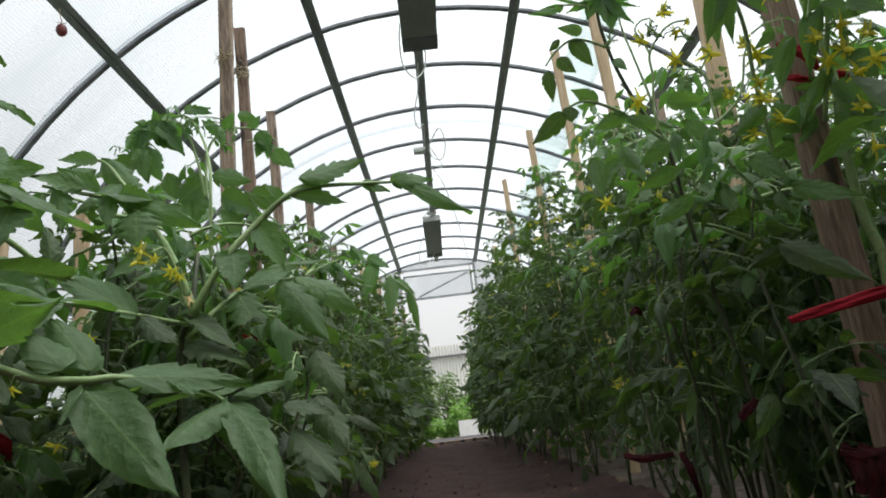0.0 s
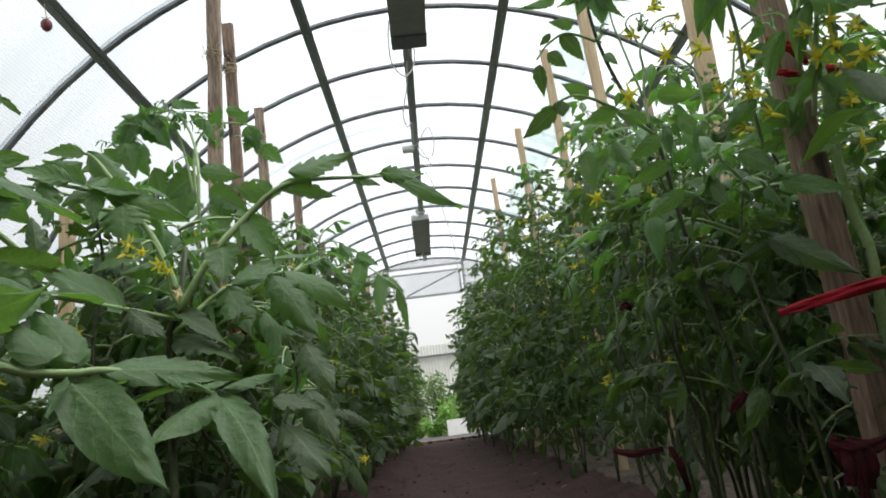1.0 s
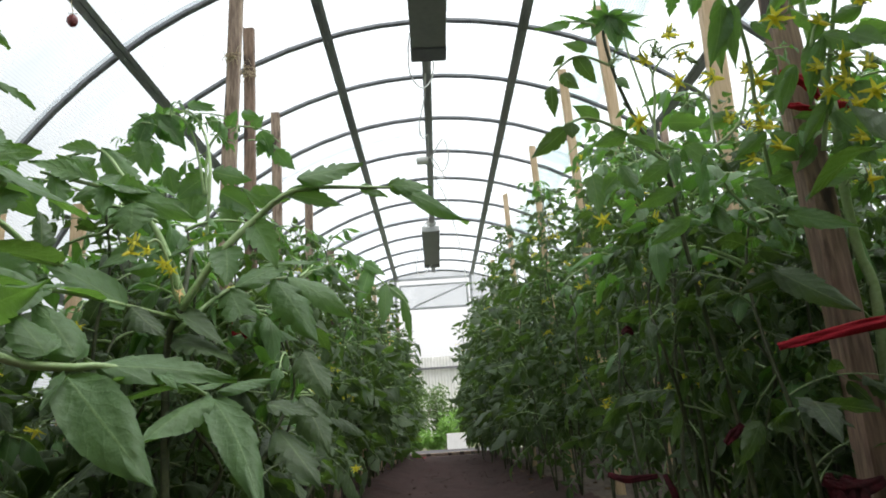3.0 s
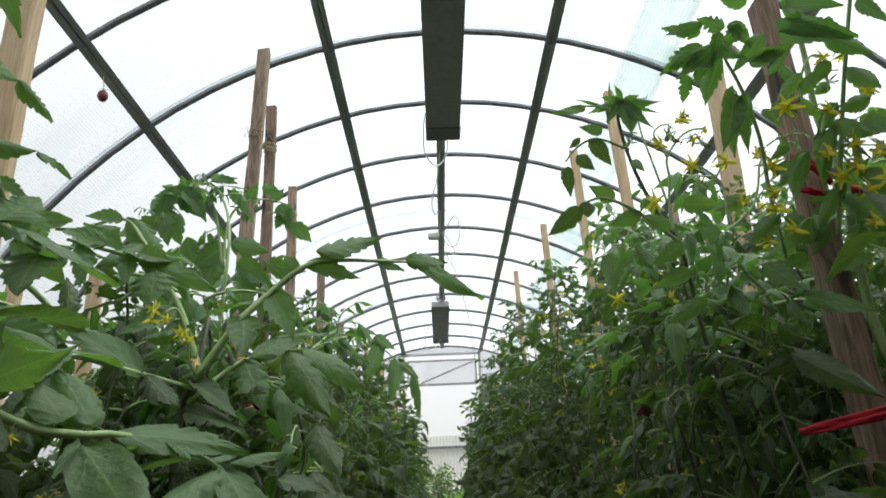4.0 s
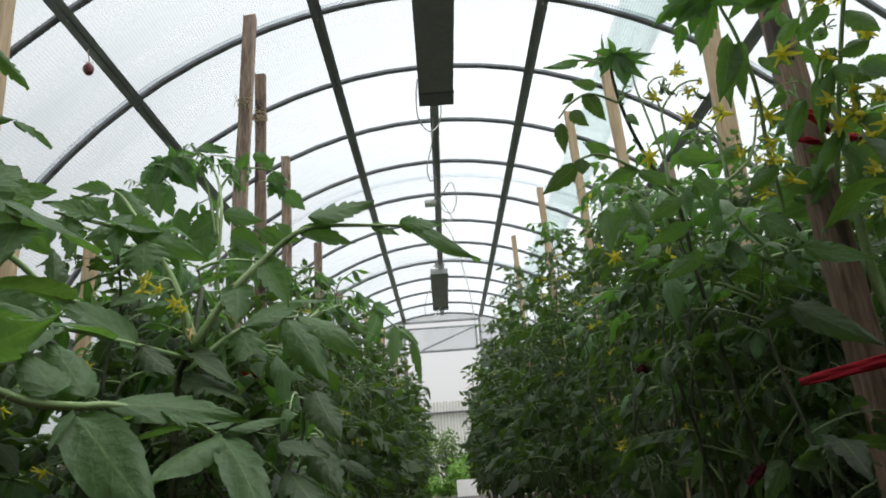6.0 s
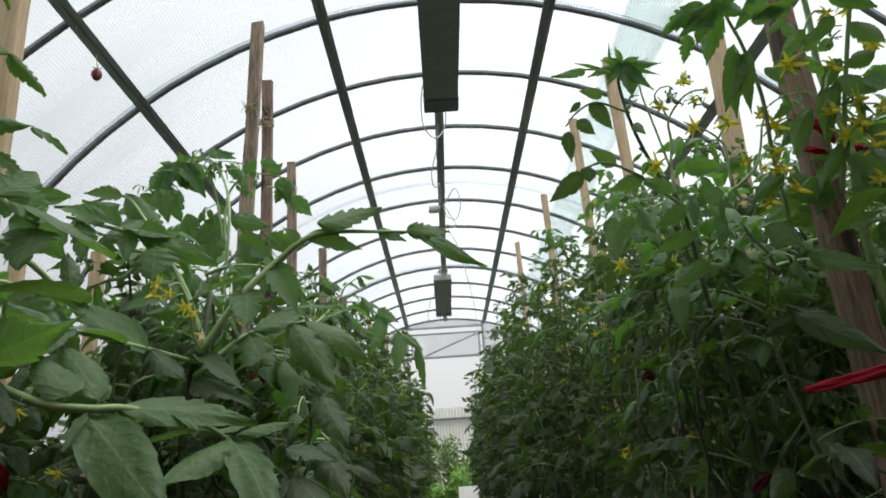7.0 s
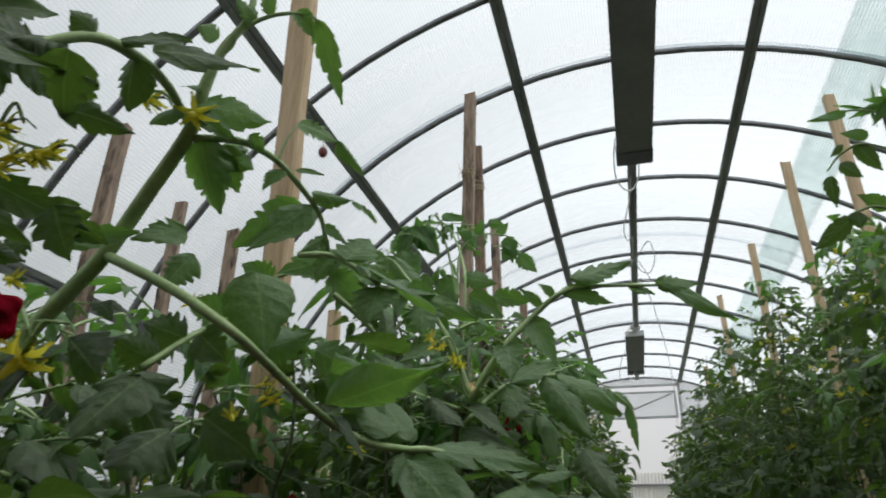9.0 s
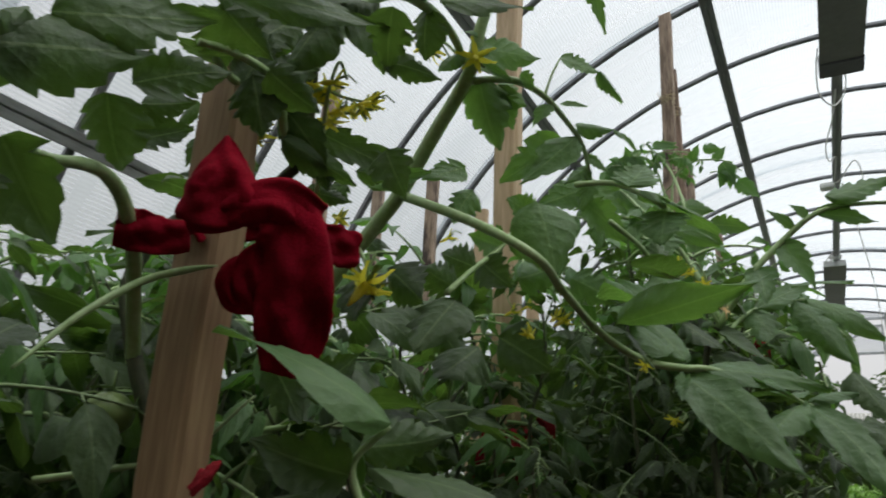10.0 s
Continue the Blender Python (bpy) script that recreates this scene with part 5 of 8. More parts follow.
lv = tube("leaf", [(-0.578, -1.648, 0.442), (-0.571, -1.603, 0.480), (-0.562, -1.559, 0.516), (-0.556, -1.503, 0.573), (-0.513, -1.469, 0.603)], [0.003, 0.0026, 0.0016], STEM, p_s)
leaflet(lv, (-0.553, -1.676, 0.426), (-0.561, -1.724, 0.374), 0.0645, (0.2, -1, -0.15), 0, 0.12, 0.40)
leaflet(lv, (-0.488, -1.464, 0.618), (-0.540, -1.496, 0.578), 0.0473, (0.2, -1, -0.15), 0, 0.12, 0.40)
leaflet(lv, (-0.499, -1.459, 0.595), (-0.451, -1.443, 0.552), 0.043, (0.2, -1, -0.15), 0, 0.12, 0.40)
leaflet(lv, (-0.501, -1.533, 0.643), (-0.558, -1.563, 0.588), 0.0516, (0.2, -1, -0.15), 0, 0.12, 0.40)
leaflet(lv, (-0.575, -1.626, 0.583), (-0.600, -1.660, 0.556), 0.0387, (0.2, -1, -0.15), 0, 0.12, 0.40)
leaflet(lv, (-0.564, -1.787, 0.524), (-0.549, -1.779, 0.484), 0.043, (0.2, -1, -0.15), 0, 0.12, 0.40)
leaflet(lv, (-0.572, -1.612, 0.562), (-0.587, -1.632, 0.524), 0.0387, (0.2, -1, -0.15), 0, 0.12, 0.40)
leaflet(lv, (-0.551, -1.500, 0.574), (-0.565, -1.537, 0.580), 0.043, (0.2, -1, -0.15), 0, 0.12, 0.40)
leaflet(lv, (-0.513, -1.469, 0.603), (-0.465, -1.433, 0.624), 0.0387, (0.2, -1, -0.15), 0, 0.12, 0.40)
leaflet(lv, (-0.562, -1.559, 0.516), (-0.581, -1.598, 0.516), 0.043, (0.2, -1, -0.15), 0, 0.12, 0.40)
leaflet(lv, (-0.563, -1.539, 0.529), (-0.522, -1.493, 0.534), 0.043, (0.2, -1, -0.15), 0, 0.12, 0.40)
leaflet(lv, (-0.571, -1.603, 0.480), (-0.586, -1.642, 0.485), 0.043, (0.2, -1, -0.15), 0, 0.12, 0.40)
leaflet(lv, (-0.574, -1.583, 0.492), (-0.543, -1.578, 0.463), 0.0473, (0.2, -1, -0.15), 0, 0.12, 0.40)
leaflet(lv, (-0.579, -1.626, 0.453), (-0.594, -1.667, 0.458), 0.043, (0.2, -1, -0.15), 0, 0.12, 0.40)
leaflet(lv, (-0.580, -1.468, 0.507), (-0.527, -1.423, 0.530), 0.0516, (0.2, -1, -0.15), 0, 0.12, 0.40)
leaflet(lv, (-0.536, -1.402, 0.522), (-0.480, -1.392, 0.494), 0.0516, (0.2, -1, -0.15), 0, 0.12, 0.40)
leaflet(lv, (-0.622, -1.718, 0.445), (-0.605, -1.746, 0.399), 0.0602, (0.2, -1, -0.15), 0, 0.12, 0.40)
leaflet(lv, (-0.619, -1.690, 0.458), (-0.575, -1.695, 0.426), 0.0516, (0.2, -1, -0.15), 0, 0.12, 0.40)
leaflet(lv, (-0.547, -1.638, 0.391), (-0.553, -1.688, 0.355), 0.0602, (0.2, -1, -0.15), 0, 0.12, 0.40)
leaflet(lv, (-0.548, -1.592, 0.409), (-0.490, -1.598, 0.377), 0.0602, (0.2, -1, -0.15), 0, 0.12, 0.40)
flower_at(p_s, (-0.507, -1.613, 0.404), 0.76, -45, 0, 2)
flower_at(p_s, (-0.489, -1.594, 0.423), 0.76, -99, 0, 0)
flower_at(p_s, (-0.483, -1.590, 0.420), 0.76, -131, 0, 2)
flower_at(p_s, (-0.408, -1.345, 0.532), 0.76, -110, 0, 0)

# plant whose leaf reaches over the path
p_a = tagged(empty("tomato_plant"), PLANT_LABEL, "plant", "tomato plants in the beds")
tube("stem", [(-0.400, -1.220, 0.000), (-0.400, -1.230, 0.200), (-0.409, -1.223, 0.432), (-0.389, -1.235, 0.486), (-0.397, -1.195, 0.538), (-0.405, -1.157, 0.588)], [0.0055, 0.005, 0.004, 0.003], DARK_STEM, p_a)
lv = tube("leaf", [(-0.389, -1.235, 0.486), (-0.342, -1.235, 0.555), (-0.298, -1.226, 0.603), (-0.258, -1.228, 0.634), (-0.222, -1.215, 0.646), (-0.160, -1.179, 0.656), (-0.121, -1.157, 0.661)], [0.0055, 0.0045, 0.003, 0.002], STEM, p_a)
leaflet(lv, (-0.242, -1.232, 0.654), (-0.154, -1.197, 0.678), 0.043, (0.15, -1, 0.25), 0, 0.12, 0.40)
leaflet(lv, (-0.259, -1.228, 0.634), (-0.186, -1.194, 0.631), 0.0292, (0.15, -1, 0.25), 0, 0.12, 0.40)
leaflet(lv, (-0.126, -1.157, 0.662), (-0.006, -1.072, 0.636), 0.0340, (0.1, -0.8, 0.6), 0, 0.16, 0.25, LIT_LEAF)
leaflet(lv, (-0.164, -1.179, 0.656), (-0.127, -1.153, 0.650), 0.0224, (0.15, -1, 0.25), 0, 0.12, 0.40)
leaflet(lv, (-0.125, -1.158, 0.665), (-0.064, -1.145, 0.660), 0.0344, (0.15, -1, 0.25), 0, 0.12, 0.40)
leaflet(lv, (-0.266, -1.229, 0.631), (-0.284, -1.240, 0.649), 0.0172, (0.15, -1, 0.25), 0, 0.12, 0.40)
leaflet(lv, (-0.282, -1.227, 0.618), (-0.313, -1.244, 0.640), 0.0172, (0.15, -1, 0.25), 0, 0.12, 0.40)
leaflet(lv, (-0.302, -1.226, 0.599), (-0.263, -1.232, 0.537), 0.043, (0.15, -1, 0.25), 0, 0.12, 0.40)
leaflet(lv, (-0.334, -1.235, 0.564), (-0.318, -1.260, 0.512), 0.0473, (0,-0.6,1), 0, 0.12, 0.40)
leaflet(lv, (-0.296, -1.218, 0.538), (-0.228, -1.177, 0.557), 0.043, (0,-0.5,1), 0, 0.12, 0.40)
lv = tube("leaf", [(-0.384, -1.235, 0.494), (-0.412, -1.231, 0.567), (-0.438, -1.232, 0.612), (-0.478, -1.230, 0.650), (-0.521, -1.255, 0.660), (-0.556, -1.277, 0.666)], [0.0045, 0.0035, 0.002], STEM, p_a)
leaflet(lv, (-0.478, -1.230, 0.652), (-0.380, -1.221, 0.611), 0.0387, (0.15, -1, 0.25), 0, 0.12, 0.40)
leaflet(lv, (-0.514, -1.254, 0.667), (-0.562, -1.285, 0.677), 0.0344, (0.15, -1, 0.25), 0, 0.12, 0.40)
leaflet(lv, (-0.500, -1.245, 0.662), (-0.541, -1.259, 0.701), 0.0258, (0.15, -1, 0.25), 0, 0.12, 0.40)
leaflet(lv, (-0.481, -1.232, 0.652), (-0.439, -1.225, 0.654), 0.043, (0.15, -1, 0.25), 0, 0.12, 0.40)
leaflet(lv, (-0.489, -1.238, 0.659), (-0.491, -1.256, 0.611), 0.0301, (0.15, -1, 0.25), 0, 0.12, 0.40)
leaflet(lv, (-0.457, -1.236, 0.632), (-0.447, -1.250, 0.585), 0.0688, (0.15, -1, 0.25), 0, 0.12, 0.40)
leaflet(lv, (-0.543, -1.268, 0.665), (-0.525, -1.273, 0.607), 0.0344, (0.15, -1, 0.25), 0, 0.12, 0.40)
leaflet(lv, (-0.420, -1.237, 0.578), (-0.476, -1.273, 0.540), 0.0344, (0.15, -1, 0.25), 0, 0.12, 0.40)
leaflet(lv, (-0.407, -1.236, 0.554), (-0.340, -1.185, 0.605), 0.0516, (0,-0.5,1), 0, 0.12, 0.40)
leaflet(lv, (-0.401, -1.233, 0.554), (-0.443, -1.269, 0.537), 0.043, (0, -0.15, 1), 0, 0.12, 0.40)
leaflet(lv, (-0.498, -1.242, 0.659), (-0.438, -1.235, 0.650), 0.043, (0, -0.15, 1), 0, 0.12, 0.40)
lv = tube("leaf", [(-0.392, -1.234, 0.475), (-0.426, -1.293, 0.482), (-0.451, -1.396, 0.481), (-0.459, -1.422, 0.475)], [0.003, 0.002], STEM, p_a)
leaflet(lv, (-0.427, -1.305, 0.481), (-0.480, -1.375, 0.519), 0.0602, (0.1, -0.75, 0.6), 0, 0.12, 0.25, LIT_LEAF)
leaflet(lv, (-0.440, -1.333, 0.484), (-0.478, -1.437, 0.489), 0.050, (0.1, -0.75, 0.6), 0, 0.12, 0.25, LIT_LEAF)
leaflet(lv, (-0.456, -1.421, 0.478), (-0.467, -1.503, 0.491), 0.050, (0.1, -0.75, 0.6), 0, 0.12, 0.25, LIT_LEAF)
leaflet(lv, (-0.422, -1.302, 0.480), (-0.378, -1.331, 0.438), 0.043, (0.1, -0.65, 0.8), 0, 0.12, 0.40)
leaflet(lv, (-0.457, -1.421, 0.475), (-0.451, -1.553, 0.437), 0.050, (0.1, -0.75, 0.6), 0, 0.12, 0.25, LIT_LEAF)
leaflet(lv, (-0.400, -1.239, 0.486), (-0.316, -1.246, 0.433), 0.043, (0,-0.4,1), 0, 0.12, 0.40)
lv = tube("leaf", [(-0.396, -1.233, 0.458), (-0.350, -1.166, 0.523), (-0.282, -1.112, 0.549)], [0.003, 0.002], STEM, p_a)
leaflet(lv, (-0.350, -1.166, 0.523), (-0.305, -1.203, 0.450), 0.0516, (0.15, -0.85, 0.6), 0, 0.12, 0.40)
leaflet(lv, (-0.294, -1.134, 0.542), (-0.232, -1.157, 0.447), 0.0602, (0.15, -0.85, 0.6), 0, 0.12, 0.40)
leaflet(lv, (-0.282, -1.112, 0.549), (-0.188, -1.107, 0.497), 0.0516, (0.15, -0.85, 0.6), 0, 0.12, 0.40)
leaflet(lv, (-0.342, -1.164, 0.526), (-0.279, -1.118, 0.573), 0.043, (0.15, -0.85, 0.6), 0, 0.12, 0.40)
leaflet(lv, (-0.397, -1.232, 0.451), (-0.305, -1.262, 0.417), 0.0516, (0,-0.5,1), 0, 0.12, 0.40)
tube("flower_stalk", [(-0.384, -1.233, 0.485), (-0.392, -1.251, 0.505), (-0.392, -1.270, 0.537), (-0.402, -1.282, 0.564), (-0.412, -1.295, 0.557)], [0.002, 0.0015], STEM, p_a)
flower_at(p_a, (-0.423, -1.299, 0.557), 0.92, -65, 0, 0)
flower_at(p_a, (-0.409, -1.296, 0.549), 0.64, -45, 30, 3)
wilted = mesh_of("flower", FLOWERS[3][0], FLOWERS[3][1], (SPENT, FUR), FLOWERS[3][2], FLOWERS[3][3])
tagged(child("flower", wilted, p_a, pose(-0.372, -1.285, 0.528, 0, 75, -70) @ Matrix.Diagonal((1.3, 0.45, 0.45, 1))), "wilted pale orange flower")
flower_at(p_a, (-0.397, -1.272, 0.537), 0.8, -75, 20, 3)
flower_at(p_a, (-0.390, -1.267, 0.530), 0.72, -75, 20, 3)
lv = tube("leaf", [(-0.465, -1.603, 0.554), (-0.428, -1.611, 0.546), (-0.397, -1.619, 0.526), (-0.379, -1.615, 0.512)], [0.003, 0.002], STEM, p_s)
leaflet(lv, (-0.394, -1.618, 0.526), (-0.339, -1.575, 0.500), 0.0516, (0,-0.5,1), 0, 0.12, 0.40)
leaflet(lv, (-0.399, -1.622, 0.529), (-0.360, -1.592, 0.516), 0.0473, (0,-0.5,1), 0, 0.12, 0.40)
leaflet(lv, (-0.410, -1.620, 0.536), (-0.396, -1.598, 0.565), 0.0516, (0.15, -0.85, 0.6), 0, 0.12, 0.40)
leaflet(lv, (-0.379, -1.614, 0.510), (-0.384, -1.629, 0.475), 0.0516, (0.1, -0.65, 0.8), 0, 0.12, 0.40)
lv = tube("leaf", [(-0.441, -1.572, 0.524), (-0.419, -1.550, 0.504), (-0.404, -1.523, 0.484), (-0.388, -1.512, 0.477)], [0.003, 0.002], STEM, p_s)
leaflet(lv, (-0.402, -1.523, 0.489), (-0.407, -1.514, 0.527), 0.0220, (0.1, -0.65, 0.8), 0, 0.12, 0.40)
leaflet(lv, (-0.392, -1.514, 0.478), (-0.418, -1.590, 0.476), 0.0602, (0, -0.15, 1), 0, 0.12, 0.40)
leaflet(lv, (-0.253, -1.305, 0.332), (-0.199, -1.357, 0.276), 0.0516, (0.1, -0.65, 0.8), 0, 0.12, 0.40)
leaflet(lv, (-0.234, -1.262, 0.368), (-0.194, -1.294, 0.306), 0.0516, (0.1, -0.65, 0.8), 0, 0.12, 0.40)
leaflet(lv, (-0.407, -1.563, 0.379), (-0.418, -1.598, 0.403), 0.0516, (0.1, -0.65, 0.8), 0, 0.12, 0.40)
leaflet(lv, (-0.240, -1.207, 0.428), (-0.211, -1.237, 0.366), 0.0516, (0.1, -0.65, 0.8), 0, 0.12, 0.40)
leaflet(lv, (-0.263, -1.308, 0.358), (-0.209, -1.297, 0.345), 0.043, (0,-.6,1), 0, 0.12, 0.40)
flower_at(p_a, (-0.400, -1.509, 0.339), 0.576, -110, 25, 3)
flower_at(p_a, (-0.417, -1.546, 0.385), 0.576, -101, 25, 3)
flower_at(p_a, (-0.440, -1.383, 0.446), 0.576, -55, 25, 3)
flower_at(p_a, (-0.186, -1.143, 0.278), 0.576, -71, 25, 3)
lv = tube("leaf", [(-0.341, 0.423, 0.952), (-0.244, 0.451, 0.869), (-0.176, 0.466, 0.808), (-0.151, 0.479, 0.742)], [0.003, 0.002], STEM, p_a)
leaflet(lv, (-0.175, 0.465, 0.815), (-0.166, 0.492, 0.652), 0.043, (0.15, -1, 0.25), 0, 0.12, 0.40)
leaflet(lv, (-0.244, 0.451, 0.869), (-0.237, 0.429, 0.712), 0.0688, (0.15, -1, 0.25), 0, 0.12, 0.40)
leaflet(lv, (-0.301, 0.433, 0.927), (-0.333, 0.409, 0.785), 0.0688, (0.15, -1, 0.25), 0, 0.12, 0.40)
leaflet(lv, (-0.224, 0.455, 0.856), (-0.156, 0.470, 0.795), 0.043, (0.15, -1, 0.25), 0, 0.12, 0.40)
leaflet(lv, (-0.320, 0.426, 0.950), (-0.239, 0.442, 0.910), 0.0602, (0.15, -1, 0.25), 0, 0.12, 0.40)

# plant tied with the red rag
p_r = tagged(empty("tomato_plant"), PLANT_LABEL, "plant", "tomato plants in the beds")
tube("stem", [(-0.700, -1.800, 0.000), (-0.700, -1.810, 0.200), (-0.753, -1.841, 0.359), (-0.766, -1.846, 0.424), (-0.749, -1.818, 0.483), (-0.664, -1.783, 0.527), (-0.632, -1.811, 0.641)], [0.008, 0.007, 0.006, 0.005], DARK_STEM, p_r)
tube("side_shoot", [(-0.802, -1.867, 0.258), (-0.756, -1.835, 0.269), (-0.709, -1.810, 0.284), (-0.656, -1.801, 0.327)], [0.003, 0.001], STEM, p_r)
lv = tube("leaf", [(-0.636, -1.875, 0.407), (-0.650, -1.889, 0.401), (-0.669, -1.908, 0.389), (-0.675, -1.942, 0.358), (-0.676, -1.973, 0.321)], [0.0008, 0.0028, 0.003, 0.0024, 0.001], STEM, p_r)
lv = tube("leaf", [(-0.753, -1.839, 0.350), (-0.727, -1.869, 0.396), (-0.693, -1.903, 0.421), (-0.669, -1.933, 0.438), (-0.656, -1.956, 0.444), (-0.645, -1.978, 0.440), (-0.646, -1.997, 0.435), (-0.646, -2.020, 0.435)], [0.006, 0.0055, 0.005, 0.004, 0.002], STEM, p_r)
leaflet(lv, (-0.648, -2.025, 0.436), (-0.636, -1.990, 0.387), 0.0568, (0.5, -0.8, -0.2), 0, 0.12, 0.40)
leaflet(lv, (-0.629, -1.985, 0.481), (-0.637, -1.965, 0.441), 0.0482, (0.5, -0.8, -0.2), 0, 0.12, 0.40)
leaflet(lv, (-0.623, -2.059, 0.467), (-0.592, -1.983, 0.493), 0.0533, (0.5, -0.8, -0.2), 0, 0.12, 0.40)
leaflet(lv, (-0.616, -2.033, 0.500), (-0.576, -1.958, 0.528), 0.0473, (0.5, -0.8, -0.2), 0, 0.12, 0.40)
leaflet(lv, (-0.622, -2.031, 0.468), (-0.622, -2.066, 0.472), 0.0516, (0.5, -0.8, -0.2), 0, 0.12, 0.40)
leaflet(lv, (-0.619, -1.977, 0.489), (-0.591, -1.933, 0.523), 0.0361, (0.5, -0.8, -0.2), 0, 0.12, 0.40)
leaflet(lv, (-0.664, -1.939, 0.507), (-0.641, -1.913, 0.513), 0.0258, (0.5, -0.8, -0.2), 0, 0.12, 0.40)
leaflet(lv, (-0.674, -1.934, 0.483), (-0.659, -1.895, 0.507), 0.0275, (0.5, -0.8, -0.2), 0, 0.12, 0.40)
leaflet(lv, (-0.655, -2.025, 0.418), (-0.648, -2.037, 0.386), 0.043, (0.5, -0.8, -0.2), 0, 0.12, 0.40)
leaflet(lv, (-0.708, -1.956, 0.353), (-0.686, -1.994, 0.328), 0.043, (0.5, -0.8, -0.2), 0, 0.12, 0.40)
leaflet(lv, (-0.593, -1.949, 0.571), (-0.540, -1.831, 0.607), 0.0344, (0.5, -0.8, -0.2), 0, 0.12, 0.40)
leaflet(lv, (-0.534, -1.837, 0.618), (-0.558, -1.809, 0.584), 0.043, (0.5, -0.8, -0.2), 0, 0.12, 0.40)
leaflet(lv, (-0.558, -1.814, 0.590), (-0.526, -1.770, 0.596), 0.0258, (0.5, -0.8, -0.2), 0, 0.12, 0.40)
leaflet(lv, (-0.611, -1.880, 0.555), (-0.598, -1.836, 0.537), 0.0387, (0.5, -0.8, -0.2), 0, 0.12, 0.40)
leaflet(lv, (-0.595, -1.939, 0.561), (-0.596, -1.893, 0.550), 0.0344, (0.5, -0.8, -0.2), 0, 0.12, 0.40)
lv = tube("leaf", [(-0.543, -1.809, 0.254), (-0.550, -1.813, 0.281), (-0.526, -1.810, 0.305)], [0.003, 0.002], STEM, p_r)
leaflet(lv, (-0.522, -1.815, 0.306), (-0.590, -1.898, 0.357), 0.046, (0.3, -0.5, 0.85), 0, 0.30, 0.08, LIT_LEAF)
leaflet(lv, (-0.551, -1.814, 0.274), (-0.594, -1.863, 0.284), 0.0516, (0.5, -0.8, -0.2), 0, 0.12, 0.40)
leaflet(lv, (-0.548, -1.799, 0.278), (-0.473, -1.735, 0.265), 0.0516, (0,-0.5,1), 0, 0.12, 0.40)
leaflet(lv, (-0.552, -1.803, 0.292), (-0.509, -1.753, 0.297), 0.0387, (0.5, -0.8, -0.2), 0, 0.12, 0.40)
leaflet(lv, (-0.561, -1.834, 0.263), (-0.582, -1.879, 0.252), 0.0516, (0, -0.15, 1), 0, 0.12, 0.40)
lv = tube("leaf", [(-0.654, -1.775, 0.528), (-0.648, -1.822, 0.559), (-0.660, -1.876, 0.568), (-0.647, -1.909, 0.579)], [0.004, 0.003], STEM, p_r)
leaflet(lv, (-0.647, -1.824, 0.563), (-0.624, -1.778, 0.527), 0.043, (0.5, -0.8, -0.2), 0, 0.12, 0.40)
leaflet(lv, (-0.652, -1.834, 0.570), (-0.639, -1.789, 0.569), 0.0344, (0.5, -0.8, -0.2), 0, 0.12, 0.40)
leaflet(lv, (-0.659, -1.878, 0.572), (-0.659, -1.932, 0.567), 0.043, (0, -0.15, 1), 0, 0.12, 0.40)
leaflet(lv, (-0.653, -1.864, 0.563), (-0.638, -1.857, 0.611), 0.043, (0.5, -0.8, -0.2), 0, 0.12, 0.40)
leaflet(lv, (-0.618, -1.857, 0.632), (-0.583, -1.762, 0.665), 0.043, (0.5, -0.8, -0.2), 0, 0.12, 0.40)
leaflet(lv, (-0.598, -1.778, 0.671), (-0.602, -1.746, 0.631), 0.0387, (0.5, -0.8, -0.2), 0, 0.12, 0.40)
leaflet(lv, (-0.642, -1.785, 0.560), (-0.592, -1.729, 0.532), 0.0344, (0.5, -0.8, -0.2), 0, 0.12, 0.40)
leaflet(lv, (-0.637, -1.709, 0.537), (-0.593, -1.669, 0.565), 0.0258, (0.5, -0.8, -0.2), 0, 0.12, 0.40)
leaflet(lv, (-0.660, -1.738, 0.336), (-0.633, -1.698, 0.370), 0.043, (0.5, -0.8, -0.2), 0, 0.12, 0.40)
leaflet(lv, (-0.629, -1.589, 0.436), (-0.586, -1.578, 0.389), 0.043, (0.5, -0.8, -0.2), 0, 0.12, 0.40)
leaflet(lv, (-0.681, -1.761, 0.361), (-0.646, -1.751, 0.316), 0.043, (0.5, -0.8, -0.2), 0, 0.12, 0.40)
flower_at(p_r, (-0.610, -1.807, 0.586), 0.92, -125, -10, 0)
flower_at(p_r, (-0.588, -1.781, 0.575), 0.92, -130, -10, 2)
flower_at(p_r, (-0.595, -1.783, 0.570), 0.92, -55, -10, 0)
flower_at(p_r, (-0.668, -1.828, 0.540), 0.92, -80, -10, 1)
flower_at(p_r, (-0.600, -1.737, 0.420), 0.92, -45, -10, 2)
flower_at(p_r, (-0.652, -1.728, 0.497), 0.92, -65, -10, 0)
flower_at(p_r, (-0.623, -1.801, 0.584), 0.92, -50, -10, 1)
tube("flower_stalk", [(-0.652, -1.763, 0.511), (-0.635, -1.783, 0.543), (-0.616, -1.805, 0.577), (-0.607, -1.806, 0.607), (-0.605, -1.795, 0.596)], [0.002, 0.0014], STEM, p_r)
flower_at(p_r, (-0.600, -1.744, 0.424), 1.65, -135, 25, 1)
flower_at(p_r, (-0.604, -1.740, 0.432), 1.2, -80, 40, 3)
tube("flower_stalk", [(-0.634, -1.731, 0.477), (-0.616, -1.736, 0.457), (-0.606, -1.734, 0.436)], [0.002, 0.0014], STEM, p_r)
fruit_at(p_r, (-0.762, -1.845, 0.308), 1.15)
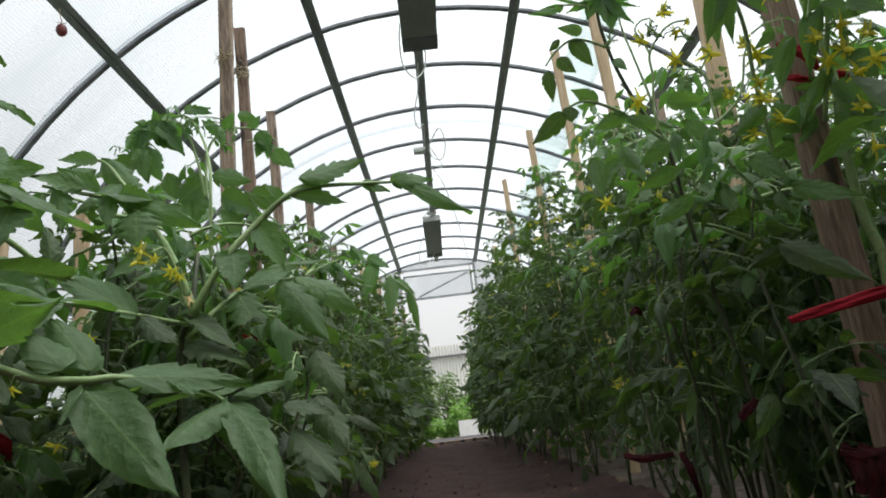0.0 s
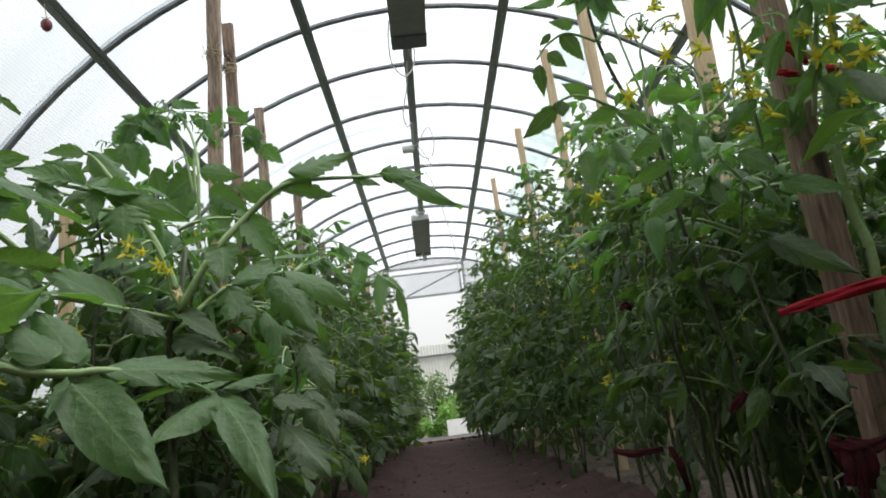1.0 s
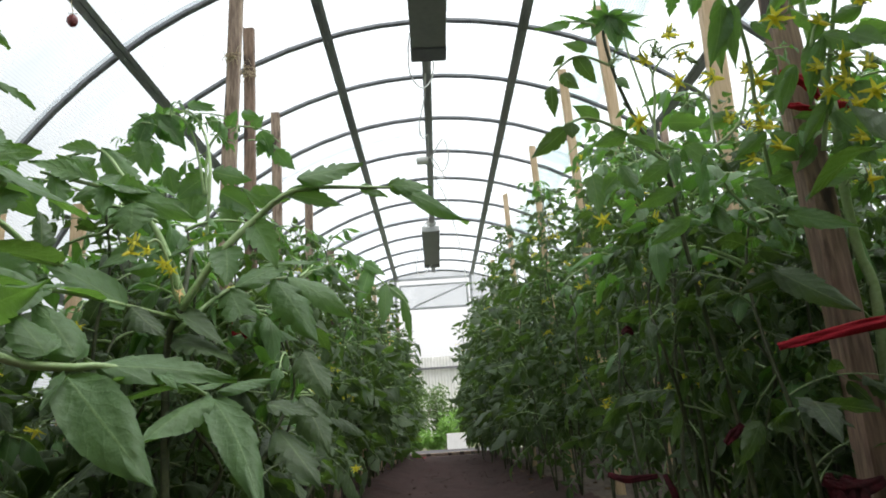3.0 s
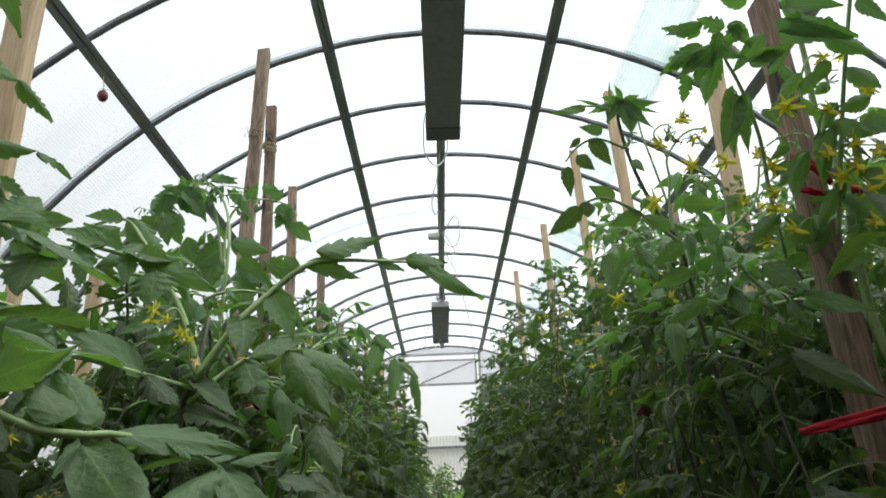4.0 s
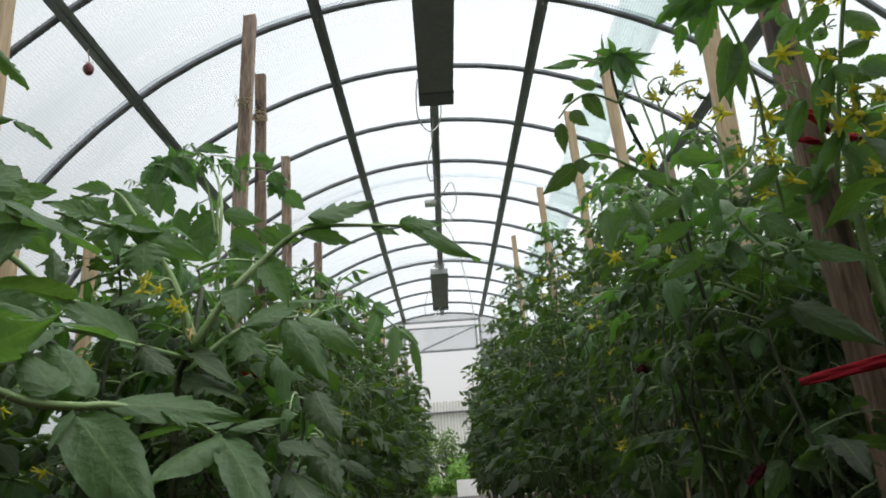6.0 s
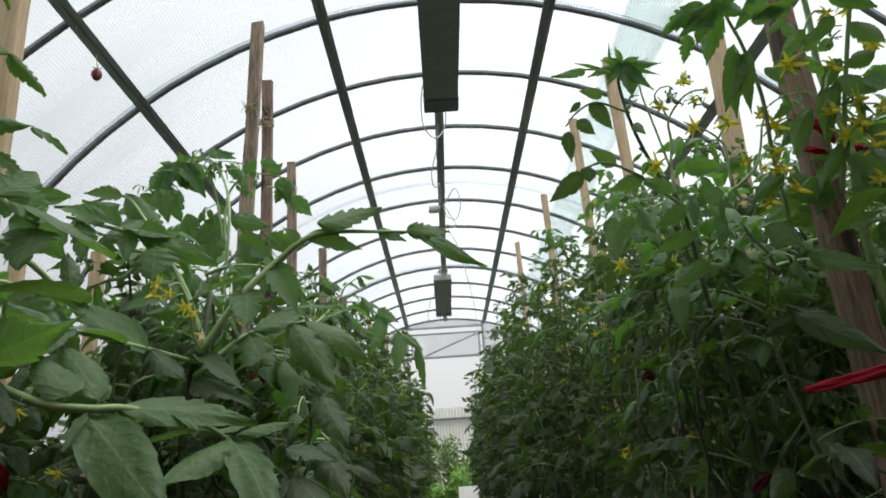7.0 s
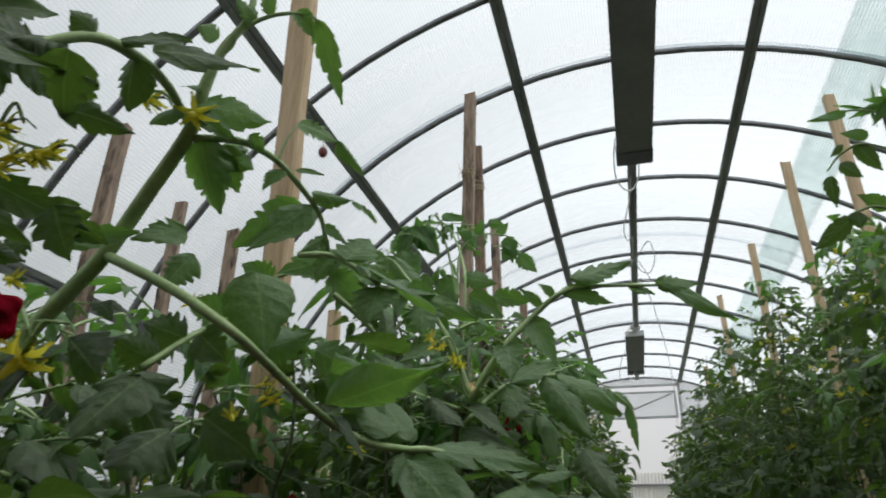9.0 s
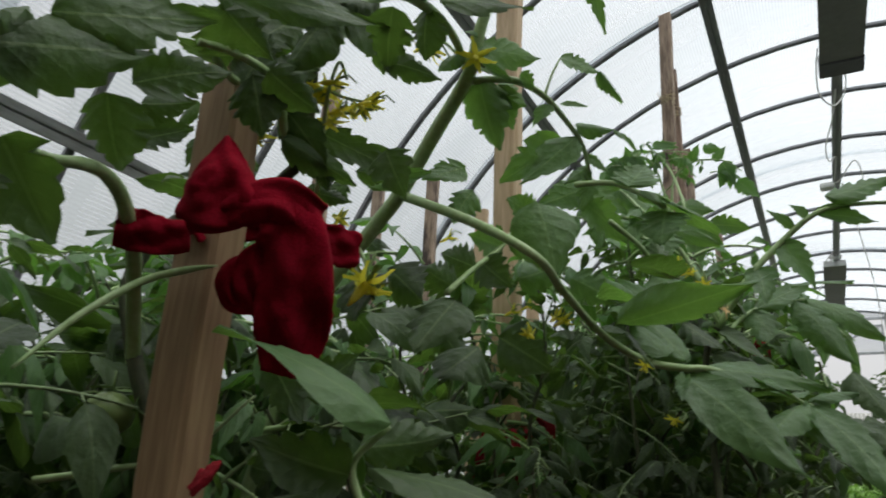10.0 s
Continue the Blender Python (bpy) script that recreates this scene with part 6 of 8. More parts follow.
lv = tube("leaf", [(-0.656, -1.805, 0.539), (-0.632, -1.850, 0.566), (-0.625, -1.896, 0.562), (-0.626, -1.931, 0.551)], [0.004, 0.003], STEM, p_r)
leaflet(lv, (-0.607, -1.807, 0.648), (-0.625, -1.907, 0.609), 0.043, (0.5, -0.8, -0.2), 0, 0.12, 0.40)
leaflet(lv, (-0.629, -1.878, 0.558), (-0.621, -1.864, 0.512), 0.0516, (0.5, -0.8, -0.2), 0, 0.12, 0.40)
leaflet(lv, (-0.644, -1.821, 0.534), (-0.618, -1.750, 0.519), 0.0344, (0.5, -0.8, -0.2), 0, 0.12, 0.40)
leaflet(lv, (-0.621, -1.746, 0.557), (-0.606, -1.691, 0.536), 0.0344, (0.5, -0.8, -0.2), 0, 0.12, 0.40)
leaflet(lv, (-0.625, -1.896, 0.562), (-0.615, -1.938, 0.573), 0.0516, (0.5, -0.8, -0.2), 0, 0.12, 0.40)
leaflet(lv, (-0.635, -1.924, 0.608), (-0.627, -1.887, 0.626), 0.043, (0.5, -0.8, -0.2), 0, 0.12, 0.40)
leaflet(lv, (-0.632, -1.850, 0.566), (-0.628, -1.804, 0.622), 0.0387, (0.5, -0.8, -0.2), 0, 0.12, 0.40)
leaflet(lv, (-0.650, -1.858, 0.608), (-0.639, -1.819, 0.659), 0.043, (0.5, -0.8, -0.2), 0, 0.12, 0.40)
leaflet(lv, (-0.640, -1.840, 0.677), (-0.606, -1.800, 0.708), 0.043, (0.5, -0.8, -0.2), 0, 0.12, 0.40)
leaflet(lv, (-0.650, -1.894, 0.638), (-0.648, -1.918, 0.657), 0.0516, (0.5, -0.8, -0.2), 0, 0.12, 0.40)
leaflet(lv, (-0.643, -1.908, 0.586), (-0.640, -1.874, 0.599), 0.043, (0.5, -0.8, -0.2), 0, 0.12, 0.40)
leaflet(lv, (-0.641, -1.818, 0.690), (-0.624, -1.816, 0.722), 0.043, (0.5, -0.8, -0.2), 0, 0.12, 0.40)
leaflet(lv, (-0.713, -1.738, 0.579), (-0.685, -1.717, 0.571), 0.025, (0.5, -0.8, -0.2), 0, 0.12, 0.40)
leaflet(lv, (-0.773, -1.809, 0.608), (-0.783, -1.818, 0.576), 0.0166, (0.5, -0.8, -0.2), 0, 0.12, 0.40)
leaflet(lv, (-0.689, -1.804, 0.631), (-0.696, -1.818, 0.615), 0.0177, (0.5, -0.8, -0.2), 0, 0.12, 0.40)
leaflet(lv, (-0.750, -1.765, 0.541), (-0.735, -1.748, 0.517), 0.0169, (0.5, -0.8, -0.2), 0, 0.12, 0.40)
leaflet(lv, (-0.625, -1.833, 0.617), (-0.612, -1.823, 0.604), 0.0177, (0.5, -0.8, -0.2), 0, 0.12, 0.40)
leaflet(lv, (-0.636, -1.730, 0.544), (-0.608, -1.716, 0.538), 0.0225, (0.5, -0.8, -0.2), 0, 0.12, 0.40)
leaflet(lv, (-0.751, -1.777, 0.532), (-0.723, -1.755, 0.529), 0.0186, (0.5, -0.8, -0.2), 0, 0.12, 0.40)
leaflet(lv, (-0.662, -1.844, 0.613), (-0.643, -1.831, 0.606), 0.0217, (0.5, -0.8, -0.2), 0, 0.12, 0.40)
leaflet(lv, (-0.727, -1.834, 0.547), (-0.731, -1.837, 0.518), 0.0204, (0.5, -0.8, -0.2), 0, 0.12, 0.40)
leaflet(lv, (-0.727, -1.793, 0.603), (-0.699, -1.770, 0.596), 0.0157, (0.5, -0.8, -0.2), 0, 0.12, 0.40)
leaflet(lv, (-0.639, -1.775, 0.530), (-0.632, -1.770, 0.508), 0.0215, (0.5, -0.8, -0.2), 0, 0.12, 0.40)
leaflet(lv, (-0.689, -1.880, 0.616), (-0.671, -1.869, 0.613), 0.0233, (0.5, -0.8, -0.2), 0, 0.12, 0.40)
leaflet(lv, (-0.649, -1.727, 0.535), (-0.658, -1.738, 0.510), 0.0235, (0.5, -0.8, -0.2), 0, 0.12, 0.40)
leaflet(lv, (-0.763, -1.791, 0.563), (-0.751, -1.782, 0.549), 0.0252, (0.5, -0.8, -0.2), 0, 0.12, 0.40)
leaflet(lv, (-0.733, -1.830, 0.609), (-0.715, -1.816, 0.601), 0.025, (0.5, -0.8, -0.2), 0, 0.12, 0.40)
leaflet(lv, (-0.665, -1.807, 0.611), (-0.656, -1.799, 0.595), 0.017, (0.5, -0.8, -0.2), 0, 0.12, 0.40)
leaflet(lv, (-0.661, -1.762, 0.514), (-0.630, -1.741, 0.507), 0.021, (0.5, -0.8, -0.2), 0, 0.12, 0.40)
leaflet(lv, (-0.699, -1.808, 0.633), (-0.689, -1.795, 0.613), 0.0198, (0.5, -0.8, -0.2), 0, 0.12, 0.40)
leaflet(lv, (-0.701, -1.835, 0.504), (-0.710, -1.860, 0.494), 0.0168, (0.5, -0.8, -0.2), 0, 0.12, 0.40)
leaflet(lv, (-0.694, -1.725, 0.542), (-0.686, -1.720, 0.522), 0.02, (0.5, -0.8, -0.2), 0, 0.12, 0.40)
leaflet(lv, (-0.717, -1.813, 0.527), (-0.729, -1.838, 0.509), 0.0243, (0.5, -0.8, -0.2), 0, 0.12, 0.40)
leaflet(lv, (-0.677, -1.828, 0.631), (-0.646, -1.809, 0.633), 0.022, (0.5, -0.8, -0.2), 0, 0.12, 0.40)
leaflet(lv, (-0.652, -1.824, 0.593), (-0.655, -1.821, 0.565), 0.0244, (0.5, -0.8, -0.2), 0, 0.12, 0.40)
leaflet(lv, (-0.740, -1.764, 0.564), (-0.744, -1.767, 0.534), 0.0233, (0.5, -0.8, -0.2), 0, 0.12, 0.40)
flower_at(p_r, (-0.633, -1.809, 0.580), 0.84, -69, 10, 0)
flower_at(p_r, (-0.629, -1.800, 0.576), 0.84, -135, 10, 2)
flower_at(p_r, (-0.618, -1.785, 0.573), 0.84, -121, 10, 1)
flower_at(p_r, (-0.610, -1.777, 0.573), 0.84, -39, 10, 0)
flower_at(p_r, (-0.599, -1.771, 0.579), 0.84, -139, 10, 2)
flower_at(p_r, (-0.625, -1.786, 0.563), 0.84, -90, 10, 1)
flower_at(p_r, (-0.674, -1.825, 0.535), 0.84, -145, 10, 0)
tube("flower_stalk", [(-0.668, -1.790, 0.548), (-0.647, -1.802, 0.574), (-0.626, -1.805, 0.586), (-0.612, -1.788, 0.584), (-0.599, -1.774, 0.584)], [0.002, 0.0012], STEM, p_r)

# tall flowering plant tied to the leaning stake
p_t = tagged(empty("tomato_plant"), PLANT_LABEL, "plant", "tomato plants in the beds")
tube("stem", [(0.330, -1.150, 0.000), (0.330, -1.150, 0.250), (0.292, -1.158, 0.527), (0.269, -1.187, 0.655), (0.236, -1.199, 0.715), (0.207, -1.219, 0.778), (0.192, -1.237, 0.840), (0.194, -1.260, 0.856)], [0.0034, 0.0030, 0.0026, 0.0020], DARK_STEM, p_t)
tube("stem", [(0.460, -1.240, 0.000), (0.460, -1.240, 0.200), (0.469, -1.269, 0.433), (0.458, -1.273, 0.498), (0.447, -1.291, 0.590), (0.442, -1.314, 0.687), (0.424, -1.324, 0.779), (0.416, -1.345, 0.857), (0.406, -1.361, 0.923), (0.400, -1.379, 0.982)], [0.007, 0.0065, 0.0055, 0.004, 0.003], STEM, p_t)
tube("flower_stalk", [(0.234, -1.262, 0.650), (0.234, -1.262, 0.687), (0.241, -1.262, 0.729), (0.243, -1.262, 0.761), (0.266, -1.262, 0.792), (0.284, -1.262, 0.803), (0.302, -1.262, 0.805)], [0.002, 0.0012], STEM, p_t)
tube("flower_stalk", [(0.243, -1.262, 0.761), (0.238, -1.262, 0.779), (0.230, -1.262, 0.798), (0.240, -1.262, 0.811), (0.254, -1.262, 0.814)], [0.0015, 0.001], STEM, p_t)
tube("flower_stalk", [(0.233, -1.262, 0.690), (0.226, -1.262, 0.730), (0.219, -1.262, 0.769), (0.213, -1.262, 0.802), (0.212, -1.262, 0.833)], [0.0018, 0.0011], STEM, p_t)
tube("flower_stalk", [(0.301, -1.280, 0.650), (0.302, -1.280, 0.682), (0.303, -1.280, 0.705), (0.296, -1.280, 0.719), (0.284, -1.280, 0.731), (0.273, -1.280, 0.737)], [0.002, 0.0012], STEM, p_t)
tube("flower_stalk", [(0.296, -1.280, 0.719), (0.306, -1.280, 0.733), (0.314, -1.280, 0.746)], [0.0015, 0.001], STEM, p_t)
tube("flower_stalk", [(0.293, -1.300, 0.637), (0.324, -1.300, 0.663), (0.338, -1.300, 0.692), (0.347, -1.300, 0.724), (0.358, -1.300, 0.742)], [0.002, 0.0012], STEM, p_t)
tube("flower_stalk", [(0.370, -1.380, 0.768), (0.384, -1.380, 0.811), (0.400, -1.380, 0.834), (0.416, -1.380, 0.834)], [0.0018, 0.0011], STEM, p_t)
tube("flower_stalk", [(0.407, -1.385, 0.707), (0.417, -1.385, 0.714), (0.423, -1.385, 0.708), (0.422, -1.385, 0.687), (0.417, -1.385, 0.665)], [0.0018, 0.0011], STEM, p_t)
tube("flower_stalk", [(0.384, -1.385, 0.720), (0.393, -1.385, 0.743), (0.407, -1.385, 0.754), (0.420, -1.385, 0.758)], [0.0018, 0.0011], STEM, p_t)
for p, size, az, tilt, kind in (
        ((0.271, -1.262, 0.818), 0.95, -145, 0, 0),
        ((0.284, -1.262, 0.787), 0.72, -50, -25, 1),
        ((0.236, -1.262, 0.779), 0.85, -60, 10, 2),
        ((0.267, -1.280, 0.737), 0.8, -100, -15, 3),
        ((0.316, -1.280, 0.739), 1.05, -70, 0, 0),
        ((0.362, -1.300, 0.721), 0.95, -120, -25, 1),
        ((0.349, -1.300, 0.737), 0.8, -130, 10, 2),
        ((0.214, -1.262, 0.692), 0.95, -80, -15, 3),
        ((0.303, -1.262, 0.801), 0.45, -95, 0, 0),
        ((0.346, -1.390, 0.754), 0.95, -145, -25, 1),
        ((0.397, -1.390, 0.745), 0.8, -50, 10, 2),
        ((0.412, -1.390, 0.700), 0.9, -60, -15, 3),
        ((0.413, -1.390, 0.669), 1.1, -100, 0, 0),
        ((0.358, -1.300, 0.683), 0.8, -70, -25, 1),
        ((0.325, -1.280, 0.679), 0.8, -120, 10, 2),
        ((0.445, -1.400, 0.768), 0.8, -130, -15, 3),
        ((0.428, -1.400, 0.819), 0.7, -80, 0, 0),
        ((0.415, -1.380, 0.829), 0.7, -95, -25, 1),
        ((0.348, -1.316, 0.651), 0.86, -55, 0, 2),
        ((0.418, -1.392, 0.639), 0.86, -88, -25, 1),
        ((0.428, -1.372, 0.606), 0.86, -99, 0, 2),
        ((0.205, -1.065, 0.618), 0.86, -120, -25, 3),
        ((0.271, -1.103, 0.602), 0.86, -131, 0, 0),
        ((0.344, -1.289, 0.619), 0.86, -75, 0, 0),
        ((0.388, -1.384, 0.691), 0.86, -97, 0, 2),
        ((0.398, -1.377, 0.664), 0.86, -108, -25, 3),
        ((0.424, -1.414, 0.675), 0.86, -129, 0, 0),
        ((0.431, -1.406, 0.647), 0.86, -140, -25, 1),
        ((0.361, -1.322, 0.620), 0.86, -41, 0, 2),
        ((0.427, -1.367, 0.557), 0.86, -52, -25, 3)):
    flower_at(p_t, p, 1.2 * size, az, tilt, kind)
for p, az in (((0.279, -1.262, 0.791), -60), ((0.247, -1.262, 0.798), -85), ((0.273, -1.280, 0.717), -110), ((0.258, -1.262, 0.807), -135), ((0.208, -1.262, 0.801), -160), ((0.430, -1.380, 0.812), -185)):
    child("bud", BUD_ME, p_t, pose(*p, 0, 20, az))
lv = tube("leaf", [(0.204, -1.227, 0.795), (0.155, -1.242, 0.806), (0.126, -1.239, 0.794), (0.108, -1.236, 0.774)], [0.002, 0.0012], STEM, p_t)
leaflet(lv, (0.148, -1.241, 0.808), (0.169, -1.236, 0.766), 0.0258, (-0.1, -1, -0.45), 0, 0.12, 0.18)
leaflet(lv, (0.125, -1.234, 0.784), (0.148, -1.239, 0.761), 0.0224, (-0.1, -1, -0.45), 0, 0.12, 0.18)
leaflet(lv, (0.111, -1.234, 0.768), (0.107, -1.224, 0.727), 0.0224, (-0.1, -1, -0.45), 0, 0.12, 0.18)
leaflet(lv, (0.163, -1.249, 0.814), (0.130, -1.254, 0.817), 0.0189, (-0.1, -1, -0.45), 0, 0.12, 0.18)
leaflet(lv, (0.131, -1.247, 0.806), (0.116, -1.246, 0.789), 0.012, (-0.1, -1, -0.45), 0, 0.12, 0.18)
leaflet(lv, (0.207, -1.221, 0.781), (0.219, -1.236, 0.758), 0.0155, (-0.1, -1, -0.45), 0, 0.12, 0.18)
lv = tube("leaf", [(0.194, -1.241, 0.846), (0.164, -1.266, 0.842), (0.133, -1.271, 0.843)], [0.002, 0.0012], STEM, p_t)
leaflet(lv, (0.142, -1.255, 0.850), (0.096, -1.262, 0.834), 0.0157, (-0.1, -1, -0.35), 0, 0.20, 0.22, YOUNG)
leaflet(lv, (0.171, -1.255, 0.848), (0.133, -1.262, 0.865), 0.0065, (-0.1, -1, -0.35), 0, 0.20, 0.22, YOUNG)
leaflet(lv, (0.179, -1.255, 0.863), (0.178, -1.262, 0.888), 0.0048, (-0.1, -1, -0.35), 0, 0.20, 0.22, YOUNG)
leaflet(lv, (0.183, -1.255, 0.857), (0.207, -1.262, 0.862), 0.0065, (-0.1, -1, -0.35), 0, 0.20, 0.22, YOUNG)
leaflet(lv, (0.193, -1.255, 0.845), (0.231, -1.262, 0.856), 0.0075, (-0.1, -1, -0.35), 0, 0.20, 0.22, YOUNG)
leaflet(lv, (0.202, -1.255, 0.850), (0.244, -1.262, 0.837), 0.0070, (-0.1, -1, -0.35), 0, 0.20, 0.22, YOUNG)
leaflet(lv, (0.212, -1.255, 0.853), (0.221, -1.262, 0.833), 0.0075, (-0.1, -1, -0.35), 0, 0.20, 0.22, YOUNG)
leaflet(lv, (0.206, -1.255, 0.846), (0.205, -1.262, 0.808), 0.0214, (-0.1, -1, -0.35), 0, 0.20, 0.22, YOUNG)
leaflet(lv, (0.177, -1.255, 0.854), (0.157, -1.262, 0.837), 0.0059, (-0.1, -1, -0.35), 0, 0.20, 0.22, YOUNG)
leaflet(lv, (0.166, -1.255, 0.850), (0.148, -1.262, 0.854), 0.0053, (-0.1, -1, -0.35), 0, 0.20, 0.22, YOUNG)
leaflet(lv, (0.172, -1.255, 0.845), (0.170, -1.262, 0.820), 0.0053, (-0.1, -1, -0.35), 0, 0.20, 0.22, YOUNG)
lv = tube("leaf", [(0.269, -1.189, 0.663), (0.208, -1.208, 0.705), (0.160, -1.223, 0.721), (0.131, -1.224, 0.715)], [0.003, 0.0016], STEM, p_t)
leaflet(lv, (0.215, -1.208, 0.700), (0.165, -1.211, 0.690), 0.0258, (-0.1, -1, -0.45), 0, 0.12, 0.18)
leaflet(lv, (0.177, -1.217, 0.722), (0.139, -1.224, 0.736), 0.0258, (-0.1, -1, -0.45), 0, 0.12, 0.18)
leaflet(lv, (0.135, -1.225, 0.716), (0.131, -1.226, 0.693), 0.0258, (-0.1, -1, -0.45), 0, 0.12, 0.18)
leaflet(lv, (0.127, -1.220, 0.709), (0.082, -1.216, 0.668), 0.0301, (-0.1, -1, -0.45), 0, 0.12, 0.18)
leaflet(lv, (0.215, -1.207, 0.698), (0.267, -1.222, 0.661), 0.0213, (-0.1, -1, -0.45), 0, 0.12, 0.18)
leaflet(lv, (0.266, -1.228, 0.705), (0.312, -1.244, 0.695), 0.0301, (-0.1, -1, -0.45), 0, 0.12, 0.18)
lv = tube("leaf", [(0.435, -1.358, 0.754), (0.409, -1.363, 0.746), (0.392, -1.355, 0.730)], [0.003, 0.0016], STEM, p_t)
leaflet(lv, (0.315, -1.340, 0.822), (0.309, -1.311, 0.735), 0.0301, (-0.1, -1, -0.45), 0, 0.12, 0.18)
leaflet(lv, (0.401, -1.365, 0.738), (0.401, -1.344, 0.672), 0.0258, (-0.1, -1, -0.45), 0, 0.12, 0.18)
leaflet(lv, (0.389, -1.337, 0.723), (0.364, -1.321, 0.670), 0.0258, (-0.1, -1, -0.45), 0, 0.12, 0.18)
leaflet(lv, (0.423, -1.346, 0.671), (0.384, -1.325, 0.624), 0.0241, (-0.1, -1, -0.45), 0, 0.12, 0.18)
leaflet(lv, (0.409, -1.366, 0.752), (0.387, -1.361, 0.789), 0.0267, (0, -0.15, 1), 0, 0.12, 0.40)
leaflet(lv, (0.430, -1.369, 0.732), (0.457, -1.393, 0.691), 0.0320, (0, -0.15, 1), 0, 0.12, 0.40)
leaflet(lv, (0.439, -1.376, 0.733), (0.464, -1.418, 0.724), 0.0320, (-0.1, -1, -0.45), 0, 0.12, 0.18)
leaflet(lv, (0.421, -1.334, 0.678), (0.439, -1.377, 0.685), 0.0213, (-0.1, -1, -0.45), 0, 0.12, 0.18)
leaflet(lv, (0.364, -1.299, 0.545), (0.409, -1.353, 0.507), 0.0267, (-0.1, -1, -0.45), 0, 0.12, 0.18)
leaflet(lv, (0.342, -1.283, 0.480), (0.390, -1.347, 0.413), 0.0373, (-0.1, -1, -0.45), 0, 0.12, 0.18)
leaflet(lv, (0.357, -1.289, 0.470), (0.305, -1.262, 0.461), 0.0267, (-0.1, -1, -0.45), 0, 0.12, 0.18)
leaflet(lv, (0.308, -1.251, 0.304), (0.268, -1.281, 0.251), 0.0320, (-0.1, -1, -0.45), 0, 0.12, 0.18)
leaflet(lv, (0.247, -1.162, 0.321), (0.220, -1.185, 0.284), 0.0240, (-0.1, -1, -0.45), 0, 0.12, 0.18)
leaflet(lv, (0.166, -1.175, 0.655), (0.172, -1.188, 0.591), 0.0301, (-0.1, -1, -0.45), 0, 0.12, 0.18)
leaflet(lv, (0.211, -1.171, 0.669), (0.224, -1.183, 0.628), 0.0301, (-0.1, -1, -0.45), 0, 0.12, 0.18)
leaflet(lv, (0.266, -1.215, 0.611), (0.210, -1.212, 0.594), 0.0258, (-0.1, -1, -0.45), 0, 0.12, 0.18)
leaflet(lv, (0.301, -1.232, 0.584), (0.321, -1.261, 0.530), 0.0258, (-0.1, -1, -0.45), 0, 0.12, 0.18)
leaflet(lv, (0.279, -1.218, 0.568), (0.220, -1.222, 0.542), 0.0258, (-0.1, -1, -0.45), 0, 0.12, 0.18)
leaflet(lv, (0.336, -1.277, 0.688), (0.294, -1.263, 0.676), 0.0258, (-0.1, -1, -0.45), 0, 0.12, 0.18)
leaflet(lv, (0.408, -1.301, 0.583), (0.437, -1.343, 0.577), 0.0213, (-0.1, -1, -0.45), 0, 0.12, 0.18)
leaflet(lv, (0.271, -1.374, 0.879), (0.224, -1.375, 0.891), 0.0224, (-0.1, -1, -0.45), 0, 0.12, 0.50)
leaflet(lv, (0.265, -1.359, 0.864), (0.219, -1.349, 0.842), 0.0292, (-0.1, -1, -0.45), 0, 0.12, 0.50)
leaflet(lv, (0.278, -1.365, 0.863), (0.259, -1.351, 0.819), 0.0292, (-0.1, -1, -0.45), 0, 0.12, 0.50)
leaflet(lv, (0.256, -1.347, 0.835), (0.247, -1.334, 0.803), 0.0206, (-0.1, -1, -0.45), 0, 0.12, 0.50)
leaflet(lv, (0.296, -1.364, 0.850), (0.267, -1.341, 0.799), 0.0292, (-0.1, -1, -0.45), 0, 0.12, 0.50)
leaflet(lv, (0.297, -1.386, 0.877), (0.267, -1.386, 0.896), 0.0258, (-0.1, -1, -0.45), 0, 0.12, 0.50)
leaflet(lv, (0.312, -1.394, 0.877), (0.298, -1.380, 0.851), 0.0258, (-0.1, -1, -0.45), 0, 0.12, 0.50)
leaflet(lv, (0.307, -1.351, 0.803), (0.301, -1.330, 0.732), 0.031, (-0.1, -1, -0.45), 0, 0.12, 0.18)
leaflet(lv, (0.344, -1.415, 0.843), (0.402, -1.456, 0.806), 0.0301, (-0.1, -1, -0.45), 0, 0.12, 0.18)
leaflet(lv, (0.318, -1.384, 0.823), (0.358, -1.419, 0.818), 0.0224, (-0.1, -1, -0.45), 0, 0.12, 0.18)
leaflet(lv, (0.375, -1.376, 0.781), (0.395, -1.414, 0.796), 0.0206, (-0.1, -1, -0.45), 0, 0.12, 0.18)
leaflet(lv, (0.289, -1.373, 0.866), (0.312, -1.385, 0.829), 0.0258, (-0.1, -1, -0.45), 0, 0.12, 0.18)
leaflet(lv, (0.369, -1.433, 0.845), (0.340, -1.439, 0.875), 0.0213, (-0.1, -1, -0.45), 0, 0.12, 0.18)
leaflet(lv, (0.403, -1.381, 0.737), (0.425, -1.404, 0.702), 0.0258, (-0.1, -1, -0.45), 0, 0.12, 0.18)
leaflet(lv, (0.272, -1.353, 0.851), (0.280, -1.369, 0.830), 0.0258, (-0.1, -1, -0.45), 0, 0.12, 0.18)
tube("side_shoot", [(0.415, -1.317, 0.616), (0.417, -1.352, 0.691), (0.421, -1.388, 0.771), (0.428, -1.430, 0.861), (0.426, -1.454, 0.890)], [0.0032, 0.0022], STEM, p_t)
tube("side_shoot", [(0.391, -1.232, 0.589), (0.358, -1.289, 0.687), (0.342, -1.325, 0.751), (0.319, -1.350, 0.812), (0.299, -1.365, 0.849), (0.285, -1.380, 0.895)], [0.0028, 0.0026, 0.0022, 0.0012], STEM, p_t)
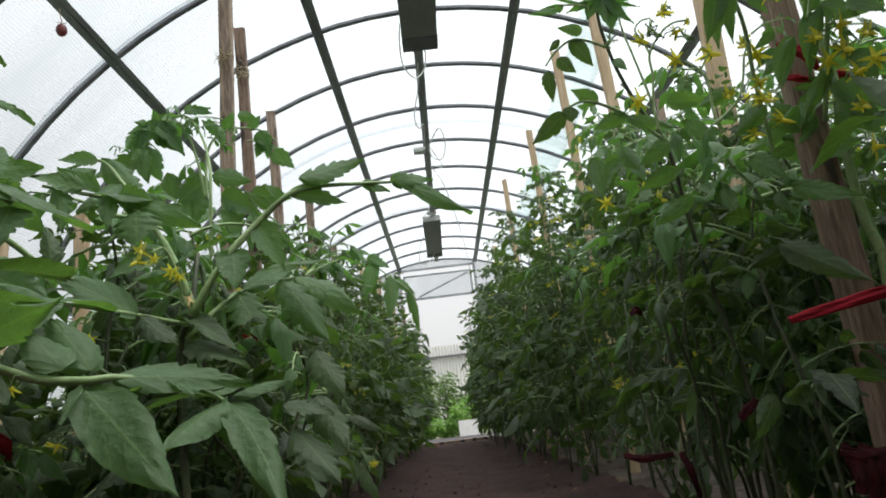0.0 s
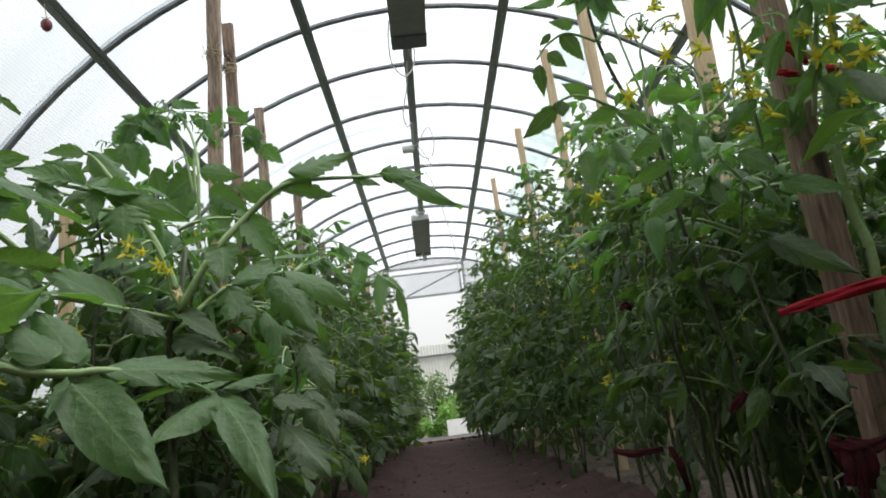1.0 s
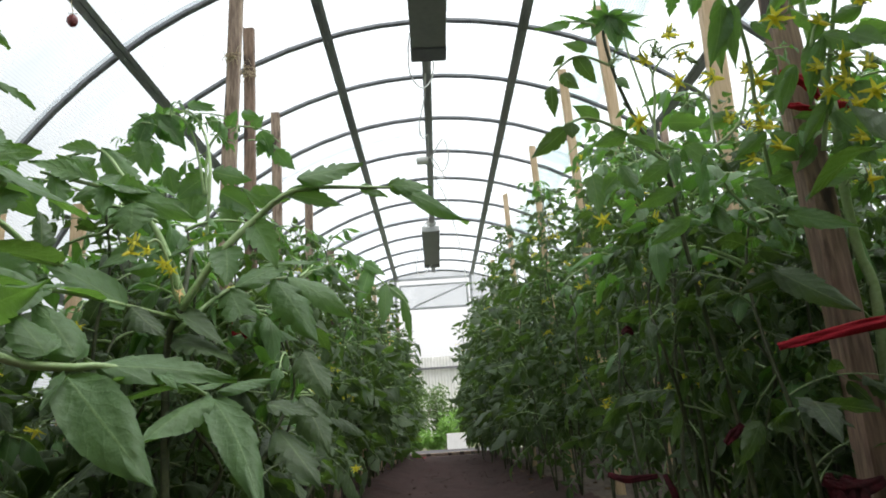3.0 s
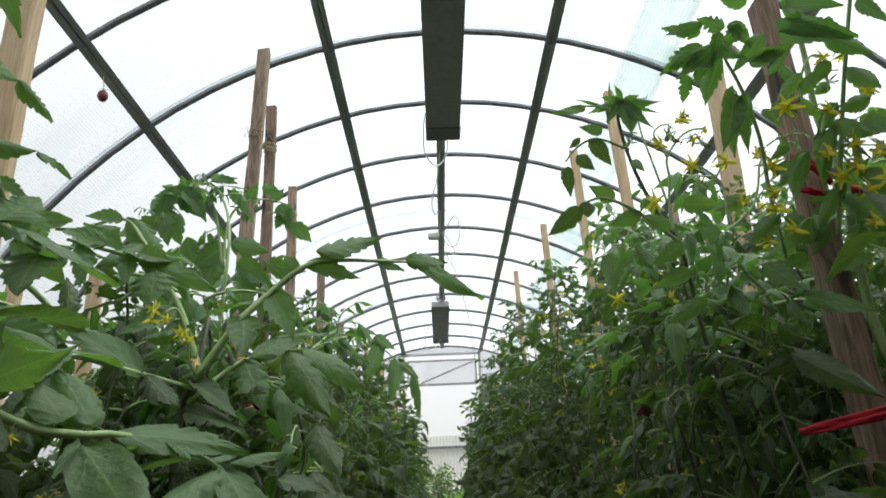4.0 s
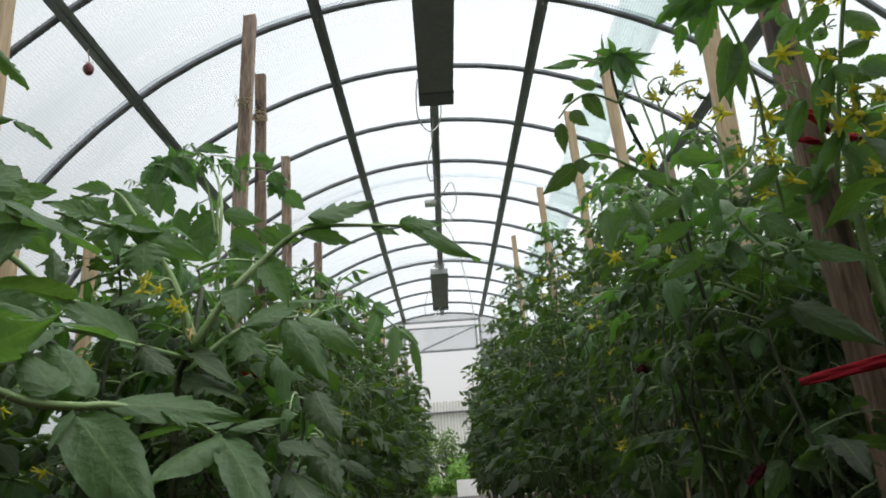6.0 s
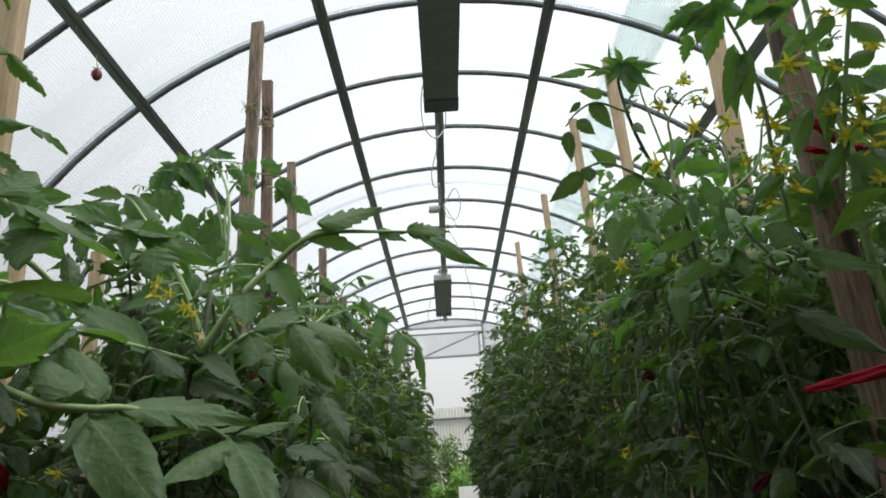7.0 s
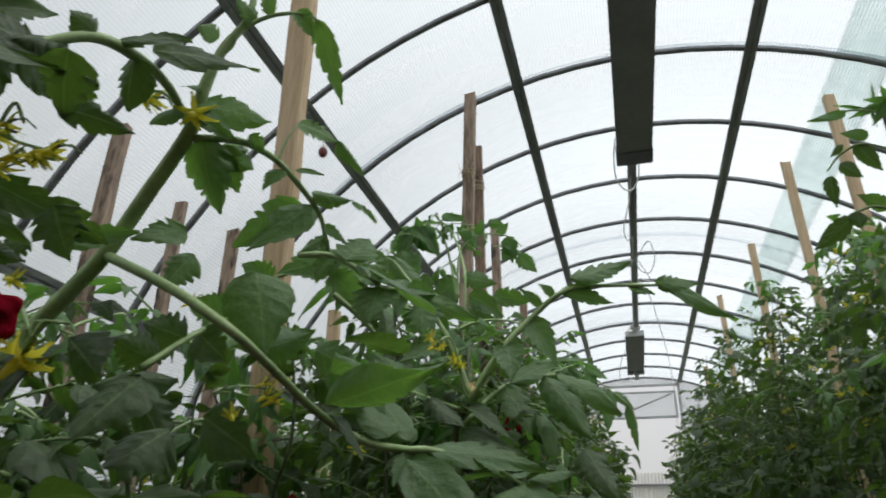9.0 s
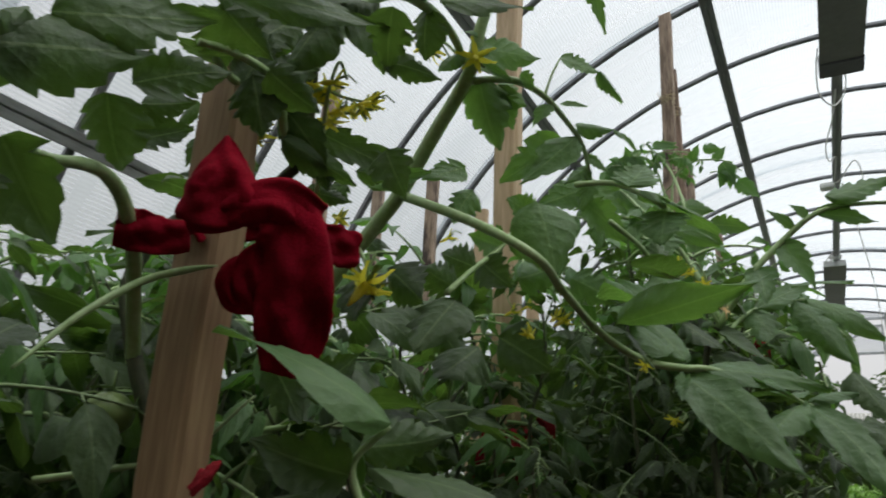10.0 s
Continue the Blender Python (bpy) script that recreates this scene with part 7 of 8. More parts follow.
leaflet(lv, (-0.589, -0.832, 0.959), (-0.542, -0.819, 0.895), 0.043, (0.15, -1, 0.25), 0, 0.12, 0.40)
leaflet(lv, (-0.609, -0.840, 0.957), (-0.637, -0.841, 0.886), 0.043, (0.15, -1, 0.25), 0, 0.12, 0.40)
leaflet(lv, (-0.600, -0.831, 0.948), (-0.549, -0.819, 0.916), 0.0387, (0.15, -1, 0.25), 0, 0.12, 0.40)
leaflet(lv, (-0.540, -0.825, 0.980), (-0.491, -0.812, 0.987), 0.0215, (0.15, -1, 0.25), 0, 0.12, 0.40)
leaflet(lv, (-0.609, -0.842, 0.962), (-0.629, -0.849, 0.960), 0.0258, (0.15, -1, 0.25), 0, 0.12, 0.40)
leaflet(lv, (-0.583, -0.833, 0.965), (-0.563, -0.812, 0.985), 0.0258, (0.15, -1, 0.25), 0, 0.12, 0.40)
leaflet(lv, (-0.615, -0.870, 0.893), (-0.588, -0.865, 0.827), 0.043, (0.15, -1, 0.25), 0, 0.12, 0.40)
tube("side_shoot", [(-0.520, -0.800, 0.000), (-0.510, -0.810, 0.450), (-0.475, -0.880, 0.769), (-0.488, -0.845, 0.866), (-0.513, -0.817, 0.937), (-0.541, -0.822, 0.975), (-0.589, -0.834, 0.963)], [0.0035, 0.003, 0.0015], STEM, p_a)
sprig(p_a, (-0.631, -0.842, 0.944), 0, 0, 0.6, 0)
sprig(p_a, (-0.609, -0.840, 0.957), 97, -40, 0.75, 1)
sprig(p_a, (-0.589, -0.834, 0.963), 194, -10, 0.5, 2)
sprig(p_a, (-0.573, -0.827, 0.961), 291, 15, 0.65, 3)
sprig(p_a, (-0.551, -0.826, 0.974), 28, -25, 0.6, 4)
sprig(p_a, (-0.535, -0.824, 0.983), 125, 0, 0.75, 5)
sprig(p_a, (-0.520, -0.813, 0.972), 222, -40, 0.5, 6)
sprig(p_a, (-0.510, -0.802, 0.957), 319, -10, 0.65, 7)
sprig(p_a, (-0.506, -0.791, 0.936), 56, 15, 0.6, 8)
sprig(p_a, (-0.510, -0.779, 0.908), 153, -25, 0.75, 9)
sprig(p_a, (-0.643, -0.829, 0.906), 250, 0, 0.5, 10)
sprig(p_a, (-0.622, -0.831, 0.930), 347, -40, 0.65, 11)
sprig(p_a, (-0.492, -0.805, 0.974), 84, -10, 0.6, 12)
sprig(p_a, (-0.471, -0.797, 0.970), 181, 15, 0.75, 13)
sprig(p_a, (-0.449, -0.784, 0.956), 278, -25, 0.5, 14)
sprig(p_a, (-0.434, -0.767, 0.929), 15, 0, 0.65, 15)
lv = tube("leaf", [(-0.442, -1.216, 0.646), (-0.486, -1.192, 0.683), (-0.531, -1.177, 0.736), (-0.572, -1.192, 0.723)], [0.003, 0.002], STEM, p_a)
leaflet(lv, (-0.531, -1.178, 0.739), (-0.465, -1.177, 0.670), 0.043, (0.15, -1, 0.25), 0, 0.12, 0.40)
leaflet(lv, (-0.535, -1.179, 0.738), (-0.578, -1.199, 0.731), 0.0258, (0.15, -1, 0.25), 0, 0.12, 0.40)
leaflet(lv, (-0.531, -1.191, 0.716), (-0.584, -1.246, 0.691), 0.0344, (0.15, -1, 0.25), 0, 0.12, 0.40)
leaflet(lv, (-0.566, -1.187, 0.720), (-0.591, -1.208, 0.682), 0.0344, (0.15, -1, 0.25), 0, 0.12, 0.40)
leaflet(lv, (-0.493, -1.197, 0.690), (-0.525, -1.251, 0.638), 0.0344, (0.15, -1, 0.25), 0, 0.12, 0.40)
sprig(p_t, (0.216, -1.207, 0.748), 55, 0, 0.7, 5)
sprig(p_t, (0.274, -1.195, 0.673), 138, -30, 0.5, 6)
sprig(p_t, (0.287, -1.220, 0.664), 221, -10, 0.65, 7)
sprig(p_t, (0.363, -1.299, 0.753), 304, 15, 0.55, 8)
sprig(p_t, (0.372, -1.313, 0.768), 27, -40, 0.7, 9)
sprig(p_t, (0.357, -1.268, 0.698), 110, 0, 0.5, 10)
sprig(p_t, (0.337, -1.246, 0.671), 193, -30, 0.65, 11)
sprig(p_t, (0.421, -1.342, 0.720), 276, -10, 0.55, 12)
sprig(p_t, (0.456, -1.353, 0.693), 359, 15, 0.7, 13)
sprig(p_t, (0.470, -1.347, 0.658), 82, -40, 0.5, 14)
sprig(p_t, (0.441, -1.307, 0.644), 165, 0, 0.65, 15)
sprig(p_t, (0.464, -1.316, 0.592), 248, -30, 0.55, 16)
sprig(p_t, (0.474, -1.380, 0.719), 331, -10, 0.7, 17)
tube("side_shoot", [(-0.510, -0.794, 0.803), (-0.512, -0.788, 0.872), (-0.503, -0.785, 0.922), (-0.467, -0.787, 0.951), (-0.407, -0.771, 0.951), (-0.372, -0.752, 0.928)], [0.003, 0.0024, 0.0012], STEM, p_a)
tube("side_shoot", [(-0.513, -0.794, 0.803), (-0.526, -0.800, 0.888), (-0.545, -0.814, 0.953), (-0.580, -0.833, 0.965), (-0.617, -0.838, 0.945)], [0.003, 0.0024, 0.0012], STEM, p_a)
leaflet(lv, (-0.608, -0.842, 0.961), (-0.548, -0.813, 0.901), 0.0516, (0.2, -1, -0.15), 0, 0.12, 0.40)
leaflet(lv, (-0.625, -0.842, 0.947), (-0.645, -0.841, 0.903), 0.043, (0.2, -1, -0.15), 0, 0.12, 0.40)
leaflet(lv, (-0.540, -0.829, 0.986), (-0.489, -0.810, 0.983), 0.0275, (0.2, -1, -0.15), 0, 0.12, 0.40)
leaflet(lv, (-0.621, -0.826, 0.918), (-0.603, -0.810, 0.845), 0.0516, (0.2, -1, -0.15), 0, 0.12, 0.40)
leaflet(lv, (-0.442, -0.793, 0.977), (-0.408, -0.783, 0.975), 0.0292, (0.2, -1, -0.15), 0, 0.12, 0.40)
leaflet(lv, (-0.409, -0.769, 0.947), (-0.381, -0.754, 0.902), 0.043, (0.2, -1, -0.15), 0, 0.12, 0.40)
leaflet(lv, (-0.382, -0.747, 0.911), (-0.352, -0.733, 0.868), 0.043, (0.2, -1, -0.15), 0, 0.12, 0.40)
leaflet(lv, (-0.470, -0.787, 0.949), (-0.448, -0.797, 0.983), 0.0258, (0.2, -1, -0.15), 0, 0.12, 0.40)
leaflet(lv, (-0.481, -0.788, 0.944), (-0.512, -0.808, 0.964), 0.0258, (0.2, -1, -0.15), 0, 0.12, 0.40)
leaflet(lv, (-0.425, -0.776, 0.952), (-0.395, -0.779, 0.973), 0.0258, (0.2, -1, -0.15), 0, 0.12, 0.40)
leaflet(lv, (-0.625, -0.818, 0.897), (-0.698, -0.863, 0.840), 0.0473, (0.2, -1, -0.15), 0, 0.12, 0.40)
leaflet(lv, (-0.518, -0.761, 0.858), (-0.578, -0.786, 0.809), 0.0559, (0.2, -1, -0.15), 0, 0.12, 0.40)
leaflet(lv, (-0.509, -0.762, 0.865), (-0.437, -0.734, 0.850), 0.0516, (0.2, -1, -0.15), 0, 0.12, 0.40)
leaflet(lv, (-0.540, -0.762, 0.841), (-0.552, -0.772, 0.766), 0.0602, (0.2, -1, -0.15), 0, 0.12, 0.40)
leaflet(lv, (-0.498, -0.743, 0.827), (-0.420, -0.728, 0.785), 0.0559, (0.2, -1, -0.15), 0, 0.12, 0.40)
leaflet(lv, (-0.586, -0.830, 0.954), (-0.596, -0.848, 0.981), 0.0258, (0.2, -1, -0.15), 0, 0.12, 0.40)
leaflet(lv, (-0.570, -0.830, 0.966), (-0.574, -0.822, 0.925), 0.0387, (0.2, -1, -0.15), 0, 0.12, 0.40)
leaflet(lv, (-0.397, -0.763, 0.939), (-0.414, -0.758, 0.895), 0.0344, (0.2, -1, -0.15), 0, 0.12, 0.40)
leaflet(lv, (-0.476, -0.731, 0.812), (-0.481, -0.739, 0.735), 0.0602, (0.2, -1, -0.15), 0, 0.12, 0.40)
leaflet(lv, (-0.566, -0.778, 0.799), (-0.607, -0.808, 0.743), 0.0559, (0.2, -1, -0.15), 0, 0.12, 0.40)
leaflet(lv, (-0.454, -0.681, 0.842), (-0.371, -0.660, 0.839), 0.0516, (0.2, -1, -0.15), 0, 0.12, 0.40)
leaflet(lv, (-0.591, -0.792, 0.869), (-0.571, -0.783, 0.809), 0.043, (0.2, -1, -0.15), 0, 0.12, 0.40)
leaflet(lv, (0.270, -1.388, 0.883), (0.225, -1.376, 0.877), 0.0189, (-0.3, -1, -0.35), 0, 0.12, 0.18)
leaflet(lv, (0.271, -1.372, 0.861), (0.227, -1.361, 0.839), 0.0284, (-0.3, -1, -0.35), 0, 0.12, 0.18)
leaflet(lv, (0.285, -1.377, 0.860), (0.242, -1.355, 0.820), 0.0241, (-0.3, -1, -0.35), 0, 0.12, 0.18)
leaflet(lv, (0.288, -1.388, 0.871), (0.280, -1.369, 0.834), 0.0198, (-0.3, -1, -0.35), 0, 0.12, 0.18)
leaflet(lv, (0.347, -1.434, 0.867), (0.391, -1.471, 0.839), 0.0267, (-0.3, -1, -0.35), 0, 0.12, 0.18)
leaflet(lv, (0.341, -1.421, 0.856), (0.408, -1.460, 0.810), 0.0301, (-0.3, -1, -0.35), 0, 0.12, 0.18)
leaflet(lv, (0.357, -1.405, 0.823), (0.317, -1.393, 0.821), 0.0198, (-0.3, -1, -0.35), 0, 0.12, 0.18)
leaflet(lv, (0.320, -1.354, 0.800), (0.310, -1.331, 0.729), 0.0215, (-0.3, -1, -0.35), 0, 0.12, 0.18)
leaflet(lv, (0.393, -1.423, 0.795), (0.368, -1.406, 0.773), 0.0198, (-0.3, -1, -0.35), 0, 0.12, 0.18)
leaflet(lv, (0.408, -1.471, 0.842), (0.428, -1.483, 0.799), 0.0208, (-0.3, -1, -0.35), 0, 0.12, 0.18)
leaflet(lv, (0.424, -1.401, 0.725), (0.441, -1.424, 0.695), 0.0267, (-0.3, -1, -0.35), 0, 0.12, 0.18)
leaflet(lv, (0.400, -1.386, 0.730), (0.380, -1.362, 0.660), 0.0198, (-0.3, -1, -0.35), 0, 0.12, 0.18)
leaflet(lv, (0.378, -1.360, 0.710), (0.351, -1.345, 0.660), 0.0198, (-0.3, -1, -0.35), 0, 0.12, 0.18)
leaflet(lv, (0.413, -1.419, 0.788), (0.433, -1.437, 0.751), 0.0267, (-0.3, -1, -0.35), 0, 0.12, 0.18)
leaflet(lv, (0.395, -1.424, 0.833), (0.426, -1.444, 0.789), 0.0301, (-0.3, -1, -0.35), 0, 0.12, 0.18)
leaflet(lv, (0.302, -1.390, 0.882), (0.327, -1.392, 0.849), 0.0232, (-0.3, -1, -0.35), 0, 0.12, 0.18)
leaflet(lv, (0.318, -1.408, 0.893), (0.286, -1.412, 0.918), 0.0267, (-0.3, -1, -0.35), 0, 0.12, 0.18)
leaflet(lv, (0.339, -1.394, 0.860), (0.304, -1.371, 0.819), 0.0232, (-0.3, -1, -0.35), 0, 0.12, 0.18)
leaflet(lv, (0.435, -1.412, 0.752), (0.402, -1.404, 0.735), 0.0232, (-0.3, -1, -0.35), 0, 0.12, 0.18)
leaflet(lv, (0.411, -1.386, 0.762), (0.382, -1.372, 0.725), 0.0198, (-0.3, -1, -0.35), 0, 0.12, 0.18)
leaflet(lv, (0.428, -1.376, 0.675), (0.441, -1.393, 0.636), 0.0301, (-0.3, -1, -0.35), 0, 0.12, 0.18)
leaflet(lv, (0.419, -1.346, 0.653), (0.437, -1.364, 0.607), 0.0301, (-0.3, -1, -0.35), 0, 0.12, 0.18)
leaflet(lv, (0.360, -1.297, 0.654), (0.321, -1.287, 0.621), 0.0267, (-0.3, -1, -0.35), 0, 0.12, 0.18)
leaflet(lv, (0.336, -1.274, 0.595), (0.365, -1.302, 0.561), 0.0301, (-0.3, -1, -0.35), 0, 0.12, 0.18)
leaflet(lv, (0.263, -1.215, 0.652), (0.220, -1.211, 0.622), 0.0267, (-0.3, -1, -0.35), 0, 0.12, 0.18)
leaflet(lv, (0.284, -1.231, 0.670), (0.308, -1.249, 0.629), 0.0267, (-0.3, -1, -0.35), 0, 0.12, 0.18)
leaflet(lv, (0.212, -1.146, 0.664), (0.174, -1.145, 0.630), 0.0267, (-0.3, -1, -0.35), 0, 0.12, 0.18)
leaflet(lv, (0.377, -1.390, 0.802), (0.347, -1.368, 0.777), 0.0198, (-0.3, -1, -0.35), 0, 0.12, 0.18)
leaflet(lv, (0.194, -1.260, 0.856), (0.146, -1.252, 0.847), 0.0138, (-0.3, -1, -0.35), 0, 0.12, 0.18)
leaflet(lv, (0.194, -1.260, 0.856), (0.164, -1.266, 0.861), 0.012, (-0.3, -1, -0.35), 0, 0.12, 0.18)
leaflet(lv, (0.194, -1.260, 0.856), (0.184, -1.279, 0.870), 0.0103, (-0.3, -1, -0.35), 0, 0.12, 0.18)
leaflet(lv, (0.194, -1.260, 0.856), (0.212, -1.277, 0.853), 0.012, (-0.3, -1, -0.35), 0, 0.12, 0.18)
leaflet(lv, (0.194, -1.260, 0.856), (0.239, -1.276, 0.835), 0.0155, (-0.3, -1, -0.35), 0, 0.12, 0.18)
leaflet(lv, (0.194, -1.260, 0.856), (0.203, -1.266, 0.821), 0.0155, (-0.3, -1, -0.35), 0, 0.12, 0.18)
leaflet(lv, (0.194, -1.260, 0.856), (0.222, -1.263, 0.805), 0.0189, (-0.3, -1, -0.35), 0, 0.12, 0.18)
leaflet(lv, (0.194, -1.260, 0.856), (0.169, -1.257, 0.825), 0.0155, (-0.3, -1, -0.35), 0, 0.12, 0.18)
leaflet(lv, (0.194, -1.260, 0.856), (0.192, -1.262, 0.801), 0.0172, (-0.3, -1, -0.35), 0, 0.12, 0.18)
leaflet(lv, (0.421, -1.274, 0.634), (0.376, -1.260, 0.637), 0.0267, (-0.3, -1, -0.35), 0, 0.12, 0.18)
leaflet(lv, (0.439, -1.212, 0.621), (0.413, -1.206, 0.612), 0.0247, (-0.3, -1, -0.35), 0, 0.12, 0.18)
leaflet(lv, (0.422, -1.247, 0.650), (0.431, -1.250, 0.610), 0.0282, (-0.3, -1, -0.35), 0, 0.12, 0.18)
leaflet(lv, (0.454, -1.221, 0.664), (0.462, -1.225, 0.630), 0.0288, (-0.3, -1, -0.35), 0, 0.12, 0.18)
leaflet(lv, (0.529, -1.221, 0.654), (0.554, -1.244, 0.632), 0.0245, (-0.3, -1, -0.35), 0, 0.12, 0.18)
leaflet(lv, (0.446, -1.175, 0.652), (0.398, -1.160, 0.653), 0.0271, (-0.3, -1, -0.35), 0, 0.12, 0.18)
leaflet(lv, (0.499, -1.265, 0.716), (0.461, -1.247, 0.705), 0.023, (-0.3, -1, -0.35), 0, 0.12, 0.18)
leaflet(lv, (0.475, -1.242, 0.634), (0.465, -1.239, 0.610), 0.0194, (-0.3, -1, -0.35), 0, 0.12, 0.18)
leaflet(lv, (0.425, -1.288, 0.636), (0.404, -1.276, 0.604), 0.0178, (-0.3, -1, -0.35), 0, 0.12, 0.18)
leaflet(lv, (0.416, -1.332, 0.677), (0.428, -1.340, 0.649), 0.0197, (-0.3, -1, -0.35), 0, 0.12, 0.18)
leaflet(lv, (0.417, -1.281, 0.733), (0.384, -1.264, 0.713), 0.0253, (-0.3, -1, -0.35), 0, 0.12, 0.18)
leaflet(lv, (0.386, -1.291, 0.600), (0.357, -1.282, 0.587), 0.0228, (-0.3, -1, -0.35), 0, 0.12, 0.18)
leaflet(lv, (0.400, -1.242, 0.629), (0.431, -1.265, 0.609), 0.0185, (-0.3, -1, -0.35), 0, 0.12, 0.18)
leaflet(lv, (0.464, -1.268, 0.690), (0.496, -1.292, 0.665), 0.023, (-0.3, -1, -0.35), 0, 0.12, 0.18)
leaflet(lv, (0.474, -1.291, 0.634), (0.487, -1.301, 0.599), 0.025, (-0.3, -1, -0.35), 0, 0.12, 0.18)
leaflet(lv, (0.506, -1.255, 0.599), (0.475, -1.237, 0.568), 0.0172, (-0.3, -1, -0.35), 0, 0.12, 0.18)
leaflet(lv, (0.417, -1.226, 0.676), (0.436, -1.235, 0.637), 0.0295, (-0.3, -1, -0.35), 0, 0.12, 0.18)
leaflet(lv, (0.419, -1.295, 0.665), (0.402, -1.280, 0.624), 0.0224, (-0.3, -1, -0.35), 0, 0.12, 0.18)
leaflet(lv, (0.506, -1.260, 0.605), (0.495, -1.251, 0.560), 0.024, (-0.3, -1, -0.35), 0, 0.12, 0.18)
leaflet(lv, (0.481, -1.214, 0.718), (0.444, -1.206, 0.722), 0.0238, (-0.3, -1, -0.35), 0, 0.12, 0.18)
leaflet(lv, (0.407, -1.245, 0.659), (0.389, -1.232, 0.620), 0.0286, (-0.3, -1, -0.35), 0, 0.12, 0.18)
leaflet(lv, (0.383, -1.265, 0.665), (0.415, -1.285, 0.637), 0.0206, (-0.3, -1, -0.35), 0, 0.12, 0.18)
leaflet(lv, (0.464, -1.216, 0.746), (0.448, -1.201, 0.709), 0.0237, (-0.3, -1, -0.35), 0, 0.12, 0.18)
leaflet(lv, (0.487, -1.240, 0.661), (0.509, -1.253, 0.623), 0.0213, (-0.3, -1, -0.35), 0, 0.12, 0.18)
leaflet(lv, (0.441, -1.301, 0.676), (0.404, -1.290, 0.675), 0.0222, (-0.3, -1, -0.35), 0, 0.12, 0.18)
leaflet(lv, (0.440, -1.329, 0.626), (0.434, -1.325, 0.594), 0.0298, (-0.3, -1, -0.35), 0, 0.12, 0.18)
leaflet(lv, (0.452, -1.342, 0.626), (0.450, -1.341, 0.594), 0.0251, (-0.3, -1, -0.35), 0, 0.12, 0.18)
leaflet(lv, (0.472, -1.273, 0.643), (0.491, -1.288, 0.617), 0.0226, (-0.3, -1, -0.35), 0, 0.12, 0.18)
leaflet(lv, (0.472, -1.326, 0.683), (0.477, -1.330, 0.657), 0.0287, (-0.3, -1, -0.35), 0, 0.12, 0.18)
leaflet(lv, (0.456, -1.305, 0.659), (0.457, -1.301, 0.614), 0.0192, (-0.3, -1, -0.35), 0, 0.12, 0.18)
leaflet(lv, (0.450, -1.262, 0.661), (0.432, -1.254, 0.639), 0.0253, (-0.3, -1, -0.35), 0, 0.12, 0.18)
leaflet(lv, (0.462, -1.338, 0.695), (0.472, -1.339, 0.654), 0.0263, (-0.3, -1, -0.35), 0, 0.12, 0.18)
leaflet(lv, (0.432, -1.168, 0.674), (0.470, -1.197, 0.660), 0.0179, (-0.3, -1, -0.35), 0, 0.12, 0.18)
leaflet(lv, (0.500, -1.284, 0.699), (0.527, -1.306, 0.674), 0.0191, (-0.3, -1, -0.35), 0, 0.12, 0.18)
leaflet(lv, (0.378, -1.324, 0.738), (0.353, -1.315, 0.724), 0.0137, (-0.3, -1, -0.35), 0, 0.12, 0.18)
leaflet(lv, (0.407, -1.428, 0.853), (0.389, -1.422, 0.842), 0.0126, (-0.3, -1, -0.35), 0, 0.12, 0.18)
leaflet(lv, (0.461, -1.286, 0.797), (0.475, -1.292, 0.767), 0.0153, (-0.3, -1, -0.35), 0, 0.12, 0.18)
leaflet(lv, (0.465, -1.307, 0.842), (0.446, -1.299, 0.829), 0.0192, (-0.3, -1, -0.35), 0, 0.12, 0.18)
leaflet(lv, (0.378, -1.308, 0.812), (0.400, -1.318, 0.785), 0.0184, (-0.3, -1, -0.35), 0, 0.12, 0.18)
leaflet(lv, (0.378, -1.346, 0.804), (0.375, -1.339, 0.775), 0.0134, (-0.3, -1, -0.35), 0, 0.12, 0.18)
leaflet(lv, (0.400, -1.317, 0.866), (0.412, -1.314, 0.830), 0.0188, (-0.3, -1, -0.35), 0, 0.12, 0.18)
leaflet(lv, (0.345, -1.342, 0.783), (0.363, -1.348, 0.754), 0.0145, (-0.3, -1, -0.35), 0, 0.12, 0.18)
leaflet(lv, (0.458, -1.381, 0.792), (0.459, -1.382, 0.770), 0.0195, (-0.3, -1, -0.35), 0, 0.12, 0.18)
leaflet(lv, (0.383, -1.312, 0.925), (0.369, -1.302, 0.904), 0.0132, (-0.3, -1, -0.35), 0, 0.12, 0.18)
leaflet(lv, (0.507, -1.325, 0.788), (0.520, -1.330, 0.756), 0.0157, (-0.3, -1, -0.35), 0, 0.12, 0.18)
leaflet(lv, (0.393, -1.333, 0.864), (0.373, -1.321, 0.845), 0.0134, (-0.3, -1, -0.35), 0, 0.12, 0.18)
# stakes, ties and the rag
rag = tagged(empty("red_rag"), "dark red cloth rag knotted round a wooden stake", "rag")
cloth("rag_cap", [(-0.617, -1.901, 0.490), (-0.615, -1.901, 0.476), (-0.613, -1.902, 0.459), (-0.614, -1.900, 0.444), (-0.619, -1.893, 0.431)], [0.004, 0.022, 0.040, 0.052, 0.058], (0.62, -0.75, -0.2), rag, 0.42, seed=1)
cloth("rag_fold", [(-0.644, -1.897, 0.432), (-0.614, -1.897, 0.432), (-0.596, -1.891, 0.441), (-0.582, -1.876, 0.444), (-0.575, -1.854, 0.434)], [0.014, 0.020, 0.026, 0.036, 0.040], (0.62, -0.75, -0.2), rag, 0.45, seed=2)
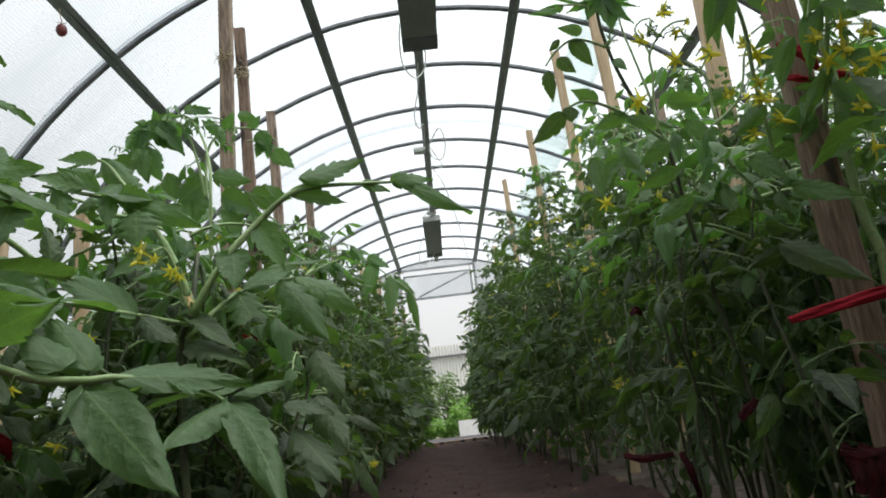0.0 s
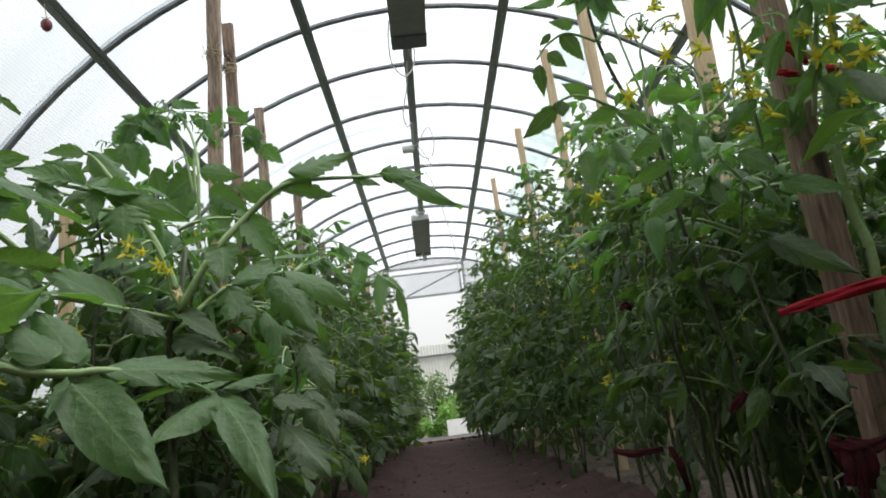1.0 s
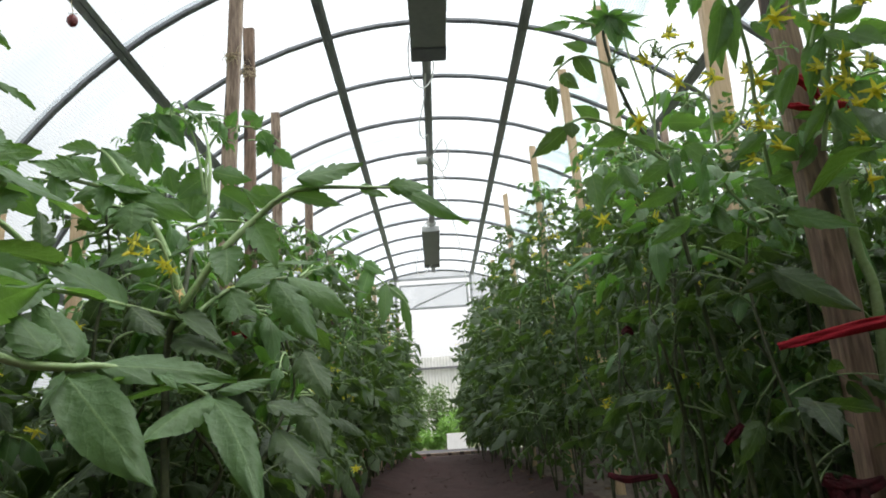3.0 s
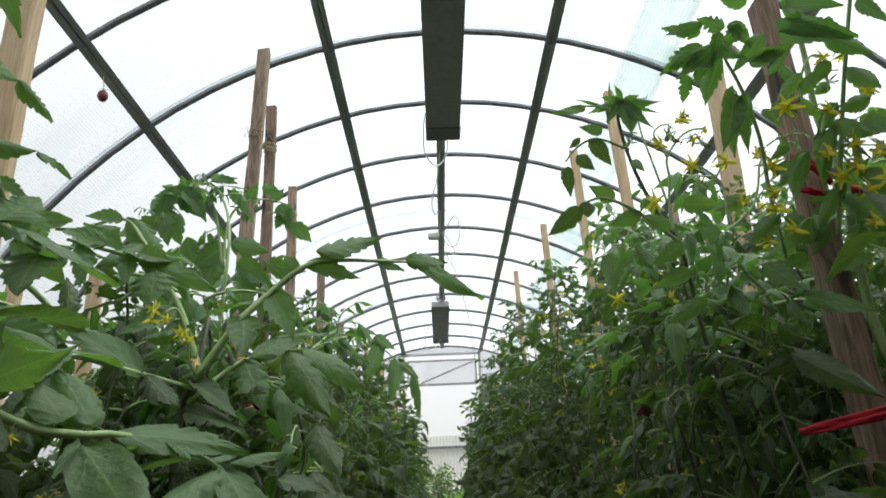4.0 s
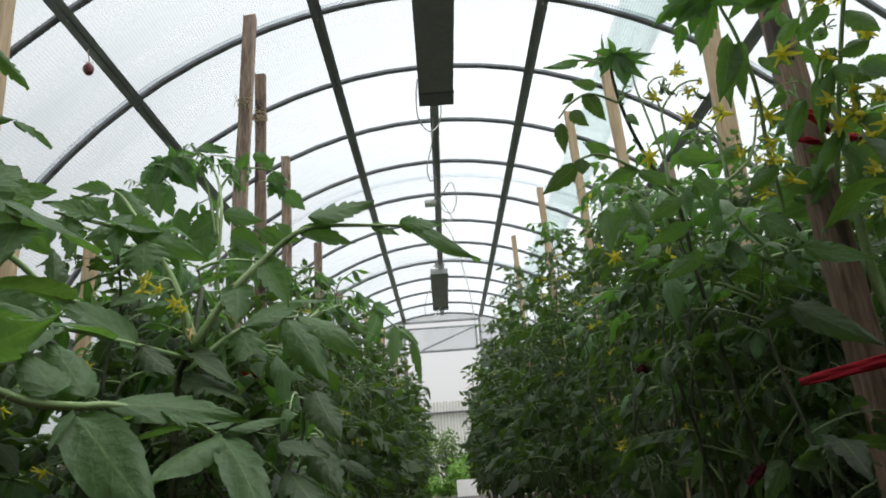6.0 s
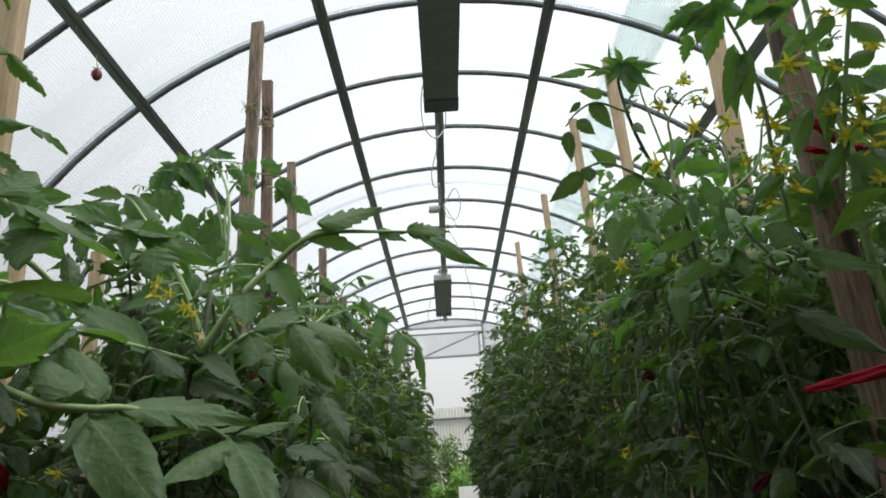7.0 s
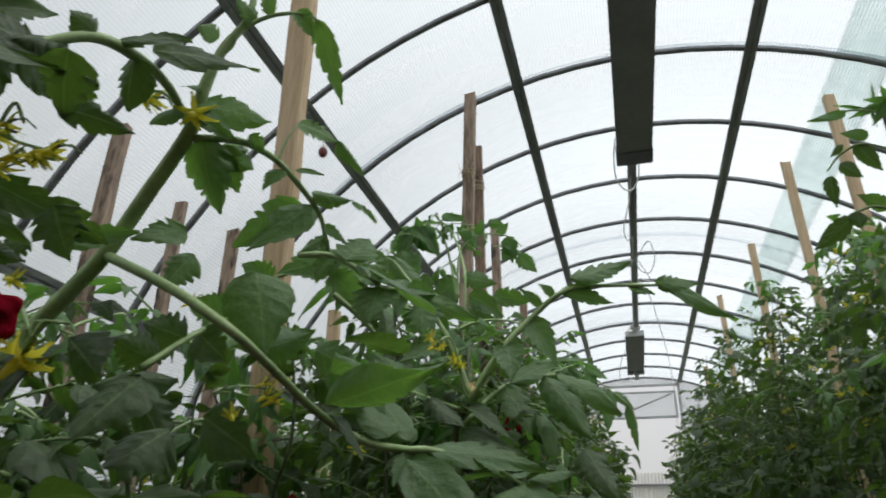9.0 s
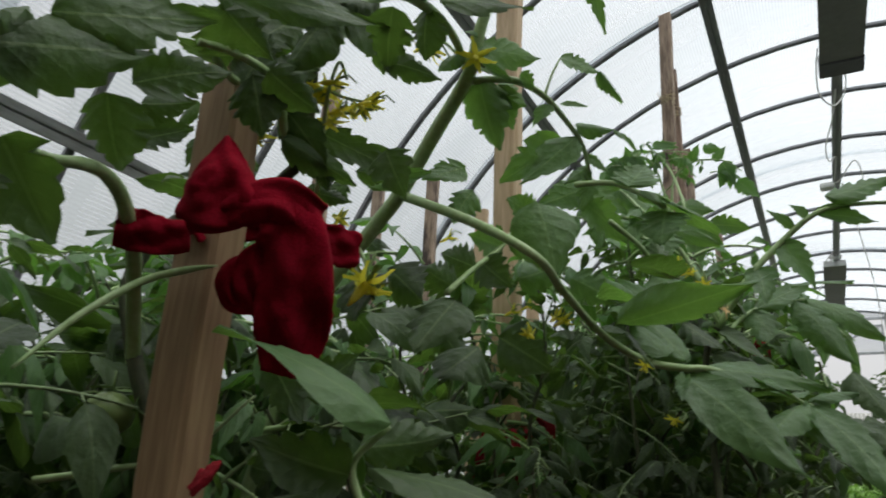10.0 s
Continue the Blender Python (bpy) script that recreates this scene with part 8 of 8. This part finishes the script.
cloth("rag_tail", [(-0.594, -1.879, 0.450), (-0.580, -1.869, 0.433), (-0.581, -1.859, 0.410), (-0.585, -1.850, 0.385), (-0.591, -1.841, 0.363), (-0.601, -1.834, 0.337)], [0.026, 0.042, 0.050, 0.054, 0.050, 0.030], (0.62, -0.75, -0.2), rag, 0.26, seed=3)
cloth("rag_flap", [(-0.598, -1.866, 0.422), (-0.603, -1.876, 0.407), (-0.608, -1.872, 0.393), (-0.609, -1.861, 0.382), (-0.606, -1.853, 0.374)], [0.010, 0.016, 0.020, 0.016, 0.008], (0.62, -0.75, -0.2), rag, 0.3, seed=8)
cloth("rag_loop", [(-0.607, -1.864, 0.411), (-0.613, -1.879, 0.402), (-0.619, -1.878, 0.391), (-0.620, -1.869, 0.381), (-0.614, -1.856, 0.380)], [0.010, 0.014, 0.016, 0.014, 0.010], (0.62, -0.75, -0.2), rag, 0.4, seed=9)
cloth("rag_wing", [(-0.654, -1.888, 0.426), (-0.662, -1.904, 0.422), (-0.675, -1.913, 0.425), (-0.685, -1.924, 0.425)], [0.020, 0.026, 0.030, 0.026], (0.62, -0.75, -0.2), rag, 0.22, seed=4)
cloth("rag_wing", [(-0.622, -1.816, 0.456), (-0.616, -1.798, 0.452), (-0.613, -1.772, 0.452), (-0.607, -1.754, 0.453)], [0.022, 0.028, 0.034, 0.028], (0.62, -0.75, -0.2), rag, 0.22, seed=5)
cloth("rag_loop", [(-0.669, -1.879, 0.435), (-0.688, -1.838, 0.457), (-0.670, -1.814, 0.463), (-0.622, -1.815, 0.454)], [0.026, 0.026, 0.026, 0.024], (-0.6, 0.8, 0), rag, 0.2, seed=6)
tagged(cloth("cloth_tie", [(0.208, -0.873, 0.227), (0.235, -0.891, 0.219), (0.285, -0.894, 0.221)], [0.008, 0.012, 0.007], (-0.3, -1, 0.2), None, 0.25, seed=31, mat=SHADED_CLOTH), 'maroon cloth strip, darkened for shade, tied to a stem', "cloth tie", "red ties on the stakes")
tagged(cloth("cloth_tie", [(0.311, -0.850, 0.219), (0.317, -0.866, 0.190), (0.326, -0.864, 0.144)], [0.008, 0.012, 0.007], (-0.3, -1, 0.2), None, 0.25, seed=32, mat=SHADED_CLOTH), 'maroon cloth strip, darkened for shade, tied to a stem', "cloth tie", "red ties on the stakes")
tagged(cloth("cloth_tie", [(0.299, -1.161, 0.277), (0.310, -1.166, 0.288), (0.322, -1.170, 0.300)], [0.008, 0.012, 0.007], (-0.3, -1, 0.2), None, 0.25, seed=33, mat=SHADED_CLOTH), 'maroon cloth strip, darkened for shade, tied to a stem', "cloth tie", "red ties on the stakes")
tagged(cloth("cloth_tie", [(0.245, -0.938, 0.457), (0.251, -0.951, 0.460), (0.262, -0.943, 0.454)], [0.008, 0.012, 0.007], (-0.3, -1, 0.2), None, 0.25, seed=34, mat=SHADED_CLOTH), 'maroon cloth strip, darkened for shade, tied to a stem', "cloth tie", "red ties on the stakes")
tagged(cloth("cloth_tie", [(0.399, -1.212, 0.236), (0.394, -1.223, 0.214), (0.399, -1.219, 0.182)], [0.008, 0.012, 0.007], (-0.3, -1, 0.2), None, 0.25, seed=35, mat=SHADED_CLOTH), 'maroon cloth strip, darkened for shade, tied to a stem', "cloth tie", "red ties on the stakes")
tagged(cloth("cloth_tie", [(0.411, -1.219, 0.231), (0.417, -1.235, 0.225), (0.440, -1.237, 0.227)], [0.008, 0.012, 0.007], (-0.3, -1, 0.2), None, 0.25, seed=36, mat=SHADED_CLOTH), 'maroon cloth strip, darkened for shade, tied to a stem', "cloth tie", "red ties on the stakes")
tagged(cloth("cloth_tie", [(-0.652, -1.207, 0.372), (-0.636, -1.209, 0.355), (-0.636, -1.196, 0.333)], [0.012, 0.020, 0.012], (-0.3, -1, 0.2), None, 0.25, seed=38, mat=TIE_CLOTH), 'loose end of a red cloth tie on a stake', "cloth tie", "red ties on the stakes")
tagged(cloth("cloth_tie", [(-0.635, -1.847, 0.276), (-0.636, -1.855, 0.269), (-0.645, -1.858, 0.258)], [0.010, 0.014, 0.010], (-0.3, -1, 0.2), None, 0.25, seed=37, mat=TIE_CLOTH), 'loose end of a red cloth tie on a stake', "cloth tie", "red ties on the stakes")

stake(-0.704, -1.20, 1.32, NEW_WOOD, FRESH, 0.042, (0.004, -0.05), 0.03)
stake(-0.672, -1.85, 0.86, SHADED_PINE, "aged brown pine stake, darkened for shade, with a red rag tied round it", 0.044, (-0.008, 0.0), 0.03)
stake(0.421, -1.272, 1.02, DARK_WOOD, "weathered dark stake tied with red cloth", 0.034, (0.012, 0.016), 0.032)
stake(0.66, -0.50, 1.45, NEW_WOOD, FRESH, 0.048, (0.055, 0.0), 0.03)
stake(-1.40, -0.90, 1.32, OLD_WOOD, OLD, 0.042, (0.012, 0.0), 0.03)
stake(-1.28, -0.50, 1.19, OLD_WOOD, OLD, 0.036)
stake(-1.47, -0.52, 1.30, OLD_WOOD, OLD, 0.036)
stake(-1.02, -0.30, 0.98, NEW_WOOD, FRESH, 0.036)

knot = tagged(empty("cloth_tie"), "bright red cloth strip wound round a leaning stake", "cloth tie", "red ties on the stakes")
cloth("wrap", [(0.396, -1.292, 0.738), (0.412, -1.297, 0.726), (0.428, -1.298, 0.712), (0.441, -1.290, 0.699)], [0.007, 0.014, 0.015, 0.008], (-0.3, -1, 0.2), knot, 0.35, seed=41, mat=TIE_CLOTH)
cloth("wrap", [(0.396, -1.290, 0.692), (0.410, -1.297, 0.685), (0.430, -1.296, 0.681)], [0.006, 0.010, 0.006], (-0.3, -1, 0.2), knot, 0.35, seed=42, mat=TIE_CLOTH)
cloth("end", [(0.446, -1.292, 0.690), (0.458, -1.302, 0.683), (0.470, -1.305, 0.672), (0.482, -1.302, 0.660)], [0.008, 0.016, 0.018, 0.012], (-0.3, -1, 0.2), knot, 0.5, seed=43, mat=TIE_CLOTH)
bundle = tagged(empty("cloth_tie"), "bundle of dark maroon cloth strips hanging from a stem", "cloth tie", "red ties on the stakes")
cloth("wrap", [(0.343, -1.300, 0.238), (0.360, -1.306, 0.230), (0.385, -1.304, 0.228), (0.415, -1.292, 0.232)], [0.010, 0.017, 0.016, 0.010], (-0.3, -1, 0.2), bundle, 0.4, seed=12, mat=SHADED_CLOTH)
for k, (x, z) in enumerate(((0.354, 0.192), (0.366, 0.176), (0.378, 0.186))):
    cloth("end", [(x + 0.002, -1.305, 0.232), (x, -1.310, 0.212), (x - 0.003, -1.307, z)], [0.010, 0.014, 0.009], (-0.3, -1, 0.2), bundle, 0.5, seed=50 + k, mat=SHADED_CLOTH)
tie(-0.700, -1.20, 0.345, 0.030, 0.015, 13)
tie(-0.345, -1.13, 0.47, 0.011, 0.012, 16, False)
tie(0.55, -0.2, 0.45, 0.030, 0.015, 19)
band = tagged(cloth("cloth_band", [(0.320, -1.305, 0.385), (0.345, -1.314, 0.389), (0.402, -1.322, 0.399), (0.456, -1.327, 0.406)], [0.009, 0.012, 0.013, 0.014], (-0.4, -1, 0.3), None, 0.45, seed=8, mat=TIE_CLOTH),
              "taut red cloth band stretched from a stem to a stake", "cloth tie", "red ties on the stakes")

for x, y, z in ((-0.567, -0.43, 1.33), (-0.586, -0.20, 1.415)):
    thing = tagged(empty("twine_knot", pose(x, y, z)), "frayed jute twine wound round a stake", "twine", "twine on the stakes")
    r = random.Random(int(z * 1000))
    for k in range(4):
        tilt, grow = r.uniform(-0.008, 0.008), r.uniform(0.92, 1.04)
        ring = [(0.020 * grow * math.cos(a), 0.0155 * grow * math.sin(a), 0.007 * k - 0.012 + tilt * math.sin(a + k) + r.uniform(-0.0015, 0.0015)) for a in np.linspace(0, 2 * math.pi, 13)]
        child("turn", mesh_of("turn", *tube_data(ring, 0.0013, 5), TWINE), thing)
    for k in range(26):
        px, pz = r.uniform(-0.019, 0.019), r.uniform(-0.022, 0.018)
        dx, dz = px + r.uniform(-0.014, 0.014), pz + r.uniform(-0.030, 0.016)
        child("loose_end", mesh_of("loose_end", *tube_data([(px, -0.0165, pz), (0.5 * (px + dx), -0.021 - r.uniform(0, 0.006), 0.5 * (pz + dz) + 0.006), (dx, -0.019 - r.uniform(0, 0.006), dz)], 0.0008, 4), TWINE), thing)
